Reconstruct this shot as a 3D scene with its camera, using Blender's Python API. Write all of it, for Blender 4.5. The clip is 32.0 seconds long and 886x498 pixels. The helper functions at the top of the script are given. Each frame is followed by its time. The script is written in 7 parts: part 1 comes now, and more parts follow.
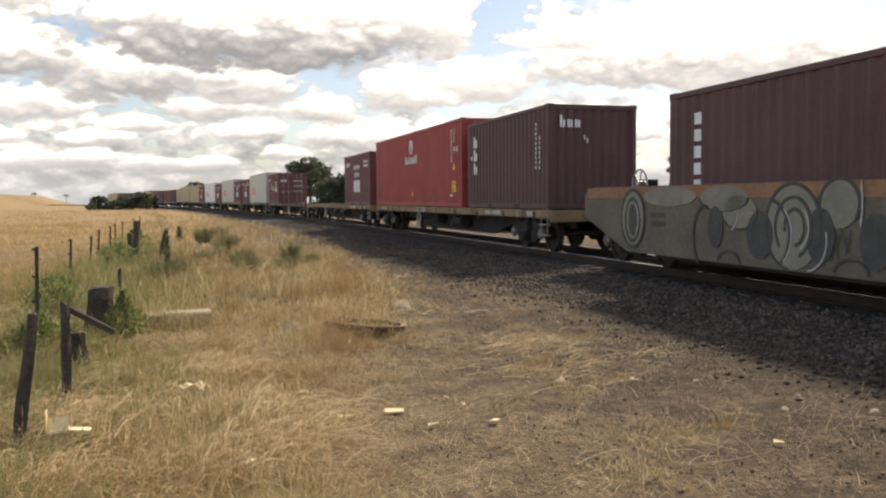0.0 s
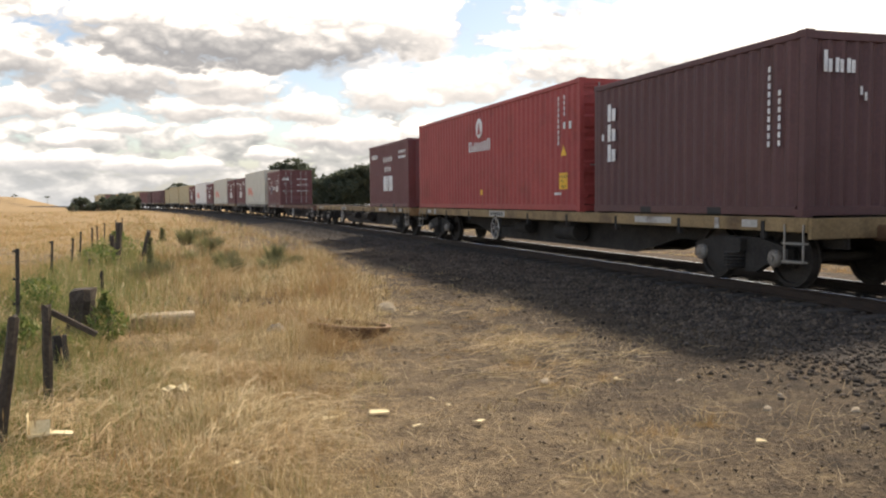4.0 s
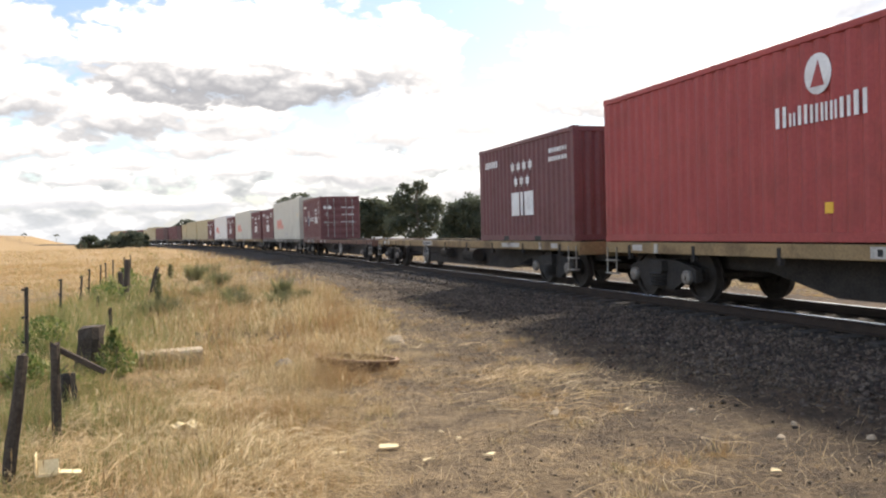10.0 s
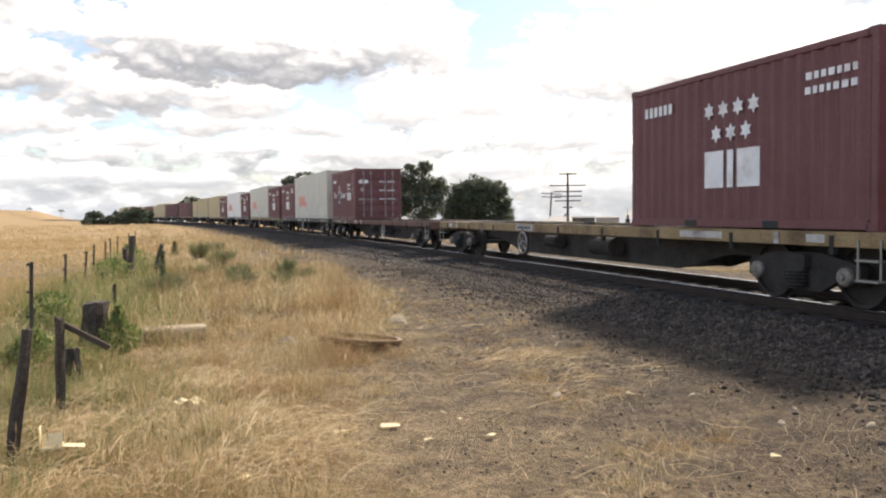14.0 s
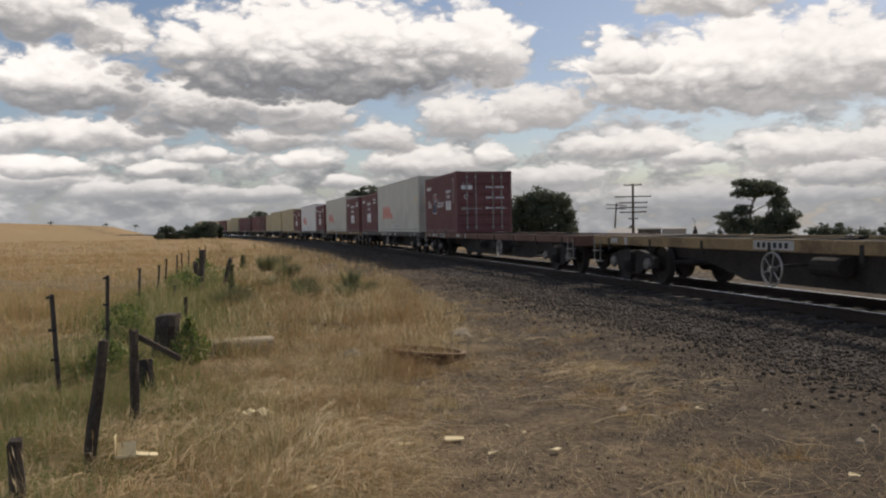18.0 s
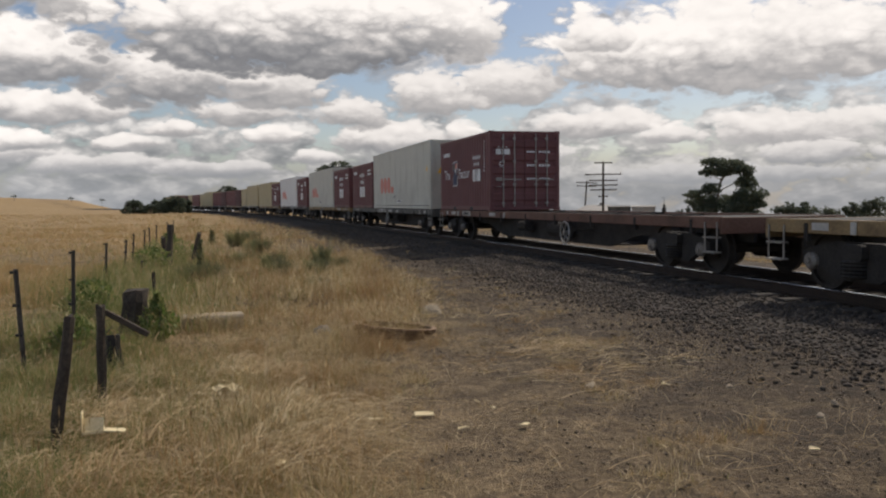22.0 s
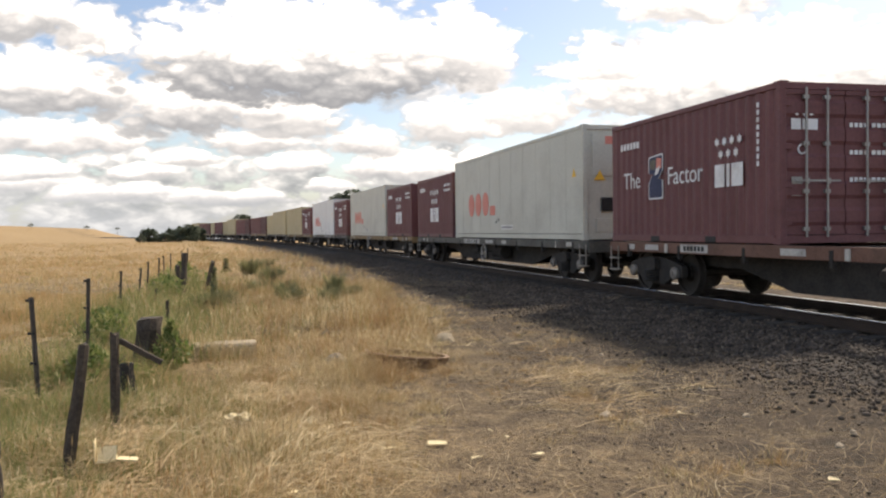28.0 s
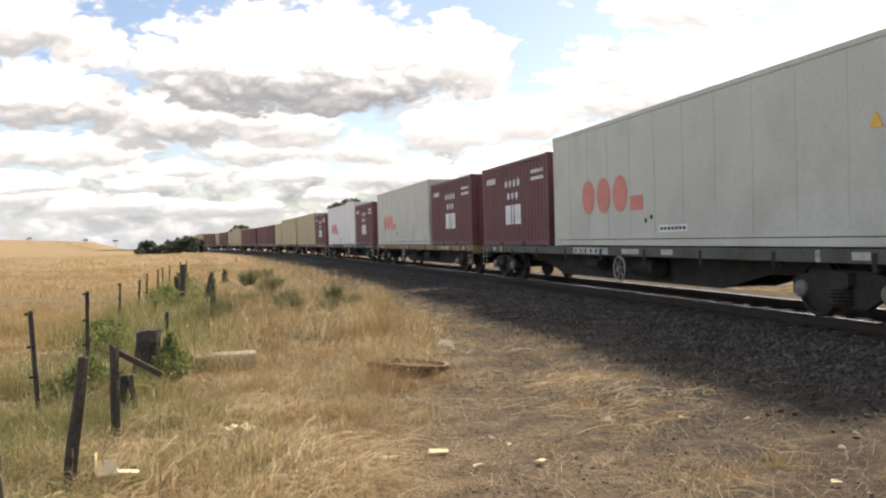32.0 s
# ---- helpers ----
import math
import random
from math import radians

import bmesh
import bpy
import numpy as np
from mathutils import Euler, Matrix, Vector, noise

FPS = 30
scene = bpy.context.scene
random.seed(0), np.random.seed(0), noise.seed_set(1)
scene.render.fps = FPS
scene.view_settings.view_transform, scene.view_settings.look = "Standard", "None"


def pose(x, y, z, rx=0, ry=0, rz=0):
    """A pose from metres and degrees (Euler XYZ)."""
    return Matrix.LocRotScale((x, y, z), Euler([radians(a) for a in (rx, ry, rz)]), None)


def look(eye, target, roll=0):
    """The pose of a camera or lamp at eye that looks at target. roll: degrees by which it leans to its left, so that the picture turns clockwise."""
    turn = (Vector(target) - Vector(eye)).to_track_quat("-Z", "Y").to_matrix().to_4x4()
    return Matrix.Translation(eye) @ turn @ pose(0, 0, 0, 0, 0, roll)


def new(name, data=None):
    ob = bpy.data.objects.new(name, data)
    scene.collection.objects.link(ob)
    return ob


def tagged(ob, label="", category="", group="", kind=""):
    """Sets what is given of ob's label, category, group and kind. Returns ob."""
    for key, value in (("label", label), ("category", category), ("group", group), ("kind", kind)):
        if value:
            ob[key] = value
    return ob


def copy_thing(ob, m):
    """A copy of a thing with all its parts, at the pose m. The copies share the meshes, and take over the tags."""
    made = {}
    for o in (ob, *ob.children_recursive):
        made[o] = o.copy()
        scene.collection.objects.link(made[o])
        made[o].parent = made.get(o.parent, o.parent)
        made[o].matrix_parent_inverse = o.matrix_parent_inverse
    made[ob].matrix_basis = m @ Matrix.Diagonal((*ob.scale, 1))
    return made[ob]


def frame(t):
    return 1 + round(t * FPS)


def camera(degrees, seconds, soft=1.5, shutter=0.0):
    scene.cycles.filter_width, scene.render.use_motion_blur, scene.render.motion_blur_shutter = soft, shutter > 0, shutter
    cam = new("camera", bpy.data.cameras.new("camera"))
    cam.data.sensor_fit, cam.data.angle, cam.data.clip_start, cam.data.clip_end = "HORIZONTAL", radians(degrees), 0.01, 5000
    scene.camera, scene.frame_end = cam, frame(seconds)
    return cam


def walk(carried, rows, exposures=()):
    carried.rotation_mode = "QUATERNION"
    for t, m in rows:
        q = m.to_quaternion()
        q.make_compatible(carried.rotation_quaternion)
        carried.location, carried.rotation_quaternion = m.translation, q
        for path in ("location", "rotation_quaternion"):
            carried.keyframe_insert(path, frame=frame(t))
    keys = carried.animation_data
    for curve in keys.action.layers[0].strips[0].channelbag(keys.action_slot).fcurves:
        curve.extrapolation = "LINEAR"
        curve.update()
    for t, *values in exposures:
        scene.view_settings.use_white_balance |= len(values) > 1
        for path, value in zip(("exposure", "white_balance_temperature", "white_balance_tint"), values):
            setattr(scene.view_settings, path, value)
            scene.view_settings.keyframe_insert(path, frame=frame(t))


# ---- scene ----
# ------------------------------------------------------------------ camera
EYE = 1.75            # the phone is held at eye height, standing on the verge
cam = camera(56.6, 32.0, soft=2.2)
TURNS = [
    (0, 86.47, 0.49, 0.04), (0.5, 86.31, 0.33, -0.12), (1, 86.13, 0.23, -0.31), (1.5, 86.21, 0.39, -0.53),
    (2, 86.38, 0.88, -0.74), (2.5, 86.47, 1.15, -0.85), (3, 86.44, 0.94, -0.98), (3.5, 86.43, 0.60, -1.13),
    (5.5, 87.04, 0.60, -0.81), (6, 86.87, 0.42, -0.76), (6.5, 86.74, 0.16, -0.56), (7, 86.80, 0.38, -0.76),
    (7.5, 87.23, 0.90, -1.01), (8, 87.37, 1.09, -1.14), (8.5, 87.29, 0.77, -1.21), (9, 87.41, 0.77, -1.15),
    (9.5, 88.12, 1.36, -0.83), (10, 88.76, 1.48, -0.57), (10.5, 88.74, 1.20, -0.42), (11, 88.12, 1.21, -0.21),
    (11.5, 87.40, 1.11, -0.35), (12, 86.81, 0.86, -0.50), (12.5, 86.58, 0.57, -0.63), (13, 86.45, 0.62, -1.00),
    (13.5, 86.92, 0.74, -0.83), (14, 87.46, 0.61, -0.26), (14.5, 87.71, 0.30, 0.19), (15, 87.79, 0.73, 0.74),
    (15.5, 87.92, 0.97, 1.97), (17.5, 88.38, 0.77, 4.00), (18, 88.40, 1.02, 4.13), (18.5, 88.25, 1.18, 3.76),
    (19, 87.93, 1.20, 3.45), (19.5, 87.59, 0.90, 3.06), (20, 87.48, 0.68, 2.84), (20.5, 87.62, 0.86, 2.92),
    (21, 87.38, 1.50, 3.01), (21.5, 87.00, 1.33, 2.66), (22, 86.73, 0.61, 2.12), (22.5, 86.32, 0.33, 1.93),
    (23, 86.03, 0.62, 1.77), (23.5, 86.15, 0.82, 1.46), (24, 87.33, 0.95, 1.71), (24.5, 88.20, 1.42, 2.53),
    (25, 87.86, 1.85, 3.20), (25.5, 87.67, 2.89, 3.50), (27.5, 88.14, 0.73, 3.37), (28, 88.68, 0.73, 3.01),
    (28.5, 88.95, 0.99, 3.39), (29, 89.23, 0.54, 4.04), (29.5, 89.13, 0.30, 4.17), (30, 88.72, 0.29, 3.41),
    (30.5, 88.45, 0.80, 2.80), (31, 88.56, 1.29, 2.96), (31.5, 88.85, 1.48, 3.13), (32, 89.21, 1.56, 2.91),
]
walk(cam, [(t, pose(0, 0, EYE, rx, ry, rz)) for t, rx, ry, rz in TURNS],
     exposures=[(0.0, 0.45, 7400, 13), (3.0, 0.52, 7400, 13), (6.0, 0.62, 7450, 13), (9.0, 0.76, 7150, 13), (10.0, 0.88, 7000, 13), (13.0, 0.88, 6900, 13),
                (14.0, 0.8, 6950, 13), (14.5, 0.62, 7000, 13), (15.0, 0.48, 7050, 13), (15.5, 0.25, 7000, 13), (17.5, -0.38, 6850, 13), (22.0, -0.38, 6850, 13), (23.0, -0.28, 6900, 13),
                (25.0, -0.05, 6900, 13), (25.5, 0.05, 6900, 13), (27.5, 0.4, 7100, 13), (28.0, 0.5, 7150, 13), (30.0, 0.6, 7150, 13), (32.0, 0.65, 7150, 13)])

# ------------------------------------------------------------------ light
SUN_AZ, SUN_EL = radians(36), radians(44)      # azimuth to the right of ahead, height
world = bpy.data.worlds.new("sky")
scene.world = world
world.use_nodes = True
wt = world.node_tree
sky = wt.nodes.new("ShaderNodeTexSky")
sky.sky_type, sky.sun_disc = "NISHITA", False
sky.sun_elevation, sky.sun_rotation = SUN_EL, SUN_AZ
bg = wt.nodes["Background"]
bg.inputs[1].default_value = 1.0


def wnode(kind, *ins, **props):
    """A world node; ins are sockets or values for its first inputs."""
    n = wt.nodes.new(kind)
    for k, v in props.items():
        if k == "op":
            n.operation = v
        elif k == "dtype":
            n.data_type = v
        elif k == "interp":
            n.interpolation_type = v
    for i, v in enumerate(ins):
        if v is None:
            continue
        if isinstance(v, bpy.types.NodeSocket):
            wt.links.new(v, n.inputs[i])
        else:
            n.inputs[i].default_value = v
    return n


def wmath(op, a, b=0.0, c=0.0):
    return wnode("ShaderNodeMath", a, b, c, op=op).outputs[0]


def wrange(v, a, b, c, d):
    return wnode("ShaderNodeMapRange", v, a, b, c, d, interp="SMOOTHSTEP").outputs[0]


way = wnode("ShaderNodeTexCoord").outputs["Generated"]
xyz = wnode("ShaderNodeSeparateXYZ", way)
up = wmath("MAXIMUM", xyz.outputs[2], 0.0)
flat = wnode("ShaderNodeCombineXYZ", wmath("MULTIPLY", xyz.outputs[0], 3.3), wmath("MULTIPLY", xyz.outputs[1], 3.3), wmath("MULTIPLY", wmath("SQRT", wmath("ADD", up, 0.008)), 4.4)).outputs[0]


even = wnode("ShaderNodeVectorMath", way, (3.3, 3.3, 6.2), op="MULTIPLY").outputs[0]


def billow(shift, scale, detail, rough, base=None):
    v = wnode("ShaderNodeVectorMath", base or flat, shift, op="ADD").outputs[0]
    n = wnode("ShaderNodeTexNoise", v)
    n.inputs["Scale"].default_value, n.inputs["Detail"].default_value, n.inputs["Roughness"].default_value = scale, detail, rough
    n.inputs["Distortion"].default_value = 0.12
    return n.outputs[0]


def cloud_field(items, start, warp=0.10):
    """Adds soft patches of cloud (or gaps) at (azimuth, height, half width, half height, amount), all in degrees, with ragged rims."""
    total = start
    ragged = wnode("ShaderNodeVectorMath", way, WARP, op="ADD").outputs[0]
    for az, el, ra, re, k in items:
        a, e = radians(az), radians(el)
        v = wnode("ShaderNodeVectorMath", ragged, (math.sin(a) * math.cos(e), math.cos(a) * math.cos(e), math.sin(e)), op="SUBTRACT").outputs[0]
        v = wnode("ShaderNodeVectorMath", v, (1 / radians(ra), 1 / radians(ra), 1 / radians(re)), op="MULTIPLY").outputs[0]
        d = wnode("ShaderNodeVectorMath", v, op="LENGTH").outputs["Value"]
        total = wmath("MULTIPLY_ADD", wrange(d, 0.35, 1.25, 1.0, 0.0), k, total)
    return total


wn = wnode("ShaderNodeTexNoise", flat)
wn.inputs["Scale"].default_value, wn.inputs["Detail"].default_value = 5.0, 6
WARP = wnode("ShaderNodeVectorMath", wnode("ShaderNodeVectorMath", wn.outputs["Color"], (0.5, 0.5, 0.5), op="SUBTRACT").outputs[0], (0.09, 0.09, 0.07), op="MULTIPLY").outputs[0]


WAVY = wnode("ShaderNodeVectorMath", way, wnode("ShaderNodeVectorMath", WARP, (0.35, 0.35, 0.2), op="MULTIPLY").outputs[0], op="ADD").outputs[0]


def puffs(shift, scale, base=None, warp=2.0):
    """Rounded heads of cumulus: one at the middle of each cell, broken up by smaller ones."""
    v = wnode("ShaderNodeVectorMath", base or flat, shift, op="ADD").outputs[0]
    v = wnode("ShaderNodeVectorMath", v, wnode("ShaderNodeVectorMath", WARP, (warp, warp, warp), op="MULTIPLY").outputs[0], op="ADD").outputs[0]
    n = wnode("ShaderNodeTexVoronoi", v)
    n.feature = "SMOOTH_F1"
    n.inputs["Scale"].default_value, n.inputs["Detail"].default_value, n.inputs["Roughness"].default_value = scale, 3.0, 0.55
    n.inputs["Smoothness"].default_value = 0.25
    return wmath("SUBTRACT", 1.0, n.outputs["Distance"])


# gaps of blue between the clouds
GAPS = [(4.6, 12.6, 3.4, 2.6, -0.9), (8.2, 13.6, 2.6, 1.4, -0.6), (-20.8, 10.3, 1.7, 0.7, -0.6), (-25.2, 12.5, 1.6, 1.4, -0.3), (-9.8, 4.9, 2.4, 1.2, -0.5), (-23.1, 9.1, 1.5, 0.9, -0.5), (3.6, 7.5, 2.6, 1.1, -0.36),
        (1.4, 5.9, 2.2, 1.0, -0.4), (-1.3, 9.7, 1.2, 0.6, -0.4), (-12.0, 7.1, 1.8, 0.7, -0.4), (-24.1, 6.8, 2.2, 0.5, -0.3), (12.5, 13.8, 3.5, 0.7, -0.4), (24.0, 13.8, 4.0, 0.8, -0.25), (11.0, 7.4, 2.4, 0.8, -0.35)]
# heaped clouds, the far ones first: azimuth, height of the thickest part, half width, rise above and depth below it (degrees), greyness of the base, whiteness of the crown
CLOUDS = [
    (16.1, 1.7, 10.2, 0.87, 0.87, 0.45, 0.3), (3.4, 3.3, 4.3, 1.02, 1.18, 0.4, 0.35), (-29.9, 3.3, 4.3, 0.79, 0.79, 0.62, 0.3), (-23.9, 2.7, 5.9, 0.63, 0.71, 0.6, 0.35),
    (-17.1, 2.4, 4.7, 0.55, 0.63, 0.6, 0.35), (-29.6, 4, 3.5, 0.94, 0.63, 0.55, 0.6), (-23.1, 3.9, 2.8, 0.71, 0.47, 0.6, 0.5), (-20.2, 4.9, 1.9, 0.71, 0.55, 0.55, 0.6),
    (-11, 3.1, 1.9, 0.63, 0.47, 0.5, 0.7), (-13.5, 4.5, 2, 1.02, 0.63, 0.5, 0.7), (-5.6, 4.3, 4.7, 1.65, 1.18, 0.6, 0.45), (-0.7, 4.7, 1.6, 0.87, 0.71, 0.5, 0.7),
    (-8.3, 6.1, 2.8, 1.34, 1.02, 0.5, 0.35), (-28.9, 6, 6.7, 1.34, 0.94, 0.6, 0.6), (-15.6, 6.1, 3.5, 1.02, 0.87, 0.6, 0.45), (-13.7, 7.6, 4.1, 1.89, 1.34, 0.55, 0.4),
    (8.4, 5, 5.1, 1.34, 1.02, 0.5, 0.5), (13, 4.2, 2.2, 0.71, 0.55, 0.45, 0.6), (20.8, 4.3, 5.9, 1.57, 1.34, 0.4, 0.35), (21.8, 2.9, 4.3, 0.79, 0.87, 0.5, 0.3),
    (2.3, 7.8, 4.3, 2.05, 1.42, 0.42, 0.45), (-2.8, 7.3, 3.5, 1.97, 1.57, 0.5, 0.4), (-20.2, 8.1, 4.6, 2.99, 1.81, 0.8, 0.9), (-28.6, 9.1, 5.7, 2.68, 1.65, 0.8, 0.9),
    (-15.1, 8, 1.6, 0.94, 0.71, 0.45, 0.7), (-25.6, 12.6, 3.1, 1.73, 1.34, 0.5, 0.5), (-30.4, 13.5, 3.9, 2.75, 1.73, 0.7, 0.9), (15.7, 8.9, 11.8, 4.33, 1.81, 0.52, 0.95),
    (22.1, 9.5, 7.1, 3.54, 2.44, 0.43, 0.8), (8.4, 10.6, 2.4, 1.34, 0.79, 0.3, 0.8), (-1.2, 11.5, 3.7, 3.74, 2.44, 0.3, 1), (-12.2, 11.2, 13, 4.72, 2.44, 0.95, 1),
    (13.9, 14.4, 5.1, 2.36, 1.02, 0.3, 0.9),
]
high = wrange(up, 0.07, 0.19, 0.0, 1.0)


def heaps(shift):
    """Cloud heads, broad overhead and ever smaller towards the horizon."""
    near = wmath("MULTIPLY_ADD", puffs(shift, 2.9), 0.65, wmath("MULTIPLY", billow(shift, 2.4, 8, 0.55), 0.65))
    far = wmath("MULTIPLY_ADD", puffs(shift, 6.0, even, 1.2), 0.7, wmath("MULTIPLY", billow(shift, 4.2, 6, 0.5, even), 0.75))
    return wmath("ADD", wmath("MULTIPLY", near, high), wmath("MULTIPLY", far, wmath("SUBTRACT", 1.0, high)))


b1, b2 = heaps((0.0, 0.0, 0.0)), heaps((0.015, 0.0, 0.085))
cover = cloud_field(GAPS, wmath("ADD", wmath("MULTIPLY_ADD", b1, 1.25, 0.06), wrange(up, 0.03, 0.17, 0.36, 0.0)))
mask = wrange(cover, 0.42, 0.74, 0.0, 0.85)
relief = wmath("MULTIPLY", wmath("SUBTRACT", b1, b2), 1.3)            # lit upper rims, shaded undersides
small = billow((3.0, 1.0, 0.0), 3.4, 6, 0.5, even)
shade = wmath("SUBTRACT", wmath("MULTIPLY_ADD", small, 0.7, 0.0), relief)
# lumpy rims: round heads over fine fraying
def lobes(shift, scale, detail):
    """Round heads with sharp creases between them."""
    return wmath("ABSOLUTE", wmath("SUBTRACT", billow(shift, scale, detail, 0.5, even), 0.5))


def crown(shift):
    one = wmath("MULTIPLY_ADD", lobes((1.7 + shift[0], 0.4, 0.9 + shift[1]), 4.5, 2), 2.4, wmath("MULTIPLY", lobes((4.1 + shift[0], 0.8, 2.3 + shift[1]), 11.0, 4), 1.5))
    return wmath("MULTIPLY_ADD", billow((0.3 + shift[0], 2.0, 1.1 + shift[1]), 7.0, 8, 0.6, even), 0.55, one)


heads = crown((0.0, 0.0))
rim = wmath("MULTIPLY", wmath("SUBTRACT", heads, 0.47), 0.8)
mottle = wmath("MULTIPLY", wmath("SUBTRACT", crown((0.012, 0.05)), heads), 0.22)     # each head lit from above
for az, el, ra, rise, drop, dark, white in CLOUDS:
    a, e = radians(az), radians(el)
    v = wnode("ShaderNodeVectorMath", WAVY, (math.sin(a) * math.cos(e), math.cos(a) * math.cos(e), math.sin(e)), op="SUBTRACT").outputs[0]
    v = wnode("ShaderNodeVectorMath", v, (1 / radians(ra), 1 / radians(ra), 1 / radians(rise)), op="MULTIPLY").outputs[0]
    z = wnode("ShaderNodeSeparateXYZ", v).outputs[2]
    below = wmath("MULTIPLY", wmath("MINIMUM", z, 0.0), rise / drop - 1)         # flat bases
    flatv = wnode("ShaderNodeVectorMath", v, wnode("ShaderNodeCombineXYZ", 0.0, 0.0, below).outputs[0], op="ADD").outputs[0]
    d = wmath("SUBTRACT", wnode("ShaderNodeVectorMath", flatv, op="LENGTH").outputs["Value"], rim)
    m = wrange(d, 1.08, 0.72, 0.0, 1.0)
    base = wrange(wmath("MULTIPLY_ADD", rim, 0.6, z), 0.5, -drop / rise * 0.75, -0.05 - 0.33 * white, dark * 0.88)
    body = wmath("ADD", base, mottle)
    shade = wmath("MULTIPLY_ADD", m, wmath("SUBTRACT", body, shade), shade)
    mask = wmath("MAXIMUM", mask, m)
tone = wnode("ShaderNodeValToRGB", wmath("MULTIPLY_ADD", shade, 0.68, 0.26))
cr = tone.color_ramp
cr.elements[0].position, cr.elements[0].color = 0.0, (1.5, 1.48, 1.45, 1)
cr.elements[1].position, cr.elements[1].color = 1.0, (0.25, 0.265, 0.295, 1)
for q, c in ((0.22, (1.12, 1.11, 1.1, 1)), (0.42, (0.74, 0.74, 0.75, 1)), (0.62, (0.49, 0.505, 0.53, 1)), (0.8, (0.34, 0.355, 0.385, 1))):
    e = cr.elements.new(q)
    e.color = c
blue = wnode("ShaderNodeVectorMath", sky.outputs[0], (0.112, 0.116, 0.124), op="MULTIPLY").outputs[0]
mixed = wnode("ShaderNodeMix", dtype="RGBA")
wt.links.new(mask, mixed.inputs[0]), wt.links.new(blue, mixed.inputs[6]), wt.links.new(tone.outputs[0], mixed.inputs[7])
haze = wnode("ShaderNodeMix", dtype="RGBA")                       # pale dusty air low over the plain
wt.links.new(wrange(up, 0.0, 0.085, 0.7, 0.0), haze.inputs[0]), wt.links.new(mixed.outputs[2], haze.inputs[6])
haze.inputs[7].default_value = (0.42, 0.47, 0.53, 1)
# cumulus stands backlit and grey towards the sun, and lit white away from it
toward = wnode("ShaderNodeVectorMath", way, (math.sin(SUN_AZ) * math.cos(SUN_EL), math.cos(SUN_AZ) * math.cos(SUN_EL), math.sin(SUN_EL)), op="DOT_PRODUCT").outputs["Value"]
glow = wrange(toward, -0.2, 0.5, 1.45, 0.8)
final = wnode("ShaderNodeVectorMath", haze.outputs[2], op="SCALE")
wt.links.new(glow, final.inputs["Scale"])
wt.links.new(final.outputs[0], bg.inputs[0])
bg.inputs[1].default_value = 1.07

sun_data = bpy.data.lights.new("sun", "SUN")
sun_data.energy, sun_data.angle, sun_data.color = 4.0, radians(5), (1.0, 0.95, 0.86)
sun = new("sun", sun_data)
sun_dir = Vector((math.sin(SUN_AZ) * math.cos(SUN_EL), math.cos(SUN_AZ) * math.cos(SUN_EL), math.sin(SUN_EL)))
sun.matrix_world = look(sun_dir * 200, (0, 0, 0))

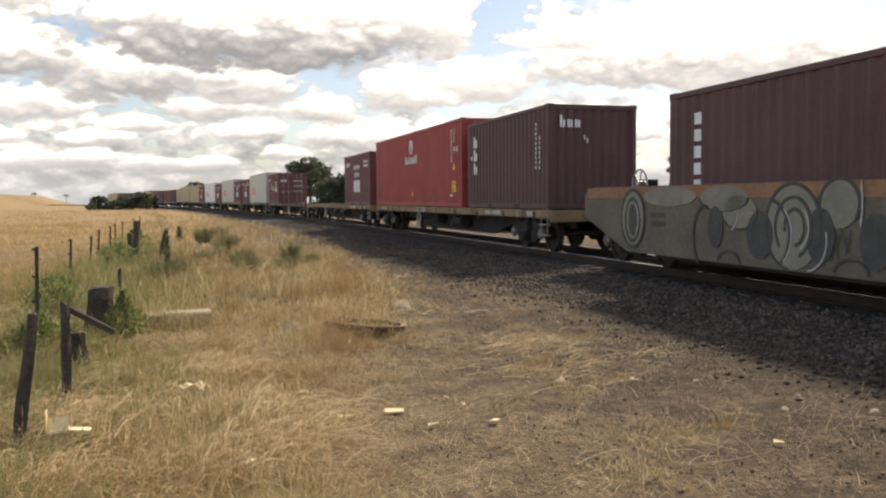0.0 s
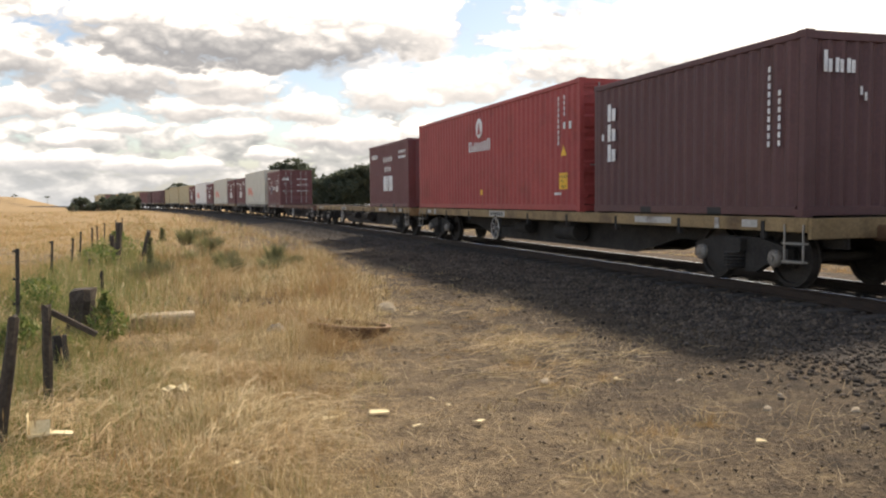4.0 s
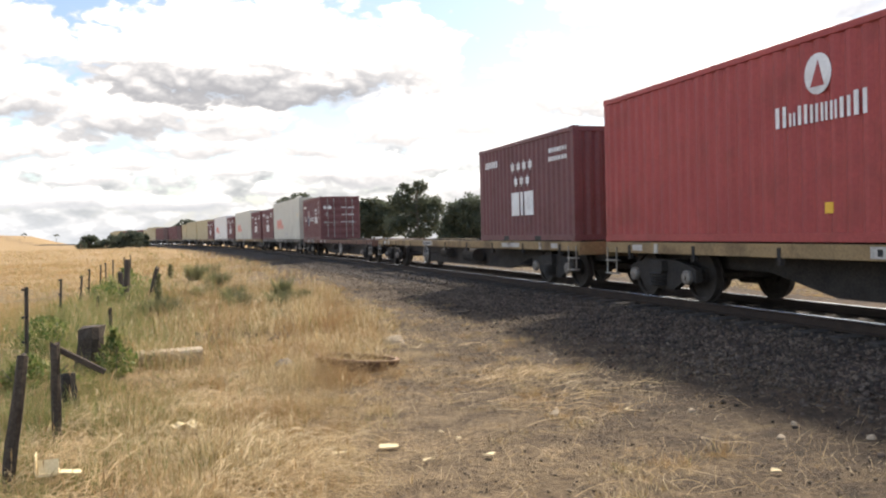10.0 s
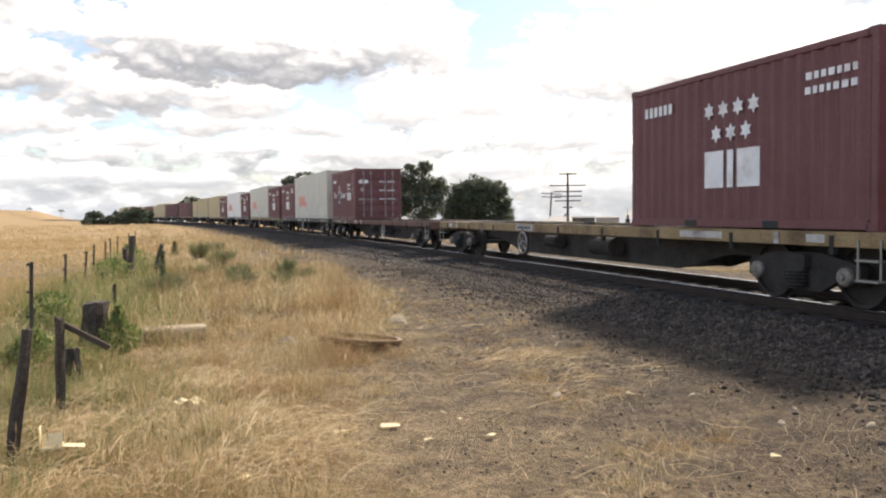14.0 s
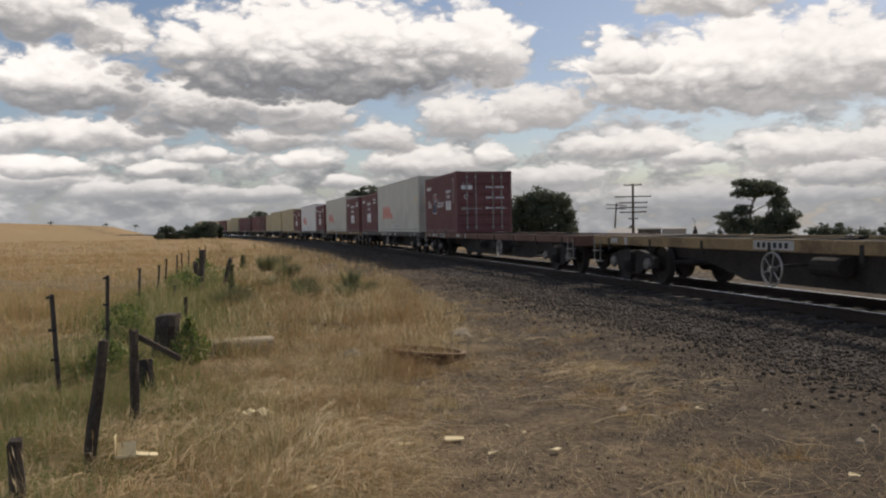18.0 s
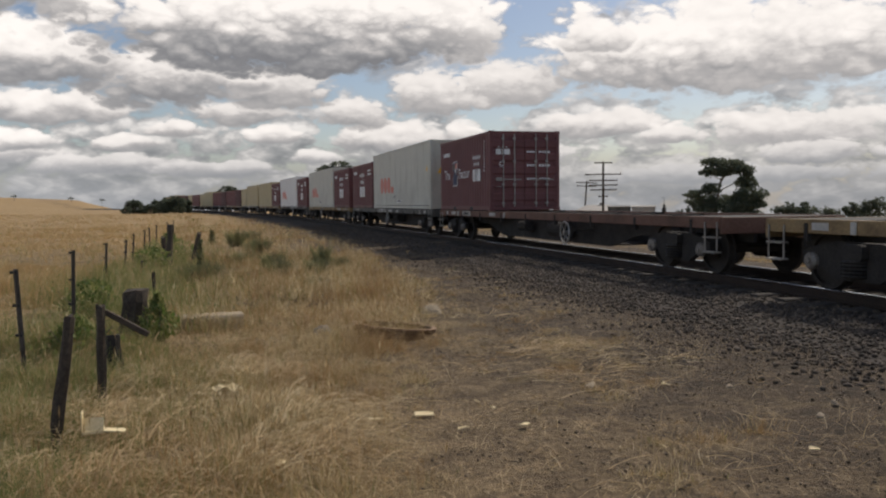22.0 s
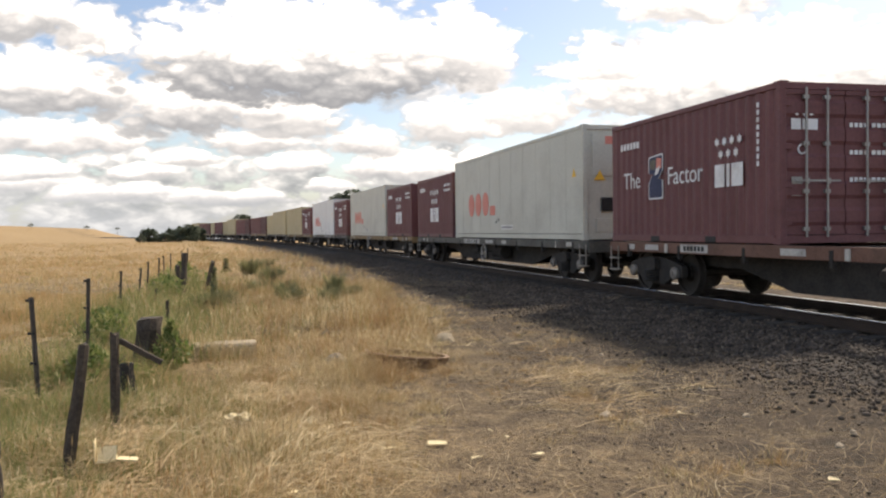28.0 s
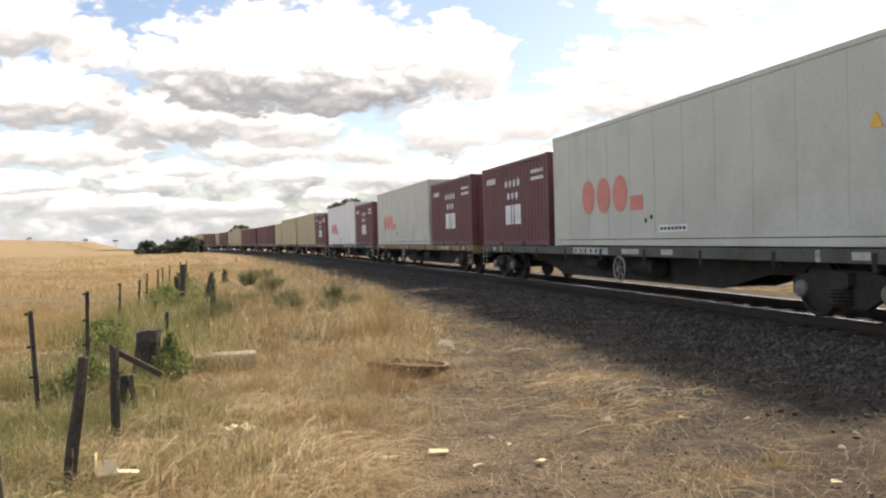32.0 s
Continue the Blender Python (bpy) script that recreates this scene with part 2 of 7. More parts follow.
# ------------------------------------------------------------------ materials
def node_mat(name, colors, rough=0.8, metal=0.0, scale=4.0, fine=60.0, bump=0.2, island=0.0, obj=0.0, spec=0.3, stain=None, stain_scale=0.6, stain_amount=0.5):
    """A procedural surface: two colours mixed by a coarse and a fine noise, an optional stain, and a fine bump."""
    m = bpy.data.materials.new(name)
    m.use_nodes = True
    nt = m.node_tree
    b = nt.nodes["Principled BSDF"]
    b.inputs["Roughness"].default_value = rough
    b.inputs["Metallic"].default_value = metal
    b.inputs["Specular IOR Level"].default_value = spec
    tc = nt.nodes.new("ShaderNodeTexCoord")
    n1 = nt.nodes.new("ShaderNodeTexNoise")
    n1.inputs["Scale"].default_value, n1.inputs["Detail"].default_value = scale, 5
    n2 = nt.nodes.new("ShaderNodeTexNoise")
    n2.inputs["Scale"].default_value, n2.inputs["Detail"].default_value = fine, 3
    for n in (n1, n2):
        nt.links.new(tc.outputs["Object"], n.inputs["Vector"])
    add = nt.nodes.new("ShaderNodeMath")
    add.operation = "MULTIPLY_ADD"
    add.inputs[1].default_value = 0.5
    nt.links.new(n1.outputs[0], add.inputs[0])
    half = nt.nodes.new("ShaderNodeMath")
    half.operation = "MULTIPLY"
    half.inputs[1].default_value = 0.5
    nt.links.new(n2.outputs[0], half.inputs[0])
    nt.links.new(half.outputs[0], add.inputs[2])
    ramp = nt.nodes.new("ShaderNodeValToRGB")
    ramp.color_ramp.elements[0].position, ramp.color_ramp.elements[1].position = 0.36, 0.64
    ramp.color_ramp.elements[0].color, ramp.color_ramp.elements[1].color = (*colors[0], 1), (*colors[1], 1)
    nt.links.new(add.outputs[0], ramp.inputs[0])
    out = ramp.outputs[0]
    if stain:
        n3 = nt.nodes.new("ShaderNodeTexNoise")
        n3.inputs["Scale"].default_value, n3.inputs["Detail"].default_value, n3.inputs["Roughness"].default_value = stain_scale, 8, 0.65
        nt.links.new(tc.outputs["Object"], n3.inputs["Vector"])
        r3 = nt.nodes.new("ShaderNodeValToRGB")
        r3.color_ramp.elements[0].position, r3.color_ramp.elements[1].position = 0.5, 0.68
        nt.links.new(n3.outputs[0], r3.inputs[0])
        k = nt.nodes.new("ShaderNodeMath")
        k.operation = "MULTIPLY"
        k.inputs[1].default_value = stain_amount
        nt.links.new(r3.outputs[0], k.inputs[0])
        mx = nt.nodes.new("ShaderNodeMix")
        mx.data_type = "RGBA"
        nt.links.new(k.outputs[0], mx.inputs[0])
        nt.links.new(out, mx.inputs[6])
        mx.inputs[7].default_value = (*stain, 1)
        out = mx.outputs[2]
    if island or obj:
        hsv = nt.nodes.new("ShaderNodeHueSaturation")
        if island:
            g = nt.nodes.new("ShaderNodeNewGeometry")
            rnd, amount = g.outputs["Random Per Island"], island
        else:
            g = nt.nodes.new("ShaderNodeObjectInfo")
            rnd, amount = g.outputs["Random"], obj
        mr = nt.nodes.new("ShaderNodeMapRange")
        mr.inputs[3].default_value, mr.inputs[4].default_value = 1 - amount, 1 + amount
        nt.links.new(rnd, mr.inputs[0])
        nt.links.new(mr.outputs[0], hsv.inputs["Value"])
        nt.links.new(out, hsv.inputs["Color"])
        out = hsv.outputs[0]
    nt.links.new(out, b.inputs["Base Color"])
    if bump:
        bp = nt.nodes.new("ShaderNodeBump")
        bp.inputs["Strength"].default_value, bp.inputs["Distance"].default_value = bump, 0.01
        nt.links.new(add.outputs[0], bp.inputs["Height"])
        nt.links.new(bp.outputs[0], b.inputs["Normal"])
    return m


def blade_mat(name, tones, patch, share=0.4):
    """Thin blades: a tone for each blade, patches of another tone by place, and some light let through."""
    m = bpy.data.materials.new(name)
    m.use_nodes = True
    nt = m.node_tree
    bs = nt.nodes["Principled BSDF"]
    bs.inputs["Roughness"].default_value, bs.inputs["Specular IOR Level"].default_value = 0.6, 0.25
    g = nt.nodes.new("ShaderNodeNewGeometry")
    ramp = nt.nodes.new("ShaderNodeValToRGB")
    n = len(tones)
    for i, c in enumerate(tones):
        e = ramp.color_ramp.elements[i] if i < 2 else ramp.color_ramp.elements.new(0.5)
        e.position, e.color = i / (n - 1), (*c, 1)
    nt.links.new(g.outputs["Random Per Island"], ramp.inputs[0])
    tc = nt.nodes.new("ShaderNodeTexCoord")
    no = nt.nodes.new("ShaderNodeTexNoise")
    no.inputs["Scale"].default_value, no.inputs["Detail"].default_value = 0.7, 6
    nt.links.new(tc.outputs["Object"], no.inputs["Vector"])
    mr = nt.nodes.new("ShaderNodeMapRange")
    mr.interpolation_type = "SMOOTHSTEP"
    mr.inputs[1].default_value, mr.inputs[2].default_value, mr.inputs[4].default_value = 0.42, 0.62, 0.8
    nt.links.new(no.outputs[0], mr.inputs[0])
    mx = nt.nodes.new("ShaderNodeMix")
    mx.data_type = "RGBA"
    nt.links.new(mr.outputs[0], mx.inputs[0]), nt.links.new(ramp.outputs[0], mx.inputs[6])
    mx.inputs[7].default_value = (*patch, 1)
    nt.links.new(mx.outputs[2], bs.inputs["Base Color"])
    tr = nt.nodes.new("ShaderNodeBsdfTranslucent")
    nt.links.new(mx.outputs[2], tr.inputs[0])
    sh = nt.nodes.new("ShaderNodeMixShader")
    sh.inputs[0].default_value = share
    nt.links.new(bs.outputs[0], sh.inputs[1]), nt.links.new(tr.outputs[0], sh.inputs[2])
    nt.links.new(sh.outputs[0], nt.nodes["Material Output"].inputs["Surface"])
    return m


M_GRASS = blade_mat("dry_grass", ((0.16, 0.115, 0.05), (0.36, 0.25, 0.11), (0.58, 0.43, 0.215), (0.80, 0.66, 0.41)), (0.335, 0.20, 0.09), 0.45)
M_FIELD = blade_mat("paddock_stubble", ((0.36, 0.25, 0.115), (0.52, 0.37, 0.175), (0.64, 0.48, 0.25)), (0.46, 0.295, 0.135), 0.4)
M_STRAW = blade_mat("flattened_straw", ((0.40, 0.275, 0.13), (0.62, 0.46, 0.24), (0.80, 0.66, 0.42)), (0.56, 0.39, 0.20), 0.3)
M_GREEN = blade_mat("green_weeds", ((0.075, 0.12, 0.03), (0.13, 0.19, 0.05), (0.20, 0.25, 0.08), (0.38, 0.34, 0.14)), (0.17, 0.20, 0.065), 0.45)
M_LEAF = blade_mat("tree_leaves", ((0.075, 0.09, 0.062), (0.10, 0.12, 0.08), (0.14, 0.155, 0.105)), (0.095, 0.11, 0.075), 0.5)
M_BARK = node_mat("bark", ((0.10, 0.08, 0.06), (0.2, 0.17, 0.14)), 0.9, scale=2, fine=20, bump=0.5)
M_STONE = node_mat("ballast_stone", ((0.045, 0.035, 0.026), (0.125, 0.097, 0.072)), 0.9, scale=3, fine=30, bump=0.3, island=0.6)
M_BED = node_mat("ballast_bed", ((0.026, 0.02, 0.015), (0.055, 0.043, 0.033)), 0.95, scale=3, fine=25, bump=1.0)
M_RAIL = node_mat("rusty_rail_side", ((0.022, 0.015, 0.011), (0.045, 0.029, 0.02)), 0.8, scale=4, fine=50)
M_RAILTOP = node_mat("polished_rail_head", ((0.55, 0.55, 0.56), (0.7, 0.7, 0.7)), 0.25, metal=1.0, scale=4, fine=90, bump=0.02)
M_SLEEPER = node_mat("grimy_sleeper", ((0.035, 0.03, 0.026), (0.075, 0.065, 0.055)), 0.95, scale=3, fine=30)
M_CONC = node_mat("concrete", ((0.28, 0.26, 0.23), (0.4, 0.38, 0.34)), 0.9, scale=2, fine=40, bump=0.4)
M_WOOD = node_mat("weathered_wood", ((0.035, 0.027, 0.02), (0.095, 0.075, 0.057)), 0.9, scale=3, fine=35, bump=0.6)
M_STEEL = node_mat("galvanised_steel", ((0.25, 0.24, 0.22), (0.36, 0.34, 0.31)), 0.5, metal=0.7, scale=5, fine=60)
M_RUST = node_mat("rust", ((0.075, 0.04, 0.022), (0.15, 0.083, 0.045)), 0.85, scale=6, fine=60, bump=0.4)
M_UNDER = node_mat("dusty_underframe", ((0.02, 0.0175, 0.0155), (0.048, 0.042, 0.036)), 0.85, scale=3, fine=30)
M_WHEEL = node_mat("wheel_steel", ((0.024, 0.02, 0.017), (0.055, 0.047, 0.04)), 0.7, metal=0.3, scale=4, fine=40)
M_YELLOW = node_mat("yellow_sill_paint", ((0.20, 0.135, 0.065), (0.33, 0.225, 0.11)), 0.7, scale=1.5, fine=25, stain=(0.07, 0.04, 0.025), stain_scale=1.2, stain_amount=0.8)
M_GREY_SILL = node_mat("dark_sill_paint", ((0.07, 0.07, 0.06), (0.13, 0.12, 0.10)), 0.7, scale=1.5, fine=25, stain=(0.05, 0.03, 0.02), stain_scale=1.2)
M_RED_SILL = node_mat("brown_sill_paint", ((0.12, 0.06, 0.04), (0.19, 0.10, 0.07)), 0.7, scale=1.5, fine=25, stain=(0.04, 0.03, 0.02), stain_scale=1.2)
M_WHITE = node_mat("white_paint", ((0.68, 0.67, 0.64), (0.82, 0.81, 0.78)), 0.6, scale=3, fine=40, stain=(0.4, 0.35, 0.3), stain_scale=2, stain_amount=0.5)
M_RED = node_mat("red_container_paint", ((0.30, 0.052, 0.048), (0.40, 0.076, 0.066)), 0.55, scale=0.7, fine=18, stain=(0.17, 0.04, 0.03), stain_scale=0.8, stain_amount=0.5)
M_MAROON = node_mat("maroon_container_paint", ((0.125, 0.048, 0.048), (0.175, 0.070, 0.067)), 0.55, scale=0.7, fine=18, stain=(0.09, 0.03, 0.025), stain_scale=0.8, stain_amount=0.5)
M_BROWN = node_mat("brown_container_paint", ((0.085, 0.04, 0.039), (0.125, 0.057, 0.054)), 0.55, scale=0.7, fine=18, stain=(0.07, 0.03, 0.025), stain_scale=0.8, stain_amount=0.5)
M_GREY = node_mat("pale_grey_reefer_paint", ((0.47, 0.46, 0.385), (0.56, 0.55, 0.465)), 0.5, scale=0.6, fine=15, stain=(0.34, 0.32, 0.26), stain_scale=0.5, stain_amount=0.5)
M_PALE = node_mat("off_white_container_paint", ((0.66, 0.65, 0.61), (0.76, 0.75, 0.71)), 0.5, scale=0.6, fine=15, stain=(0.45, 0.42, 0.38), stain_scale=0.7, stain_amount=0.4)
M_CREAM = node_mat("cream_container_paint", ((0.42, 0.35, 0.20), (0.5, 0.42, 0.26)), 0.55, scale=0.6, fine=15, stain=(0.25, 0.2, 0.12), stain_scale=0.7, stain_amount=0.5)
M_ORANGE = node_mat("orange_red_logo_paint", ((0.60, 0.19, 0.14), (0.68, 0.26, 0.20)), 0.6, scale=2, fine=20)
M_STICKER = node_mat("yellow_sticker", ((0.75, 0.42, 0.04), (0.85, 0.5, 0.07)), 0.6, scale=4, fine=40)
M_BLACK = node_mat("black_paint", ((0.012, 0.012, 0.012), (0.03, 0.03, 0.03)), 0.6, scale=4, fine=40)
M_BLUE = node_mat("blue_logo_paint", ((0.02, 0.026, 0.06), (0.04, 0.05, 0.1)), 0.6, scale=4, fine=40)
M_WELL = node_mat("sprayed_well_side", ((0.115, 0.10, 0.074), (0.175, 0.152, 0.112)), 0.7, scale=1.5, fine=14, stain=(0.10, 0.09, 0.08), stain_scale=1.0)
M_WELLTOP = node_mat("faded_orange_band", ((0.24, 0.12, 0.06), (0.33, 0.18, 0.10)), 0.75, scale=1.5, fine=14, stain=(0.12, 0.09, 0.07), stain_scale=1.0)
M_SPRAY = node_mat("dark_spray_line", ((0.055, 0.055, 0.048), (0.09, 0.088, 0.078)), 0.7, scale=4, fine=30)
M_SPRAYFILL = node_mat("pale_spray_fill", ((0.20, 0.19, 0.145), (0.28, 0.265, 0.2)), 0.7, scale=2, fine=20, stain=(0.15, 0.15, 0.13), stain_scale=1.2)
M_GRUBBY = node_mat("grubby_white_paint", ((0.38, 0.36, 0.32), (0.56, 0.53, 0.48)), 0.75, scale=2.5, fine=30, stain=(0.12, 0.09, 0.07), stain_scale=2.5, stain_amount=0.75)
M_PALECARD = node_mat("sun_bleached_card", ((0.64, 0.51, 0.28), (0.78, 0.65, 0.39)), 0.8, scale=8, fine=60)


# ------------------------------------------------------------------ mesh helpers
class Geo:
    """Vertices and faces gathered for one mesh."""

    def __init__(self):
        self.v, self.f, self.mi, self.chunks = [], [], [], []

    def add(self, verts, faces, mat=0):
        n = len(self.v)
        self.chunks.append((n, len(self.f)))
        self.v += [tuple(p) for p in verts]
        self.f += [tuple(i + n for i in f) for f in faces]
        self.mi += [mat] * len(faces)
        return self

    def box(self, x0, x1, y0, y1, z0, z1, c=0.0, mat=0):
        """A box, with its long edges chamfered by c where c is given."""
        if c <= 0:
            v = [(x, y, z) for z in (z0, z1) for y in (y0, y1) for x in (x0, x1)]
            return self.add(v, [(0, 2, 3, 1), (4, 5, 7, 6), (0, 1, 5, 4), (2, 6, 7, 3), (0, 4, 6, 2), (1, 3, 7, 5)], mat)
        size = (x1 - x0, y1 - y0, z1 - z0)
        ax = size.index(max(size))
        lo, hi = (x0, y0, z0), (x1, y1, z1)
        a, b = [i for i in range(3) if i != ax]
        ring = [(lo[a] + c, lo[b]), (hi[a] - c, lo[b]), (hi[a], lo[b] + c), (hi[a], hi[b] - c), (hi[a] - c, hi[b]), (lo[a] + c, hi[b]), (lo[a], hi[b] - c), (lo[a], lo[b] + c)]
        v = []
        for e in (lo[ax], hi[ax]):
            for p, q in ring:
                r = [0, 0, 0]
                r[ax], r[a], r[b] = e, p, q
                v.append(tuple(r))
        f = [(i, (i + 1) % 8, (i + 1) % 8 + 8, i + 8) for i in range(8)] + [tuple(range(7, -1, -1)), tuple(range(8, 16))]
        return self.add(v, f, mat)

    def tube(self, p0, p1, r0, r1=None, n=8, mat=0, caps=True):
        r1 = r0 if r1 is None else r1
        p0, p1 = Vector(p0), Vector(p1)
        d = (p1 - p0).normalized()
        a = d.orthogonal().normalized()
        b = d.cross(a)
        v = []
        for p, r in ((p0, r0), (p1, r1)):
            v += [p + (a * math.cos(6.28319 * i / n) + b * math.sin(6.28319 * i / n)) * r for i in range(n)]
        f = [(i, (i + 1) % n, (i + 1) % n + n, i + n) for i in range(n)]
        if caps:
            f += [tuple(range(n - 1, -1, -1)), tuple(range(n, 2 * n))]
        return self.add(v, f, mat)

    def lathe(self, axis_pts, n=24, origin=(0, 0, 0), mat=0):
        """Turned about the y axis: (radius, y) pairs, closed into a ring."""
        v, f, k = [], [], len(axis_pts)
        for i in range(n):
            a = 6.28319 * i / n
            v += [(origin[0] + r * math.cos(a), origin[1] + y, origin[2] + r * math.sin(a)) for r, y in axis_pts]
        for i in range(n):
            j = (i + 1) % n
            for q in range(k):
                w = (q + 1) % k
                f.append((i * k + q, j * k + q, j * k + w, i * k + w))
        return self.add(v, f, mat)

    def split(self):
        """One Geo for each piece that was added."""
        out, ends = [], self.chunks[1:] + [(len(self.v), len(self.f))]
        for (v0, f0), (v1, f1) in zip(self.chunks, ends):
            out.append(Geo().add(self.v[v0:v1], [tuple(i - v0 for i in f) for f in self.f[f0:f1]]))
        return out

    def mesh(self, name, mats):
        me = bpy.data.meshes.new(name)
        me.from_pydata(self.v, [], self.f)
        for m in mats if isinstance(mats, (list, tuple)) else [mats]:
            me.materials.append(m)
        if any(self.mi):
            me.polygons.foreach_set("material_index", self.mi)
        bm = bmesh.new()
        bm.from_mesh(me)
        bmesh.ops.recalc_face_normals(bm, faces=bm.faces)
        bm.to_mesh(me)
        bm.free()
        return me


def part(name, geo, mats, parent=None, label="", smooth=False):
    me = geo.mesh(name, mats) if isinstance(geo, Geo) else geo
    if smooth:
        me.polygons.foreach_set("use_smooth", [True] * len(me.polygons))
    ob = new(name, me)
    if parent:
        ob.parent = parent
    return tagged(ob, label)


def thing(name, label, category, group="", kind=""):
    return tagged(new(name), label, category, group, kind)


def soup(name, verts, tris, mat):
    """A large mesh from numpy arrays of vertices and triangles."""
    me = bpy.data.meshes.new(name)
    me.vertices.add(len(verts))
    me.vertices.foreach_set("co", np.asarray(verts, np.float32).ravel())
    me.loops.add(tris.size)
    me.loops.foreach_set("vertex_index", np.asarray(tris, np.int32).ravel())
    me.polygons.add(len(tris))
    me.polygons.foreach_set("loop_start", np.arange(0, tris.size, 3, dtype=np.int32))
    me.update(calc_edges=True)
    me.materials.append(mat)
    return new(name, me)


# ------------------------------------------------------------------ the line of the track
FOOT, HEAD, BEND = 9.355, radians(15.94), 0.0009        # nearest distance, heading to the left of ahead, curvature
RAIL_Z = EYE - 1.365                                    # top of the rails above the verge
LEFT0 = Vector((-math.cos(HEAD), -math.sin(HEAD)))
AHEAD0 = Vector((-math.sin(HEAD), math.cos(HEAD)))
MID = -LEFT0 * FOOT + LEFT0 / BEND                      # centre of the bend


def on_track(s, d=0.0):
    """The place s metres along the track, d metres towards the verge, and the heading there."""
    h = HEAD + BEND * s
    r = 1 / BEND - d
    return MID.x + r * math.cos(h), MID.y + r * math.sin(h), h


def track_place(x, y):
    """Along and across the track, for arrays of x and y."""
    dx, dy = x - MID.x, y - MID.y
    return (np.arctan2(dy, dx) - HEAD) / BEND, 1 / BEND - np.hypot(dx, dy)


def lumps(x, y, seed=0, size=1.0):
    """A cheap smooth unevenness, for arrays."""
    rs = np.random.RandomState(seed)
    z = 0
    for i in range(7):
        a, p = rs.uniform(0, 6.28), rs.uniform(0, 6.28)
        w = (0.6 + 0.5 * i) / size
        z = z + np.sin((x * np.cos(a) + y * np.sin(a)) * w + p) / (1 + 0.6 * i)
    return z / 3


def ground_height(x, y):
    s, d = track_place(x, y)
    bank = np.interp(np.abs(d), [0, 1.5, 1.9, 3.4, 5.2, 8], [RAIL_Z - 0.36, RAIL_Z - 0.36, RAIL_Z - 0.38, 0.10, 0.02, 0.0])
    beyond = np.clip((s - 430) / 80, 0, 1) * np.interp(np.degrees(np.arctan2(x, y)), [-26, -23.5], [1, 0])     # past the end of the line in view
    bank = (bank - 0.03 * np.clip(-d - 8, 0, None)) * (1 - beyond)     # the land falls away behind the line
    r, az = np.hypot(x, y), np.degrees(np.arctan2(x, y))
    crest = EYE + 500 * np.tan(np.radians(np.interp(az, [-80, -32, -27.3, -23, -15, -8], [0.9, 0.66, 0.43, 0.17, 0.0, -0.2])))
    rise = np.clip((r - 110) / 390, 0, 1)
    bank = bank + crest * rise * rise * (3 - 2 * rise) * np.maximum(np.clip((d - 14) / 50, 0, 1), beyond) * (az < -8)   # the paddock climbs to a low ridge
    near = np.clip((np.abs(d) - 3.2) / 2, 0, 1)
    fade = np.clip(60 / (np.hypot(x, y) + 1), 0, 1)
    return bank + near * fade * (0.05 * lumps(x, y, 3, 1.2) + 0.02 * lumps(x, y, 4, 0.3))


def earth():
    """One sheet of ground out to the horizon, finer near the viewer."""
    rad = [0.0] + list(np.geomspace(1.0, 4000, 210))
    na = 540
    a = np.linspace(0, 2 * np.pi, na, endpoint=False)
    R, A = np.meshgrid(rad[1:], a, indexing="ij")
    X, Y = (R * np.sin(A)).ravel(), (R * np.cos(A)).ravel()
    Z = ground_height(X, Y)
    v = np.concatenate([[[0, 0, 0]], np.stack([X, Y, Z], 1)])
    nr = len(rad) - 1
    i, j = np.meshgrid(np.arange(nr - 1), np.arange(na), indexing="ij")
    p = 1 + i * na + j
    q = 1 + i * na + (j + 1) % na
    t = np.concatenate([np.stack([p, p + na, q + na], -1).reshape(-1, 3), np.stack([p, q + na, q], -1).reshape(-1, 3),
                        np.stack([np.zeros(na, int), 1 + np.arange(na), 1 + (np.arange(na) + 1) % na], -1)])
    g = soup("ground", v, t[:, ::-1], ground_mat())
    me = g.data
    me.polygons.foreach_set("use_smooth", [True] * len(me.polygons))
    s, d = track_place(v[:, 0], v[:, 1])
    far = np.clip((np.hypot(v[:, 0], v[:, 1]) - 60) / 60, 0, 1)
    zone = {"gravel": np.interp(np.abs(d), [0, 3.6, 4.8, 6.4, 7.6, 8.6], [1, 1, 0.86, 0.6, 0.46, 0.15]) * (1 - 0.5 * far),
            "field": np.clip((np.hypot(v[:, 0], v[:, 1]) - 18) / 30, 0, 1),
            "bare": np.interp(d, [4.5, 5.5, 8.0, 8.7], [0, 0.9, 0.9, 0]) * np.interp(v[:, 1], [-6, 8, 13, 18], [1, 1, 0.5, 0])}
    for name, values in zone.items():
        me.attributes.new(name, "FLOAT", "POINT").data.foreach_set("value", values.astype(np.float32))
    return tagged(g, "dry grassy verge and straw-coloured paddock with bare gravelly earth", "ground", kind="structure")


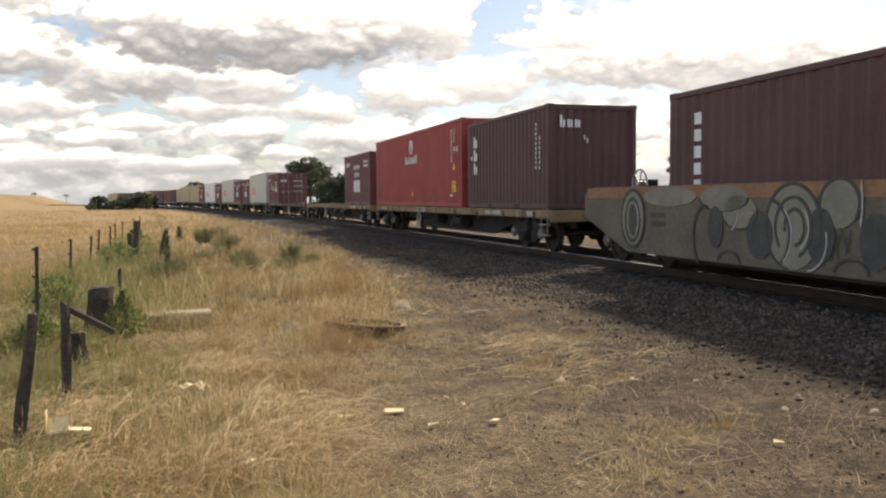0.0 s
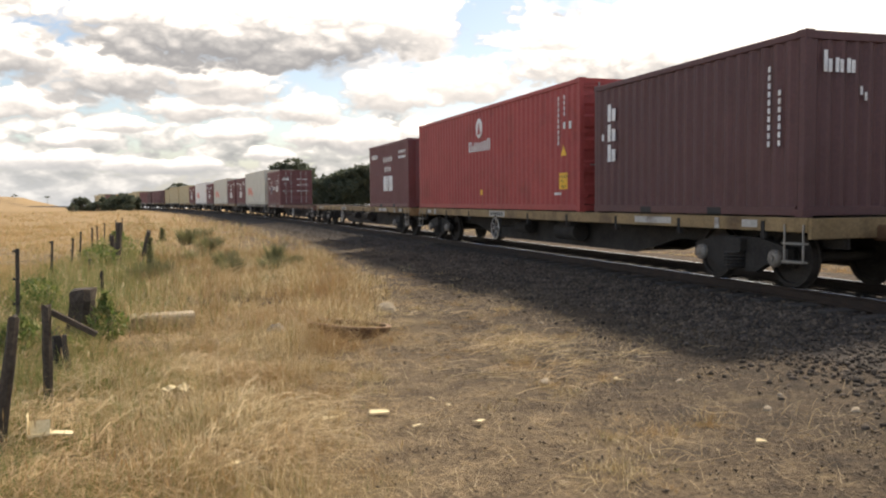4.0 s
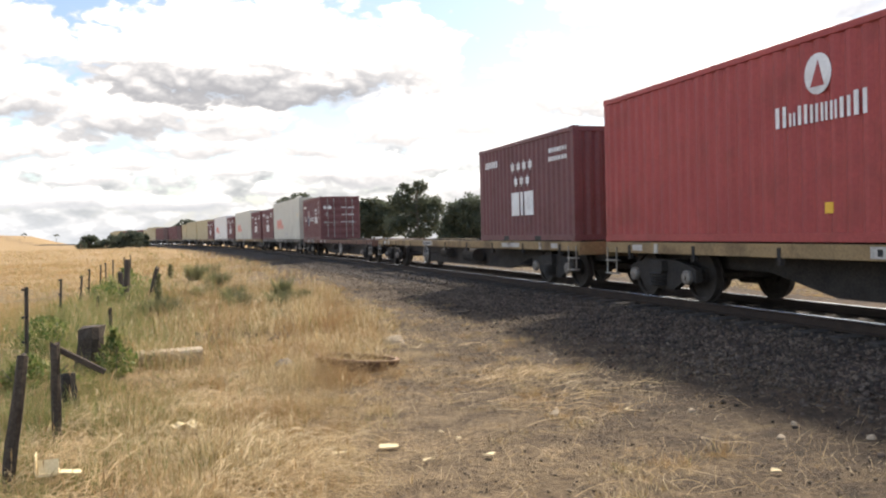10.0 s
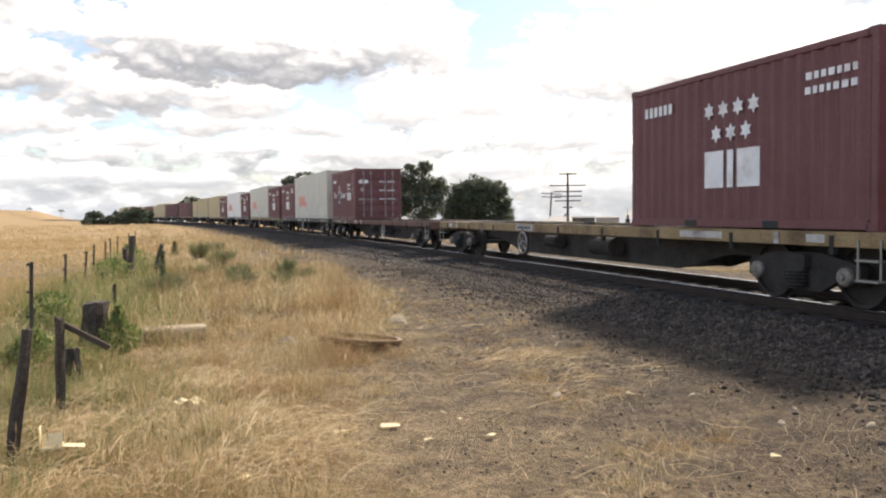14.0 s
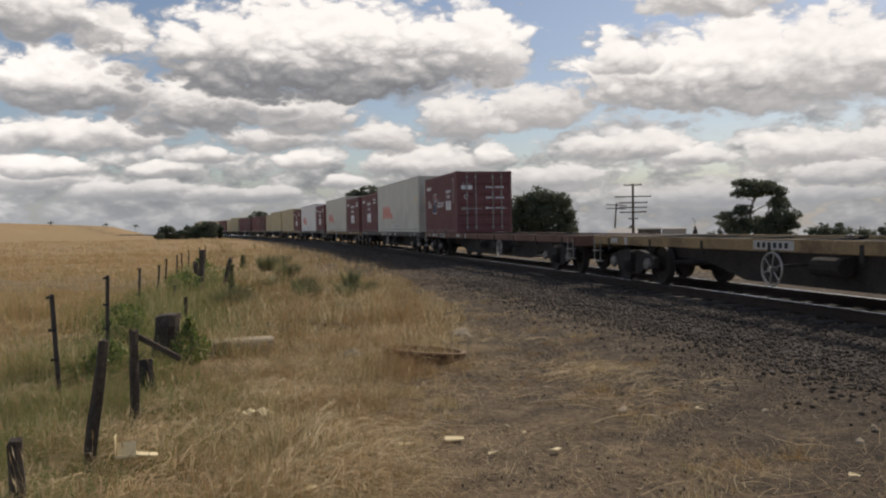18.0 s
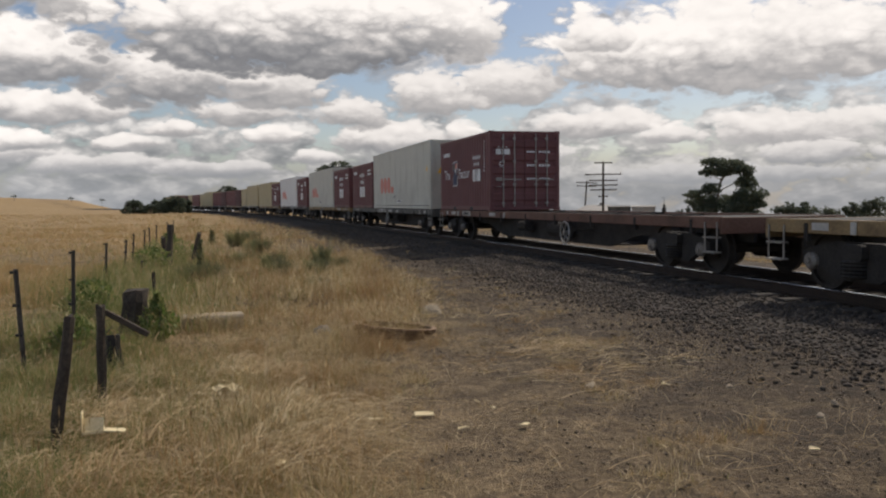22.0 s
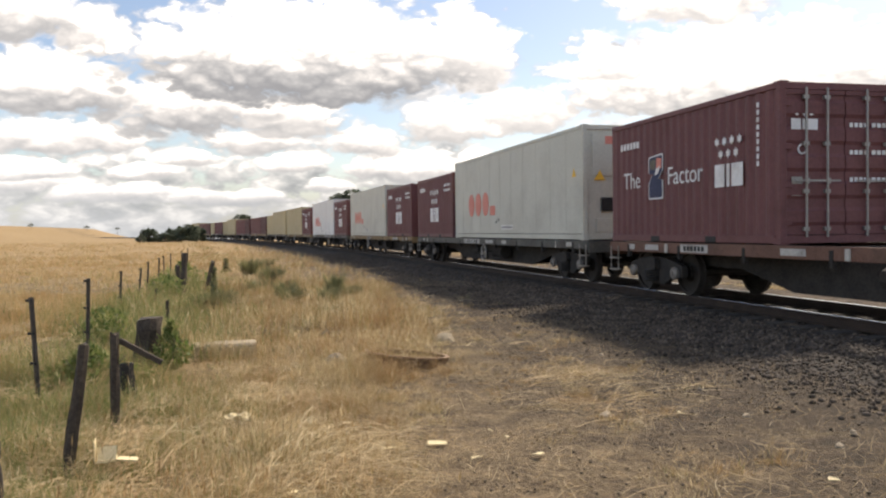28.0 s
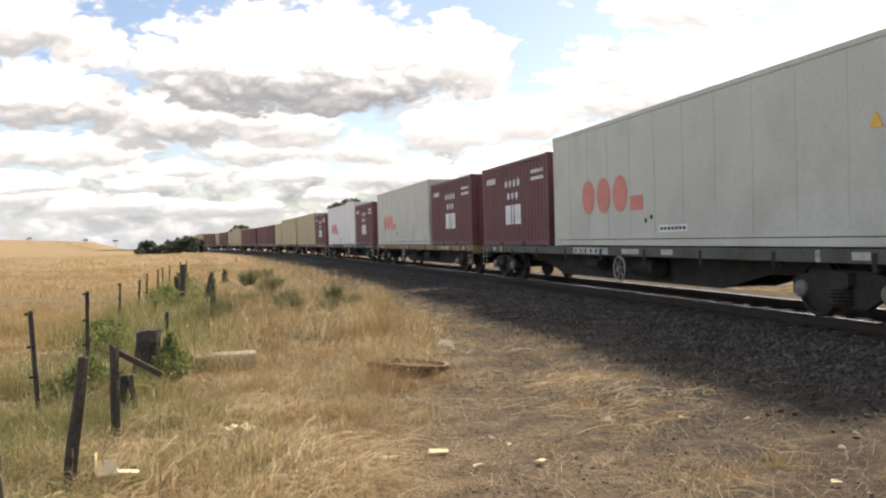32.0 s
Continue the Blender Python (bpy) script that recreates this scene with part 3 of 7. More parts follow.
def ground_mat():
    """Matted straw over brown soil; by zone it turns to trodden dirt, to dark stony earth beside the track, and to open stubble far off."""
    m = node_mat("dry_earth", ((0.15, 0.105, 0.052), (0.33, 0.24, 0.12)), 0.95, scale=0.8, fine=14, bump=0.8, stain=(0.12, 0.085, 0.045), stain_scale=1.3, stain_amount=0.7)
    nt = m.node_tree
    bs = nt.nodes["Principled BSDF"]
    col = bs.inputs["Base Color"].links[0].from_socket
    tc = nt.nodes.new("ShaderNodeTexCoord")

    def noise_at(scale, detail, rough):
        n = nt.nodes.new("ShaderNodeTexNoise")
        n.inputs["Scale"].default_value, n.inputs["Detail"].default_value, n.inputs["Roughness"].default_value = scale, detail, rough
        nt.links.new(tc.outputs["Object"], n.inputs["Vector"])
        return n.outputs[0]

    def ranged(v, lo, hi):
        r = nt.nodes.new("ShaderNodeMapRange")
        r.inputs[1].default_value, r.inputs[2].default_value = lo, hi
        nt.links.new(v, r.inputs[0])
        return r.outputs[0]

    def mixed(fac, one, two):
        mx = nt.nodes.new("ShaderNodeMix")
        mx.data_type = "RGBA"
        for sock, v in ((mx.inputs[0], fac), (mx.inputs[6], one), (mx.inputs[7], two)):
            if isinstance(v, tuple):
                sock.default_value = (*v, 1)
            else:
                nt.links.new(v, sock)
        return mx.outputs[2]

    edge = noise_at(1.7, 9, 0.72)
    crumbs, blotch = ranged(noise_at(19, 5, 0.75), 0.36, 0.64), ranged(noise_at(3.2, 6, 0.7), 0.38, 0.62)
    tones = {"field": mixed(blotch, (0.29, 0.19, 0.088), (0.38, 0.262, 0.128)),
             "bare": mixed(crumbs, mixed(blotch, (0.09, 0.063, 0.035), (0.16, 0.11, 0.06)), mixed(blotch, (0.22, 0.153, 0.084), (0.37, 0.27, 0.152))),
             "gravel": mixed(crumbs, mixed(blotch, (0.031, 0.023, 0.015), (0.062, 0.045, 0.028)), mixed(blotch, (0.093, 0.066, 0.04), (0.185, 0.13, 0.076)))}
    for name, tone in tones.items():
        at = nt.nodes.new("ShaderNodeAttribute")
        at.attribute_name = name
        off = nt.nodes.new("ShaderNodeMath")
        off.operation = "MULTIPLY_ADD"
        nt.links.new(at.outputs["Fac"], off.inputs[0])
        off.inputs[1].default_value, off.inputs[2].default_value = 2.4, -2.6
        k = nt.nodes.new("ShaderNodeMath")
        k.operation, k.use_clamp = "MULTIPLY_ADD", True
        nt.links.new(edge, k.inputs[0]), nt.links.new(off.outputs[0], k.inputs[2])
        k.inputs[1].default_value = 3.4
        col = mixed(k.outputs[0], col, tone)
    nt.links.new(col, bs.inputs["Base Color"])
    bp = [n for n in nt.nodes if n.type == "BUMP"][0]
    bp.inputs["Distance"].default_value = 0.03
    nt.links.new(crumbs, bp.inputs["Height"])
    return m


ground = earth()

# ------------------------------------------------------------------ railway line
def sweep(profile, s0, s1, step, d_mid, z0):
    """A profile of (across, up) pairs drawn along the track."""
    g = Geo()
    ss = np.arange(s0, s1 + step, step)
    k = len(profile)
    v = []
    for s in ss:
        for a, z in profile:
            x, y, _ = on_track(s, d_mid + a)
            v.append((x, y, z0 + z))
    f = [(i * k + q, i * k + (q + 1) % k, (i + 1) * k + (q + 1) % k, (i + 1) * k + q) for i in range(len(ss) - 1) for q in range(k)]
    return g.add(v, f)


def railway():
    line = thing("railway_track", "straight-looking railway line on dark stone ballast", "railway track", kind="structure")
    base = [(-0.07, -0.17), (0.07, -0.17), (0.07, -0.155), (0.012, -0.14), (0.012, -0.045), (0.034, -0.035), (0.034, -0.006), (-0.034, -0.006), (-0.034, -0.035), (-0.012, -0.045), (-0.012, -0.14), (-0.07, -0.155)]
    head = [(-0.034, -0.006), (0.034, -0.006), (0.03, 0.0), (-0.03, 0.0)]
    for d in (0.755, -0.755):
        rail = part("rail", sweep(base, -70, 420, 2.0, d, RAIL_Z), M_RAIL, line, "rusty steel rail")
        part("rail_head", sweep(head, -70, 420, 2.0, d, RAIL_Z), M_RAILTOP, rail, "polished rail head")
    g = Geo().box(-0.115, 0.115, -1.28, 1.28, -0.2, 0.0, 0.02)
    me = g.mesh("sleeper", M_SLEEPER)
    for i in range(150):
        s = -22 + i * 0.66
        x, y, h = on_track(s)
        ob = new("sleeper", me)
        ob.parent = line
        ob.matrix_basis = pose(x, y, RAIL_Z - 0.172, 0, 0, math.degrees(h) + 90)
    bed = sweep([(-3.6, -0.36), (-1.75, -0.215), (1.75, -0.215), (2.0, -0.23), (3.7, -0.33), (3.7, -0.9), (-3.6, -0.9)], -70, 420, 2.0, 0, RAIL_Z)
    tagged(part("ballast_bed", bed, M_BED), "bed of dark crushed stone under the track", "ballast", kind="structure")
    return line


railway()

# ------------------------------------------------------------------ containers
WID = 2.438


def corrugated(x0, x1, z0, z1, pitch=0.278, depth=0.036):
    """A corrugated sheet in the xz plane, its outer faces at y = 0, closed at the back."""
    n = max(1, round((x1 - x0) / pitch))
    p = (x1 - x0) / n
    top = []
    for i in range(n):
        a = x0 + i * p
        top += [(a + 0.13 * p, 0.0), (a + 0.38 * p, 0.0), (a + 0.63 * p, depth), (a + 0.88 * p, depth)]
    prof = [(x0, 0.0)] + top + [(x1, 0.0), (x1, depth + 0.02), (x0, depth + 0.02)]
    g, k = Geo(), len(prof)
    g.add([(x, y, z) for z in (z0, z1) for x, y in prof], [(i, (i + 1) % k, (i + 1) % k + k, i + k) for i in range(k)])
    return g


def turned(geo, m):
    geo.v = [tuple(m @ Vector(p)) for p in geo.v]
    return geo


NEAR, FAR = pose(0, -WID / 2 + 0.012, 0), pose(0, WID / 2 - 0.012, 0, 0, 0, 180)


def shell(name, label, length, high, paint, group, doors="front", flat=False):
    """A container: frame, side sheets, end sheets or doors, roof and castings. Forward is +x, the verge side is -y, the base is z = 0."""
    c = thing(name, label, "shipping container", group)
    hl, hw = length / 2, WID / 2
    # no openings are cut: black plates paint the shade inside the forklift pockets
    if length < 7:
        for x in (-1.2, 0.85):
            part("fork_pocket", Geo().box(x, x + 0.35, -hw - 0.005, -hw + 0.05, 0.02, 0.135, 0.006), M_BLACK, c, "black plate for the shade inside a forklift pocket")
    if flat:
        for m in (NEAR, FAR):
            g = Geo().box(-hl + 0.1, hl - 0.1, 0.004, 0.06, 0.24, high - 0.1)
            g.box(-hl + 0.1, hl - 0.1, -0.004, 0.012, 0.17, 0.25)
            side = part("side_panel", turned(g, m), paint, c)
            g = Geo()
            n = int(length / 1.02)
            for i in range(1, n):
                x = -hl + length * i / n
                g.box(x - 0.006, x + 0.006, -0.002, 0.006, 0.25, high - 0.1)
            part("panel_seam", turned(g, m), paint, side)
    else:
        for m in (NEAR, FAR):
            part("side_panel", turned(corrugated(-hl + 0.13, hl - 0.13, 0.15, high - 0.11), m), paint, c)
    for sy in (-1, 1):
        g = Geo().box(-hl + 0.15, hl - 0.15, sy * hw - 0.03 if sy > 0 else -hw, sy * hw if sy > 0 else -hw + 0.03, 0.02, 0.155, 0.006)
        if not flat:
            for fx in (-1.02, 1.02):
                g.box(fx - 0.18, fx + 0.18, sy * hw - 0.004, sy * hw + 0.004, 0.03, 0.135)
        part("bottom_rail", g, paint, c)
        y = sy * (hw - 0.03)
        part("top_rail", Geo().box(-hl + 0.15, hl - 0.15, y - 0.03, y + 0.03, high - 0.115, high - 0.012, 0.012), paint, c)
        for sx in (-1, 1):
            x0, x1 = sorted((sx * hl, sx * (hl - 0.13)))
            y0, y1 = sorted((sy * hw, sy * (hw - 0.13)))
            part("corner_post", Geo().box(x0 + 0.004, x1 - 0.004, y0 + 0.004, y1 - 0.004, 0.11, high - 0.11, 0.012), paint, c)
            for z in (0, high - 0.118):
                cx0, cx1 = sorted((sx * hl, sx * (hl - 0.178)))
                cy0, cy1 = sorted((sy * hw, sy * (hw - 0.162)))
                part("corner_casting", Geo().box(cx0, cx1, cy0, cy1, z, z + 0.118, 0.01), paint, c)
    part("roof_panel", turned(corrugated(-hl + 0.12, hl - 0.12, -hw + 0.06, hw - 0.06), pose(0, 0, high - 0.03, -90)), paint, c)
    part("floor", Geo().box(-hl + 0.1, hl - 0.1, -hw + 0.03, hw - 0.03, 0.05, 0.15), M_UNDER, c)
    for sx, side in ((1, "front"), (-1, "rear")):
        m = pose(sx * (hl - 0.03), 0, 0, 0, 0, 90 * sx)
        g = Geo().box(-hw + 0.13, hw - 0.13, -0.012, 0.06, 0.02, 0.15, 0.006)
        part("end_sill", turned(g, m), paint, c)
        part("end_header", turned(Geo().box(-hw + 0.13, hw - 0.13, -0.012, 0.06, high - 0.13, high - 0.01, 0.006), m), paint, c)
        if doors == side:
            for k in (-1, 1):
                a, b = sorted((k * 0.01, k * (hw - 0.13)))
                door = part("door", turned(door_leaf(a, b, 0.16, high - 0.135), m), paint, c)
                for f in (0.28, 0.68):
                    x = k * (0.1 + f * (hw - 0.25))
                    g = Geo().tube((x, -0.055, 0.12), (x, -0.055, high - 0.1), 0.019, n=8)
                    for z in (0.25, 0.85, high * 0.62, high - 0.25):
                        g.box(x - 0.05, x + 0.05, -0.06, 0.0, z - 0.03, z + 0.03)
                    rod = part("lock_rod", turned(g, m), M_STEEL, door, "galvanised lock rod")
                    part("lock_handle", turned(Geo().box(x - 0.03, x + 0.03, -0.09, -0.06, 0.97, 1.06).box(x - 0.22, x + 0.22, -0.085, -0.07, 1.0, 1.03), m), M_STEEL, door, "galvanised door handle")
                for z in (0.35, 0.95, high * 0.6, high - 0.35):
                    part("hinge", turned(Geo().box(k * (hw - 0.14) - 0.07, k * (hw - 0.14) + 0.07, -0.03, 0.01, z - 0.05, z + 0.05, 0.008), m), paint, door)
        elif flat and side == "front":
            cooling_end(c, m, hw, high, paint)
        else:
            part("end_panel", turned(corrugated(-hw + 0.13, hw - 0.13, 0.15, high - 0.13, 0.25, 0.045), m), paint, c)
    return c


def door_leaf(a, b, z0, z1):
    """A door sheet with five pressed ribs across it."""
    n = 5
    h = (z1 - z0 - 0.14) / n
    prof = [(-0.01, z0), (-0.01, z0 + 0.07), (0.02, z0 + 0.07)]
    for i in range(n):
        zc = z0 + 0.07 + h * (i + 0.5)
        prof += [(0.02, zc - h * 0.34), (-0.008, zc - h * 0.2), (-0.008, zc + h * 0.2), (0.02, zc + h * 0.34)]
    prof += [(0.02, z1 - 0.07), (-0.01, z1 - 0.07), (-0.01, z1), (0.05, z1), (0.05, z0)]
    k = len(prof)
    return Geo().add([(x, y, z) for x in (a, b) for y, z in prof], [tuple(range(k)), tuple(range(2 * k - 1, k - 1, -1))] + [(i, (i + 1) % k, (i + 1) % k + k, i + k) for i in range(k)])


def cooling_end(c, m, hw, high, paint):
    """The refrigeration machine in the front end of a reefer."""
    part("machine_frame", turned(Geo().box(-hw + 0.13, hw - 0.13, 0.03, 0.09, 0.15, high - 0.13), m), paint, c)
    part("access_panel", turned(Geo().box(-0.95, 0.0, -0.004, 0.03, high * 0.56, high - 0.22, 0.01), m), paint, c)
    part("access_panel", turned(Geo().box(0.05, 0.95, -0.004, 0.03, high * 0.56, high - 0.22, 0.01), m), paint, c)
    part("fan_shroud", turned(turned(Geo().lathe([(0.42, -0.008), (0.36, -0.008), (0.36, 0.03), (0.42, 0.03)], 24), pose(0.25, 0, high * 0.38)), m), paint, c)
    for i in range(6):
        a = 6.28319 * i / 6
        part("fan_spoke", turned(turned(Geo().tube((0, 0.004, 0), (0.38 * math.cos(a), 0.004, 0.38 * math.sin(a)), 0.008, n=5), pose(0.25, 0, high * 0.38)), m), M_STEEL, c)
    part("control_window", turned(Geo().box(-0.72, -0.4, -0.02, 0.03, high * 0.25, high * 0.37, 0.01), m), M_BLACK, c, "dark control window")
    part("compressor_cover", turned(Geo().box(-0.85, 0.95, 0.0, 0.03, 0.2, 0.55, 0.01), m), paint, c)
    part("logo_bar", turned(Geo().box(-0.6, 0.1, -0.01, 0.0, high * 0.83, high * 0.9), m), M_ORANGE, c, "faded orange bar")
    tri = Geo().add([(-0.14, -0.008, 0), (0.14, -0.008, 0), (0, -0.008, 0.26), (-0.14, 0.03, 0), (0.14, 0.03, 0), (0, 0.03, 0.26)], [(0, 1, 2), (3, 5, 4), (0, 3, 4, 1), (1, 4, 5, 2), (2, 5, 3, 0)])
    part("warning_sign", turned(turned(tri, pose(-0.75, 0, high * 0.52)), m), M_STICKER, c, "yellow warning triangle")


def mark(c, name, geo, mat, length, label="", end=""):
    """A painted mark: geo lies in xz, seen from the verge with x to the right; x, z from the side's lower back corner (or the end's lower left one)."""
    if end == "front":
        m = pose(length / 2 - 0.026, -WID / 2, 0, 0, 0, 90)
    else:
        m = pose(-length / 2, -WID / 2 + 0.006, 0)
    for piece in geo.split():
        ob = part(name, turned(piece, m), mat, c, label)
    return ob


def plate(x0, x1, z0, z1, g=None):
    return (g or Geo()).box(x0, x1, -0.003, 0.004, z0, z1)


def hollow(x0, x1, z0, z1, t, g=None):
    g = g or Geo()
    plate(x0, x0 + t, z0, z1, g), plate(x1 - t, x1, z0, z1, g)
    plate(x0 + t, x1 - t, z0, z0 + t, g)
    return plate(x0 + t, x1 - t, z1 - t, z1, g)


def star(cx, cz, r, g):
    v = []
    for y in (-0.003, 0.004):
        for i in range(12):
            a, q = math.pi * i / 6 + math.pi / 2, r if i % 2 == 0 else r * 0.56
            v.append((cx + q * math.cos(a), y, cz + q * math.sin(a)))
    return g.add(v, [tuple(range(12)), tuple(range(23, 11, -1))] + [(i, (i + 1) % 12, (i + 1) % 12 + 12, i + 12) for i in range(12)])


def disc(cx, cz, rx, rz, g, n=24, y=-0.003):
    v = [(cx + rx * math.cos(6.28319 * i / n), yy, cz + rz * math.sin(6.28319 * i / n)) for yy in (y, 0.004) for i in range(n)]
    return g.add(v, [tuple(range(n)), tuple(range(2 * n - 1, n - 1, -1))] + [(i, (i + 1) % n, (i + 1) % n + n, i + n) for i in range(n)])


def ring(cx, cz, r0, r1, g, n=24, squash=1.0, a0=0.0, a1=6.28319):
    v = [(cx + q * math.cos(a0 + (a1 - a0) * i / n), y, cz + q * squash * math.sin(a0 + (a1 - a0) * i / n)) for i in range(n + 1) for q, y in ((r0, -0.003), (r1, -0.003), (r1, 0.004), (r0, 0.004))]
    return g.add(v, [(4 * i + j, 4 * i + (j + 1) % 4, 4 * i + 4 + (j + 1) % 4, 4 * i + 4 + j) for i in range(n) for j in range(4)])


def slant(x0, x1, x2, x3, z0, z1, g):
    """A slanted stroke from the foot x0..x1 to the head x2..x3."""
    v = [(x0, -0.003, z0), (x1, -0.003, z0), (x3, -0.003, z1), (x2, -0.003, z1), (x0, 0.004, z0), (x1, 0.004, z0), (x3, 0.004, z1), (x2, 0.004, z1)]
    return g.add(v, [(0, 1, 2, 3), (7, 6, 5, 4), (0, 4, 5, 1), (1, 5, 6, 2), (2, 6, 7, 3), (3, 7, 4, 0)])


def block_logo(x, z, w, h, g=None):
    """Three heavy blocks in a row, the middle one narrow: a shipping line's mark as plain shapes."""
    g = g or Geo()
    plate(x, x + w * 0.36, z, z + h, g), plate(x + w * 0.43, x + w * 0.54, z, z + h, g)
    return plate(x + w * 0.61, x + w, z, z + h, g)


def seven_stars(x, z, w, h):
    g = Geo()
    for i in range(4):
        star(x + w * (0.08 + 0.27 * i), z + h * 0.75, h * 0.21, g)
    for i in range(3):
        star(x + w * (0.22 + 0.27 * i), z + h * 0.2, h * 0.21, g)
    return g


def word(c, text, x, z, size, mat, length, name="lettering"):
    cu = bpy.data.curves.new("lettering", "FONT")
    cu.body, cu.size, cu.extrude = text, size, 0.002
    ob = bpy.data.objects.new("lettering", cu)
    scene.collection.objects.link(ob)
    bpy.context.view_layer.update()
    me = bpy.data.meshes.new_from_object(ob.evaluated_get(bpy.context.evaluated_depsgraph_get()))
    bpy.data.objects.remove(ob)
    me.transform(pose(-length / 2 + x, -WID / 2 + 0.004, z, 90))
    me.materials.clear()
    me.materials.append(mat)
    return part(name, me, mat, c)


def small_print(c, length, high, mat=M_WHITE, x=0.35):
    """Unreadable code lines near a corner, as rows of short bars."""
    g = Geo()
    rs = random.Random(int(length * 10))
    for r in range(2):
        q = x
        while q < x + 0.9:
            w = rs.uniform(0.06, 0.12)
            plate(length - q - w, length - q, high - 0.5 - r * 0.2, high - 0.4 - r * 0.2, g)
            q += w + 0.05
    return mark(c, "code_bar", g, mat, length, "short white bar")


L20, L40 = 6.058, 12.192


def star_box(label, group="maroon twenty-foot containers"):
    """Maroon twenty-foot box with stars over a three-block mark."""
    c = shell("shipping_container", label, L20, 2.591, M_MAROON, group, doors="rear")
    mark(c, "star_mark", seven_stars(2.4, 1.4, 1.4, 0.7), M_WHITE, L20, "white star")
    mark(c, "block_mark", block_logo(2.4, 0.66, 1.4, 0.6), M_WHITE, L20, "white block mark")
    g = Geo()
    for i in range(6):
        plate(0.5 + i * 0.16, 0.6 + i * 0.16, 2.02, 2.2, g)
    mark(c, "code_bar", g, M_WHITE, L20, "short white bar")
    small_print(c, L20, 2.591)
    mark(c, "block_mark", block_logo(0.95, 1.75, 0.8, 0.36), M_WHITE, L20, "white block mark on the end", end="front")
    return c


def reefer(label, paint, group, high=2.896, mx=1.85):
    c = shell("refrigerated_container", label, L40, high, paint, group, doors="rear", flat=True)
    g = Geo()
    for i in range(3):
        disc(mx + 0.4 + 0.86 * i, 1.18, 0.36, 0.41, g)
    plate(mx + 2.62, mx + 3.2, 0.78, 1.1, g)
    mark(c, "logo_shape", g, M_ORANGE, L40, "faded orange-red logo shape")
    strip = plate(mx + 3.85, mx + 4.95, 0.3, 0.44)
    mark(c, "notice", strip, M_WHITE, L40, "white notice strip")
    g = Geo()
    for i in range(7):
        g.box(mx + 3.92 + i * 0.145, mx + 4.02 + i * 0.145, -0.006, 0.0, 0.34, 0.4)
    mark(c, "notice_bar", g, M_BLACK, L40, "short dark bar")
    for x, z in ((mx + 3.3, 0.55), (mx + 3.55, 0.62)):
        mark(c, "drain_plug", disc(x, z, 0.05, 0.05, Geo(), 12), M_BLACK, L40, "dark drain plug")
    tri = Geo().add([(11.5, -0.004, 1.62), (11.74, -0.004, 1.62), (11.62, -0.004, 1.84), (11.5, 0.003, 1.62), (11.74, 0.003, 1.62), (11.62, 0.003, 1.84)], [(0, 1, 2), (3, 5, 4), (0, 3, 4, 1), (1, 4, 5, 2), (2, 5, 3, 0)])
    mark(c, "warning_sign", tri, M_STICKER, L40, "yellow warning triangle")
    return c


def red_forty():
    c = shell("shipping_container", "bright red corrugated forty-foot container with white oval badge", L40, 2.896, M_RED, "forty-foot containers", doors="front")
    mark(c, "oval_badge", disc(6.04, 2.31, 0.25, 0.28, Geo()), M_WHITE, L40, "white oval badge")
    mark(c, "badge_shape", Geo().add([(5.9, -0.005, 2.14), (6.16, -0.005, 2.14), (6.05, -0.005, 2.5), (5.9, -0.001, 2.14), (6.16, -0.001, 2.14), (6.05, -0.001, 2.5)], [(0, 1, 2), (3, 5, 4), (0, 3, 4, 1), (1, 4, 5, 2), (2, 5, 3, 0)]), M_RED, L40)
    g, x = Geo(), 5.19
    for w, h in ((0.24, 0.3), (0.14, 0.19), (0.2, 0.27), (0.16, 0.25), (0.13, 0.25), (0.13, 0.25), (0.2, 0.27), (0.24, 0.32)):
        plate(x, x + w * 0.32, 1.66, 1.66 + h, g), plate(x + w * 0.62, x + w * 0.9, 1.66, 1.66 + h, g)
        x += w + 0.04
    mark(c, "letter_bar", g, M_WHITE, L40, "white letter-sized bar")
    mark(c, "sticker", plate(6.14, 6.29, 0.41, 0.56), M_STICKER, L40, "small yellow sticker")
    mark(c, "height_notice", plate(11.2, 11.6, 0.5, 0.87), M_STICKER, L40, "yellow height notice")
    for i, w in enumerate(("CAUTION", "9'6", "HIGH")):
        word(c, w, 11.22 + (0.08 if i else 0), 0.75 - i * 0.11, 0.095, M_BLACK, L40, "height_notice_text")
    tri = Geo().add([(11.27, -0.004, 1.25), (11.55, -0.004, 1.25), (11.41, -0.004, 1.48), (11.27, 0.003, 1.25), (11.55, 0.003, 1.25), (11.41, 0.003, 1.48)], [(0, 1, 2), (3, 5, 4), (0, 3, 4, 1), (1, 4, 5, 2), (2, 5, 3, 0)])
    mark(c, "warning_sign", tri, M_STICKER, L40, "yellow warning triangle")
    g = Geo()
    for i in range(9):
        plate(11.12, 11.18, 2.5 - i * 0.125, 2.59 - i * 0.125, g)
    for i in range(4):
        plate(11.42, 11.46, 2.5 - i * 0.12, 2.59 - i * 0.12, g)
    plate(11.4, 11.5, 1.85, 2.0, g), plate(11.68, 11.78, 1.83, 2.0, g)
    for i in range(4):
        plate(10.95 + i * 0.09, 11.01 + i * 0.09, 0.37, 0.43, g)
    mark(c, "code_bar", g, M_WHITE, L40, "short white bar")
    mark(c, "sticker", plate(0.55, 0.72, 1.35, 1.5), M_STICKER, L40, "yellow warning label on the door", end="front")
    mark(c, "sticker", plate(0.5, 0.62, 2.2, 2.32), M_WHITE, L40, "white label on the door", end="front")
    return c


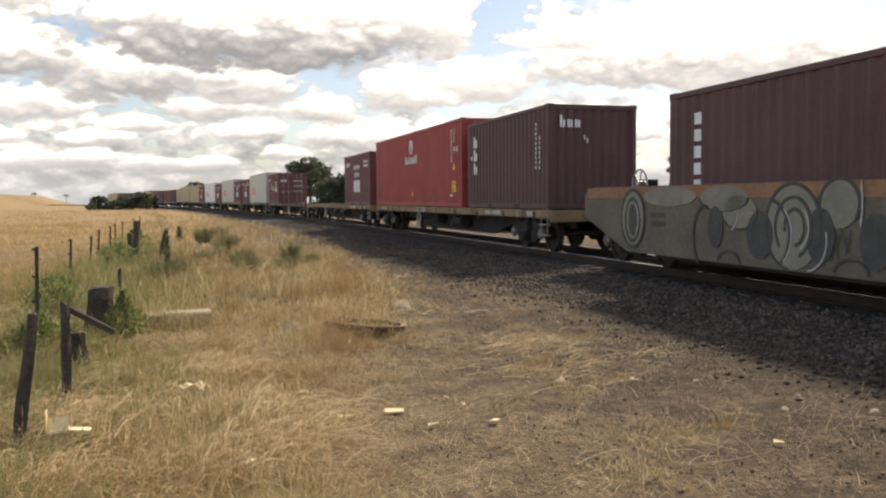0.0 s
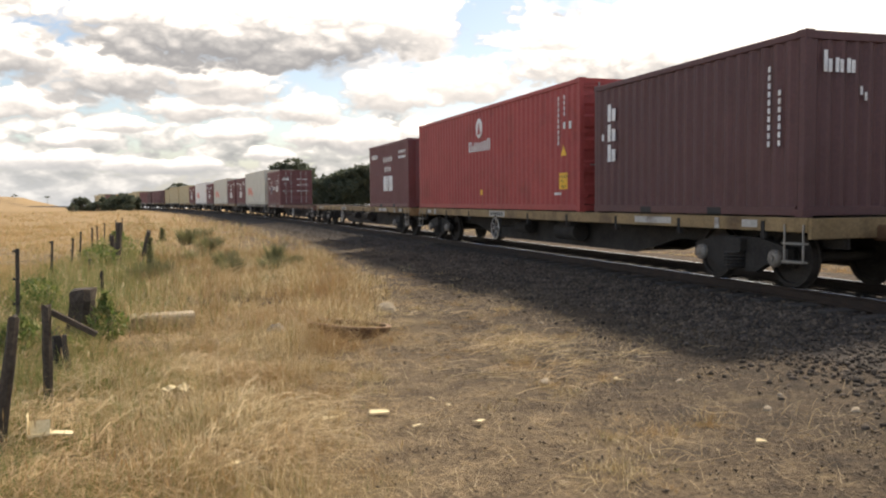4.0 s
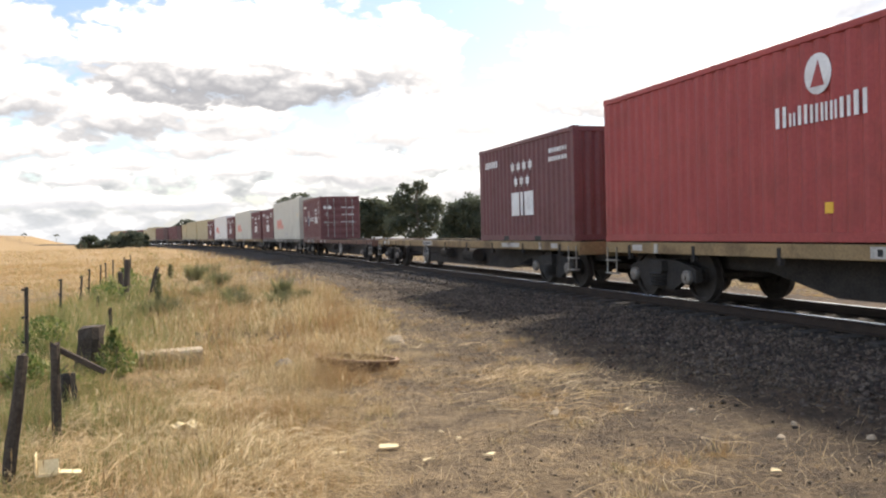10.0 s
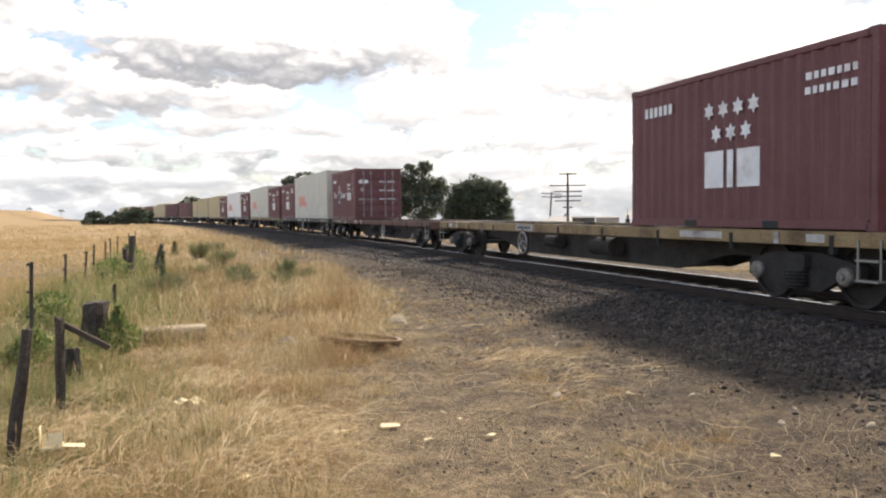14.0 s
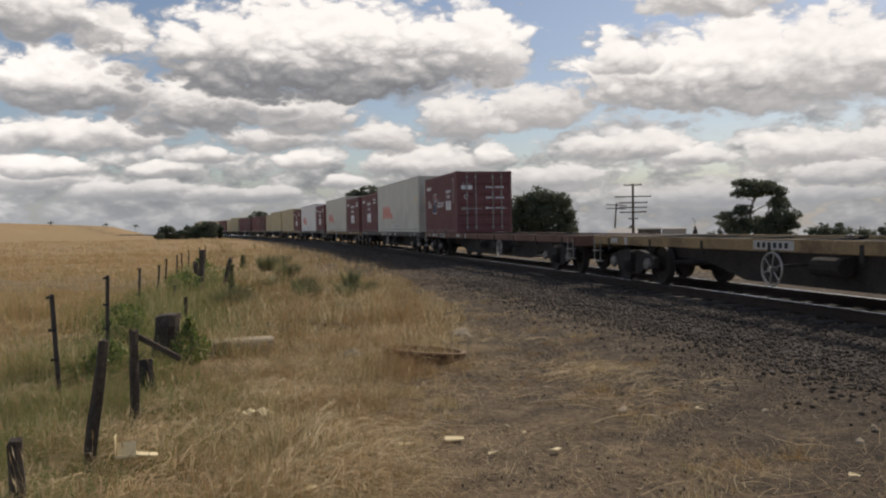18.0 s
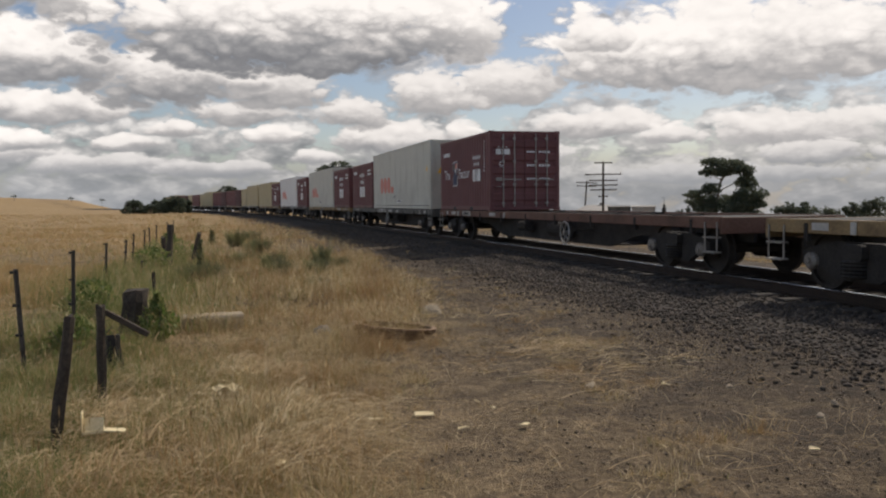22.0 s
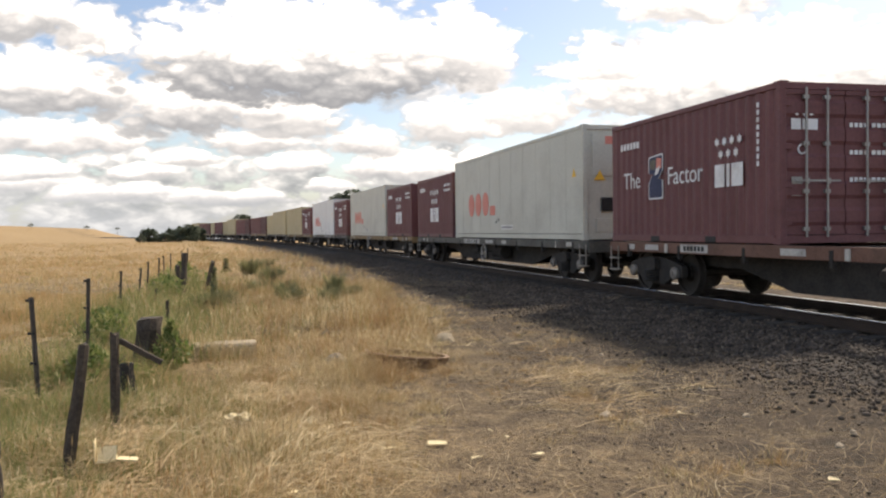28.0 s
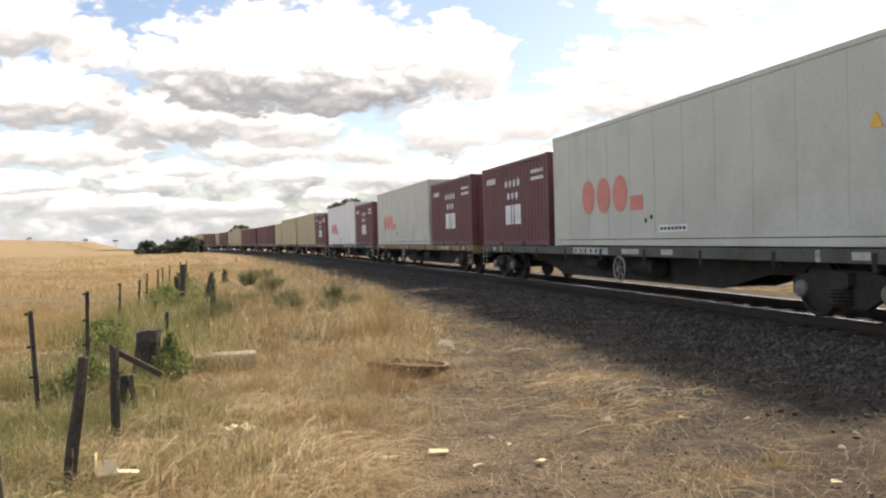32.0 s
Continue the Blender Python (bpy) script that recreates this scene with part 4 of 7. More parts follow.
def lease_twenty():
    c = shell("shipping_container", "dark brown-red corrugated twenty-foot container with white letter bars", L20, 2.591, M_BROWN, "twenty-foot containers", doors="rear")
    g = Geo()
    for i in range(3):
        z = 1.82 - i * 0.4
        plate(0.56, 0.68, z, z + 0.34, g), plate(0.72, 0.86, z, z + 0.24, g)
    mark(c, "letter_bar", g, M_WHITE, L20, "white letter-sized bar")
    g = Geo()
    for i in range(3):
        x = 0.34 + i * 0.2
        plate(x, x + 0.06, 2.02, 2.02 + (0.3 if i == 0 else 0.2), g), plate(x + 0.08, x + 0.14, 2.02, 2.2, g)
    plate(0.98, 1.02, 1.72, 1.84, g), plate(1.06, 1.1, 1.64, 1.76, g)
    mark(c, "letter_bar", g, M_WHITE, L20, "white letter-sized bar on the end", end="front")
    mark(c, "tag", plate(0.32, 0.4, 1.45, 1.58), M_WHITE, L20, "small white tag")
    g = Geo()
    for i in range(10):
        plate(5.3, 5.35, 2.1 - i * 0.12, 2.18 - i * 0.12, g)
        if i > 2:
            plate(5.52, 5.57, 2.1 - i * 0.12, 2.18 - i * 0.12, g)
    mark(c, "code_bar", g, M_WHITE, L20, "short white bar")
    return c


def prism(outline, front):
    """A thin flat shape with that outline (x, z), its face that far in front."""
    n = len(outline)
    return Geo().add([(x, y, z) for y in (-front, 0.004) for x, z in outline], [tuple(range(n)), tuple(range(2 * n - 1, n - 1, -1))] + [(i, i + n, (i + 1) % n + n, (i + 1) % n) for i in range(n)])


def factor_box():
    c = shell("shipping_container", "maroon twenty-foot container with slogan, its galvanised-rod doors in front", L20, 2.591, M_MAROON, "maroon twenty-foot containers", doors="front")
    word(c, "The", 0.58, 1.15, 0.5, M_WHITE, L20)
    word(c, "Factor", 2.5, 1.15, 0.5, M_WHITE, L20)
    badge = [(1.75, 0.88), (2.31, 0.88), (2.33, 0.92), (2.33, 1.26), (2.16, 1.3), (2.33, 1.46), (2.33, 1.78), (2.29, 1.8), (1.77, 1.76), (1.73, 1.72), (1.73, 1.42), (1.93, 1.4), (1.73, 1.22), (1.73, 0.92)]
    mark(c, "badge_edge", prism(badge, 0.003), M_WHITE, L20, "white badge edge")
    mark(c, "badge_ground", prism([(2.03 + (x - 2.03) * 0.9, 1.34 + (z - 1.34) * 0.93) for x, z in badge], 0.006), M_BLUE, L20, "dark blue badge ground")
    mark(c, "badge_patch", prism([(2.05, 1.46), (2.28, 1.5), (2.28, 1.7), (2.08, 1.72)], 0.009), M_ORANGE, L20, "orange badge patch")
    mark(c, "badge_patch", prism([(1.8, 1.5), (2.0, 1.48), (2.04, 1.7), (1.8, 1.68)], 0.009), M_WELL, L20, "dull olive badge patch")
    mark(c, "badge_patch", prism([(2.0, 1.36), (2.14, 1.4), (2.24, 1.55), (2.06, 1.5)], 0.012), M_WHITE, L20, "white leaf-shaped badge patch")
    mark(c, "star_mark", seven_stars(4.2, 1.5, 0.85, 0.4), M_WHITE, L20, "white star")
    mark(c, "block_mark", block_logo(4.2, 1.0, 0.85, 0.4), M_WHITE, L20, "white block mark")
    g = Geo()
    for i in range(6):
        plate(0.45 + i * 0.15, 0.55 + i * 0.15, 2.0, 2.14, g)
    mark(c, "code_bar", g, M_WHITE, L20, "short white bar")
    g = Geo()
    for i in range(9):
        plate(5.44, 5.5, 2.25 - i * 0.12, 2.33 - i * 0.12, g)
    mark(c, "code_bar", g, M_WHITE, L20, "short white bar")
    mark(c, "block_mark", block_logo(0.22, 1.8, 0.48, 0.2), M_WHITE, L20, "white block mark on the door", end="front")
    mark(c, "star_mark", seven_stars(0.22, 2.04, 0.48, 0.2), M_WHITE, L20, "small white stars on the door", end="front")
    mark(c, "door_plate", plate(0.22, 0.42, 0.78, 1.08), M_STEEL, L20, "grey data plate", end="front")
    g = ring(0.42, 1.52, 0.06, 0.085, Geo())
    mark(c, "round_mark", g, M_WHITE, L20, "small round mark", end="front")
    g = Geo()
    for r in range(6):
        for i in range(4):
            plate(1.72 + i * 0.1, 1.79 + i * 0.1, 2.1 - r * 0.22, 2.17 - r * 0.22, g)
            if r % 2:
                plate(1.3 + i * 0.09, 1.36 + i * 0.09, 2.1 - r * 0.22, 2.17 - r * 0.22, g)
    mark(c, "code_bar", g, M_WHITE, L20, "short white bar", end="front")
    return c


def plain_box(label, length, high, paint, group):
    return shell("shipping_container", label, length, high, paint, group, doors="rear")


def lease_forty():
    c = shell("shipping_container", "dull maroon forty-foot container sunk in a well wagon", L40, 2.896, M_BROWN, "forty-foot containers", doors="front")
    g = Geo()
    for i in range(6):
        z = 2.28 - i * 0.285
        plate(0.79, 0.99, z, z + 0.2, g)
    mark(c, "letter_bar", g, M_WHITE, L40, "white letter-sized bar")
    return c


# ------------------------------------------------------------------ wagons
WHEEL_R = 0.44


def wheel_geo():
    g = Geo()
    for y in (-0.755, 0.755):
        k = 1 if y > 0 else -1
        g.lathe([(0.09, -0.09), (0.16, -0.075), (0.17, -0.02), (0.37, -0.02), (0.38, -0.065), (WHEEL_R, -0.065), (WHEEL_R + 0.003, 0.035), (WHEEL_R + 0.03, 0.045), (WHEEL_R + 0.03, 0.07), (0.38, 0.07), (0.37, 0.02), (0.17, 0.02), (0.16, 0.09), (0.09, 0.09)] if k < 0 else
                [(0.09, 0.09), (0.16, 0.075), (0.17, 0.02), (0.37, 0.02), (0.38, 0.065), (WHEEL_R, 0.065), (WHEEL_R + 0.003, -0.035), (WHEEL_R + 0.03, -0.045), (WHEEL_R + 0.03, -0.07), (0.38, -0.07), (0.37, -0.02), (0.17, -0.02), (0.16, -0.09), (0.09, -0.09)], 28, (0, y, 0))
        for i in range(6):
            a = 6.28319 * i / 6
            g.tube((0.12 * math.cos(a), y - k * -0.02 + k * 0.06, 0.12 * math.sin(a)), (0.12 * math.cos(a), y + k * 0.1, 0.12 * math.sin(a)), 0.018, n=6)
    g.tube((0, -1.05, 0), (0, 1.05, 0), 0.075, n=12)
    return g


BOGIE = {}


def bogie_meshes():
    BOGIE["wheelset"] = wheel_geo().mesh("wheelset", M_WHEEL)
    prof = [(-1.12, 0.36), (-1.12, 0.58), (-0.95, 0.64), (-0.45, 0.74), (0.45, 0.74), (0.95, 0.64), (1.12, 0.58), (1.12, 0.36), (0.72, 0.36), (0.42, 0.2), (-0.42, 0.2), (-0.72, 0.36)]
    n = len(prof)
    BOGIE["side_frame"] = Geo().add([(a, y, z) for y in (-0.06, 0.06) for a, z in prof], [tuple(range(n - 1, -1, -1)), tuple(range(n, 2 * n))] + [(i, (i + 1) % n, (i + 1) % n + n, i + n) for i in range(n)]).mesh("side_frame", M_UNDER)
    BOGIE["bolster"] = Geo().box(-0.22, 0.22, -1.2, 1.2, 0.5, 0.72, 0.03).mesh("bolster", M_UNDER)
    BOGIE["bearing_cap"] = Geo().lathe([(0.001, 0.0), (0.13, 0.0), (0.13, -0.06), (0.10, -0.085), (0.05, -0.085), (0.045, -0.11), (0.001, -0.11)], 14).mesh("bearing_cap", M_CAP)
    BOGIE["spring"] = Geo().lathe([(0.02, 0.0)] + [(0.2 if i % 2 else 0.165, 0.025 * i) for i in range(11)] + [(0.02, 0.25)], 12).mesh("spring", M_UNDER)


def bogie(wagon, x):
    """A three-piece freight bogie: two cast side frames, a bolster, springs and two wheelsets."""
    if not BOGIE:
        bogie_meshes()
    b = part("bogie", BOGIE["bolster"], None, wagon)
    b.location = (x, 0, 0)
    for sy in (-1, 1):
        part("side_frame", BOGIE["side_frame"], None, b).location = (0, sy * 1.02, 0)
        part("spring", BOGIE["spring"], None, b).matrix_basis = pose(0, sy * 1.1, 0.25, 90)
        for sx in (-0.89, 0.89):
            part("bearing_cap", BOGIE["bearing_cap"], None, b, "pale worn bearing end cap").matrix_basis = pose(sx, sy * 1.08, WHEEL_R, 0, 0, 0 if sy < 0 else 180)
    for dx in (-0.89, 0.89):
        part("wheelset", BOGIE["wheelset"], None, b, "steel wheels on an axle").location = (dx, 0, WHEEL_R)
    return b


M_CAP = node_mat("worn_bearing_cap", ((0.14, 0.12, 0.10), (0.3, 0.27, 0.23)), 0.7, metal=0.3, scale=8, fine=40)


def brake_wheel(wagon, x, y, z):
    rim = part("brake_wheel", Geo().lathe([(0.27 + 0.02 * math.cos(a), 0.02 * math.sin(a)) for a in (0, 1.05, 2.1, 3.14, 4.19, 5.24)], 28), M_STEEL, wagon, "pale spoked hand-brake wheel")
    rim.location = (x, y, z)
    for i in range(6):
        a = 6.28319 * i / 6 + 0.3
        part("spoke", Geo().tube((0.04 * math.cos(a), 0, 0.04 * math.sin(a)), (0.26 * math.cos(a), 0, 0.26 * math.sin(a)), 0.014, n=6), M_STEEL, rim)
    part("hub", Geo().tube((0, -0.05, 0), (0, 0.16, 0), 0.05, n=10), M_STEEL, rim)
    return rim


DECK = 1.06           # container floor above the rails
WAGON_L = 18.95


def flat_wagon(label, sill, boards=((-8.45, -8.1), (5.0, 6.2), (8.1, 8.45)), number=(-2.6, -1.5), brackets=(-7.6, 7.5), brake=-1.95):
    """A sixty-foot skeletal container flat: sills, spine, cross bearers, end platforms, two bogies, couplers. Origin on the rails at its middle."""
    w = thing("flat_wagon", label, "railway wagon", "container flat wagons")
    hl = WAGON_L / 2
    for sy in (-1, 1):
        y = sy * 1.27
        g = Geo().box(-hl, hl, min(y, y - sy * 0.09), max(y, y - sy * 0.09), DECK - 0.21, DECK - 0.004, 0.008)
        part("side_sill", g, sill, w, "weathered painted side sill")
    for i in range(9):
        x = -hl + 0.9 + i * (WAGON_L - 1.8) / 8
        part("stake_bracket", Geo().box(x - 0.04, x + 0.04, -1.285, -1.2, DECK - 0.32, DECK - 0.06, 0.006), M_UNDER, w)
    spine = [(-hl, 0.6), (-5.4, 0.58), (-3.9, 0.25), (3.9, 0.25), (5.4, 0.58), (hl, 0.6), (hl, DECK - 0.05), (-hl, DECK - 0.05)]
    n = len(spine)
    for y in (-0.55, 0.55):
        g = Geo().add([(a, yy, z) for yy in (y - 0.03, y + 0.03) for a, z in spine], [tuple(range(n - 1, -1, -1)), tuple(range(n, 2 * n))] + [(i, (i + 1) % n, (i + 1) % n + n, i + n) for i in range(n)])
        part("spine_beam", g, M_UNDER, w)
    for i in range(10):
        x = -hl + 0.4 + i * (WAGON_L - 0.8) / 9
        part("cross_bearer", Geo().box(x - 0.09, x + 0.09, -1.2, 1.2, DECK - 0.2, DECK - 0.03, 0.008), M_UNDER, w)
    part("belly_plate", Geo().box(-3.9, 3.9, -0.52, 0.52, 0.27, 0.31), M_UNDER, w)
    for sx in (-1, 1):
        a, b = sorted((sx * hl, sx * (hl - 1.6)))
        part("end_platform", Geo().box(a, b, -1.18, 1.18, DECK - 0.06, DECK - 0.015, 0.006), M_UNDER, w)
        a, b = sorted((sx * hl, sx * (hl + 0.07)))
        part("headstock", Geo().box(a, b, -1.26, 1.26, DECK - 0.3, DECK - 0.01, 0.01), sill, w)
        x = sx * hl
        g = Geo().box(min(x, x + sx * 0.62), max(x, x + sx * 0.62), -0.12, 0.12, 0.72, 0.94, 0.03)
        g.box(min(x + sx * 0.55, x + sx * 0.72), max(x + sx * 0.55, x + sx * 0.72), -0.16, 0.1, 0.7, 0.97, 0.03)
        part("coupler", g, M_RUST, w, "rusty knuckle coupler")
        g = Geo()
        pts = [(x + sx * 0.1, 0.35, 0.86), (x + sx * 0.3, 0.36, 0.62), (x + sx * 0.5, 0.35, 0.52), (x + sx * 0.68, 0.34, 0.6)]
        for p, q in zip(pts, pts[1:]):
            g.tube(p, q, 0.028, n=7)
        part("air_hose", g, M_BLACK, w)
        g = Geo()
        for zz in (0.42, 0.68):
            g.box(min(x - sx * 0.05, x - sx * 0.42), max(x - sx * 0.05, x - sx * 0.42), -1.34, -1.2, zz, zz + 0.025)
        for xx in (x - sx * 0.05, x - sx * 0.42):
            g.box(xx - 0.012, xx + 0.012, -1.3, -1.28, 0.42, DECK - 0.1)
        part("step_ladder", g, M_STEEL, w, "steel shunter's step")
        bogie(w, sx * 7.76)
    brake_wheel(w, brake, -1.36, 0.57)
    part("brake_shaft", Geo().box(brake - 0.02, brake + 0.02, -1.3, -0.3, 0.6, 0.64).box(brake - 0.05, brake + 0.05, -1.27, -1.2, 0.4, DECK - 0.1), M_UNDER, w)
    part("air_tank", Geo().tube((1.0, -0.85, 0.6), (2.0, -0.85, 0.6), 0.2, n=14), M_UNDER, w)
    part("brake_cylinder", Geo().tube((-1.6, -0.8, 0.62), (-0.9, -0.8, 0.62), 0.15, n=12), M_UNDER, w)
    for x0, x1 in boards:
        part("board", Geo().box(x0, x1, -1.276, -1.268, DECK - 0.16, DECK - 0.05), M_GRUBBY, w, "grubby white board")
    x0, x1 = number
    part("number_board", Geo().box(x0, x1, -1.276, -1.268, DECK - 0.18, DECK - 0.03), M_GRUBBY, w, "grubby grey number board")
    for i in range(6):
        x = x0 + 0.12 + i * (x1 - x0 - 0.2) / 6
        part("number_bar", Geo().box(x, x + 0.08, -1.282, -1.274, DECK - 0.15, DECK - 0.06), M_BLACK, w, "short dark bar")
    for x in brackets:
        part("lamp_bracket", Geo().box(x - 0.05, x + 0.05, -1.3, -1.265, DECK - 0.2, DECK - 0.03, 0.01), M_GRUBBY, w, "white-painted lamp bracket")
    for x in (-9.2, -3.25, -2.9, 3.0, 3.3, 9.2):
        for sy in (-1, 1):
            part("container_lock", Geo().box(x - 0.07, x + 0.07, sy * 1.13 - 0.06, sy * 1.13 + 0.06, DECK - 0.05, DECK - 0.003, 0.01), M_UNDER, w)
    return w


def well_wagon():
    w = thing("well_wagon", "grey-green well wagon covered in sprayed bubble lettering", "railway wagon")
    side = [(-9.3, 0.95), (-9.3, 1.4), (-8.6, 1.56), (8.6, 1.56), (9.05, 1.42), (9.05, 0.95), (8.4, 0.72), (7.2, 0.3), (-7.2, 0.3), (-8.4, 0.72)]
    side = [(-a, z) for a, z in side]
    n = len(side)
    for sy in (-1, 1):
        y0, y1 = sy * 1.45, sy * 1.37
        g = Geo().add([(a, y, z) for y in (y0, y1) for a, z in side], [tuple(range(n - 1, -1, -1)), tuple(range(n, 2 * n))] + [(i, (i + 1) % n, (i + 1) % n + n, i + n) for i in range(n)])
        s = part("side_wall", g, M_WELL, w, "grey-green sprayed steel side")
        part("top_band", Geo().box(-8.9, 8.6, sy * 1.45 - 0.012, sy * 1.45 + 0.012, 1.33, 1.545, 0.004), M_WELLTOP, s, "faded orange top band")
    for sx in (-1, 1):
        a, b = sorted((sx * 6.35, sx * 9.1))
        part("end_platform", Geo().box(a, b, -1.37, 1.37, 1.0, 1.12, 0.02), M_UNDER, w)
        part("end_wall", Geo().box(sx * 6.3 - 0.05, sx * 6.3 + 0.05, -1.37, 1.37, 0.3, 1.5), M_UNDER, w)
        bogie(w, sx * 7.75)
        x = sx * 9.1
        part("coupler", Geo().box(min(x, x + sx * 0.7), max(x, x + sx * 0.7), -0.13, 0.13, 0.72, 0.96, 0.03), M_RUST, w, "rusty knuckle coupler")
    part("well_floor", Geo().box(-6.3, 6.3, -1.37, 1.37, 0.24, 0.3), M_UNDER, w)
    brake_wheel(w, -7.25, -1.15, 1.62)
    part("brake_stand", Geo().box(-7.5, -7.3, -1.1, -0.7, 1.12, 1.7, 0.02).box(-7.9, -7.45, -0.9, -0.4, 1.12, 1.55, 0.03), M_UNDER, w)
    # sprayed shapes on the verge side, drawn with x towards the front
    def spray(name, shapes, mat, out, label):
        for piece in shapes.split():
            part(name, turned(piece, pose(0, out, 0)), mat, w, label)

    fills, darks, lines, lights = Geo(), Geo(), Geo(), Geo()
    for cx, cz, rx, rz in ((-6.95, 0.95, 0.42, 0.53), (-5.7, 1.36, 0.85, 0.17), (-4.1, 1.33, 0.62, 0.2), (-3.7, 1.12, 0.42, 0.26), (-2.5, 0.92, 0.55, 0.6), (-1.62, 1.25, 0.34, 0.32), (-0.3, 0.95, 0.5, 0.55), (1.2, 1.0, 0.7, 0.5), (3.0, 0.95, 0.6, 0.5)):
        disc(cx, cz, rx, rz, fills, 32)
    for cx, cz, rx, rz in ((-6.95, 0.92, 0.16, 0.3), (-4.3, 0.86, 0.2, 0.34), (-3.2, 0.78, 0.3, 0.36), (-1.95, 0.82, 0.26, 0.38), (-1.0, 0.78, 0.26, 0.36), (0.6, 0.75, 0.3, 0.3), (2.1, 0.8, 0.3, 0.35)):
        disc(cx, cz, rx, rz, darks, 28)
    for cx, cz, rx, rz, a0, a1 in ((-6.95, 0.95, 0.43, 0.54, 0, 6.283), (-6.95, 0.92, 0.27, 0.4, 0, 6.283), (-4.1, 1.33, 0.63, 0.21, 3.2, 6.3), (-3.7, 1.12, 0.43, 0.27, 3.2, 6.4), (-2.5, 0.92, 0.56, 0.61, -0.6, 4.6), (-2.48, 0.92, 0.37, 0.42, -1.2, 3.9), (-2.45, 0.92, 0.2, 0.25, -1.5, 3.4),
                                     (-1.62, 1.25, 0.35, 0.33, -0.6, 3.5), (-3.0, 0.8, 0.45, 0.5, -1.0, 1.4), (-4.6, 0.7, 0.32, 0.5, 1.2, 4.2), (-3.95, 0.3, 0.28, 0.2, 0.1, 3.0), (-1.4, 0.32, 0.3, 0.22, 0.1, 3.0)):
        ring(cx, cz, rx - 0.022, rx + 0.022, lines, 30, rz / rx, a0, a1)
    for cx, cz, rx, rz, a0, a1 in ((-6.93, 0.95, 0.2, 0.33, -0.9, 0.9), (-2.93, 0.8, 0.43, 0.48, -0.9, 0.9), (-2.42, 0.92, 0.26, 0.32, -1.2, 0.8), (-2.2, 0.75, 0.38, 0.42, -1.5, 0.3), (-4.0, 1.1, 0.3, 0.3, 5.2, 6.3), (-1.28, 1.25, 0.06, 0.3, -1.0, 1.0)):
        ring(cx, cz, rx - 0.011, rx + 0.011, lights, 18, rz / rx, a0, a1)
    for i, (x0, x1) in enumerate(((-1.75, -1.6), (-1.62, -1.7), (-1.5, -1.42), (-1.45, -1.6))):
        slant(x0, x0 + 0.02, x1, x1 + 0.02, 0.5 + 0.04 * i, 0.85 + 0.03 * i, lines)
    spray("sprayed_fill", fills, M_SPRAYFILL, -1.466, "pale sprayed bubble fill")
    spray("sprayed_shade", darks, M_SPRAY, -1.471, "dark sprayed patch")
    spray("sprayed_outline", lines, M_SPRAY, -1.476, "dark sprayed outline")
    spray("sprayed_highlight", lights, M_GRUBBY, -1.481, "thin pale sprayed highlight")
    g = Geo()
    for r in range(2):
        for i in range(5):
            g.box(-6.3 + i * 0.1, -6.23 + i * 0.1, -1.458, -1.449, 0.98 - r * 0.16, 1.07 - r * 0.16)
    for piece in g.split():
        part("code_bar", piece, M_SPRAY, w, "short dark bar")
    return w


# ------------------------------------------------------------------ the train
TRAIN = []            # (thing, metres behind the leading brown box's front, height above the rails)
U0 = 18.70            # where that front stands on the track at the start


def load(c, u_front, length, up=DECK):
    TRAIN.append((c, u_front + length / 2, up))
    return c


def wagon_front(k):
    return -0.1 + 20.3 * k


def put_wagon(w, k):
    TRAIN.append((w, wagon_front(k) + WAGON_L / 2, 0.0))


SECOND = 6.65         # a forty behind a twenty
THIRD = 12.8          # a twenty behind a forty

w = well_wagon()
TRAIN.append((w, -11.46, 0.0))
load(lease_forty(), -17.56, L40, 0.31)
yellow_flat = flat_wagon("yellow-silled container flat wagon with rusty stains", M_YELLOW)
put_wagon(yellow_flat, 0)
load(lease_twenty(), 0.0, L20), load(red_forty(), SECOND + 0.1, L40)
put_wagon(copy_thing(yellow_flat, Matrix()), 1)
first_star = load(star_box("maroon corrugated twenty-foot container with white stars"), wagon_front(1) + 0.15, L20)
brown_flat = flat_wagon("brown-silled container flat wagon, its front deck empty", M_RED_SILL, ((-7.8, -7.25), (-8.6, -8.3), (-3.3, -2.7)), (-6.36, -5.4), (-6.9, -1.8), 3.0)
put_wagon(brown_flat, 2)
load(factor_box(), wagon_front(2) + THIRD + 0.05, L20)
grey_flat = flat_wagon("grimy grey-silled container flat wagon", M_GREY_SILL, ((1.1, 1.9), (2.85, 3.3), (8.15, 8.5), (-8.4, -8.1)), (-1.6, 0.4), (7.48, -7.5), 1.15)
put_wagon(grey_flat, 3)
first_reefer = load(reefer("pale grey refrigerated forty-foot container with faded orange mark", M_GREY, "refrigerated containers"), wagon_front(3) + 0.3, L40)
load(copy_thing(first_star, Matrix()), wagon_front(3) + THIRD + 0.1, L20)
for k in range(4, 14):
    put_wagon(copy_thing(grey_flat if k % 2 else yellow_flat, Matrix()), k)
load(copy_thing(first_star, Matrix()), wagon_front(4) + 0.1, L20)
load(copy_thing(first_reefer, Matrix()), wagon_front(4) + SECOND, L40)
load(copy_thing(first_star, Matrix()), wagon_front(5) + 0.1, L20)
load(reefer("off-white refrigerated forty-foot container with faded orange mark", M_PALE, "refrigerated containers"), wagon_front(5) + SECOND, L40)
load(copy_thing(first_star, Matrix()), wagon_front(6) + 0.1, L20)
cream40 = load(plain_box("cream corrugated forty-foot container, dusty", L40, 2.896, M_CREAM, "cream containers"), wagon_front(6) + SECOND, L40)
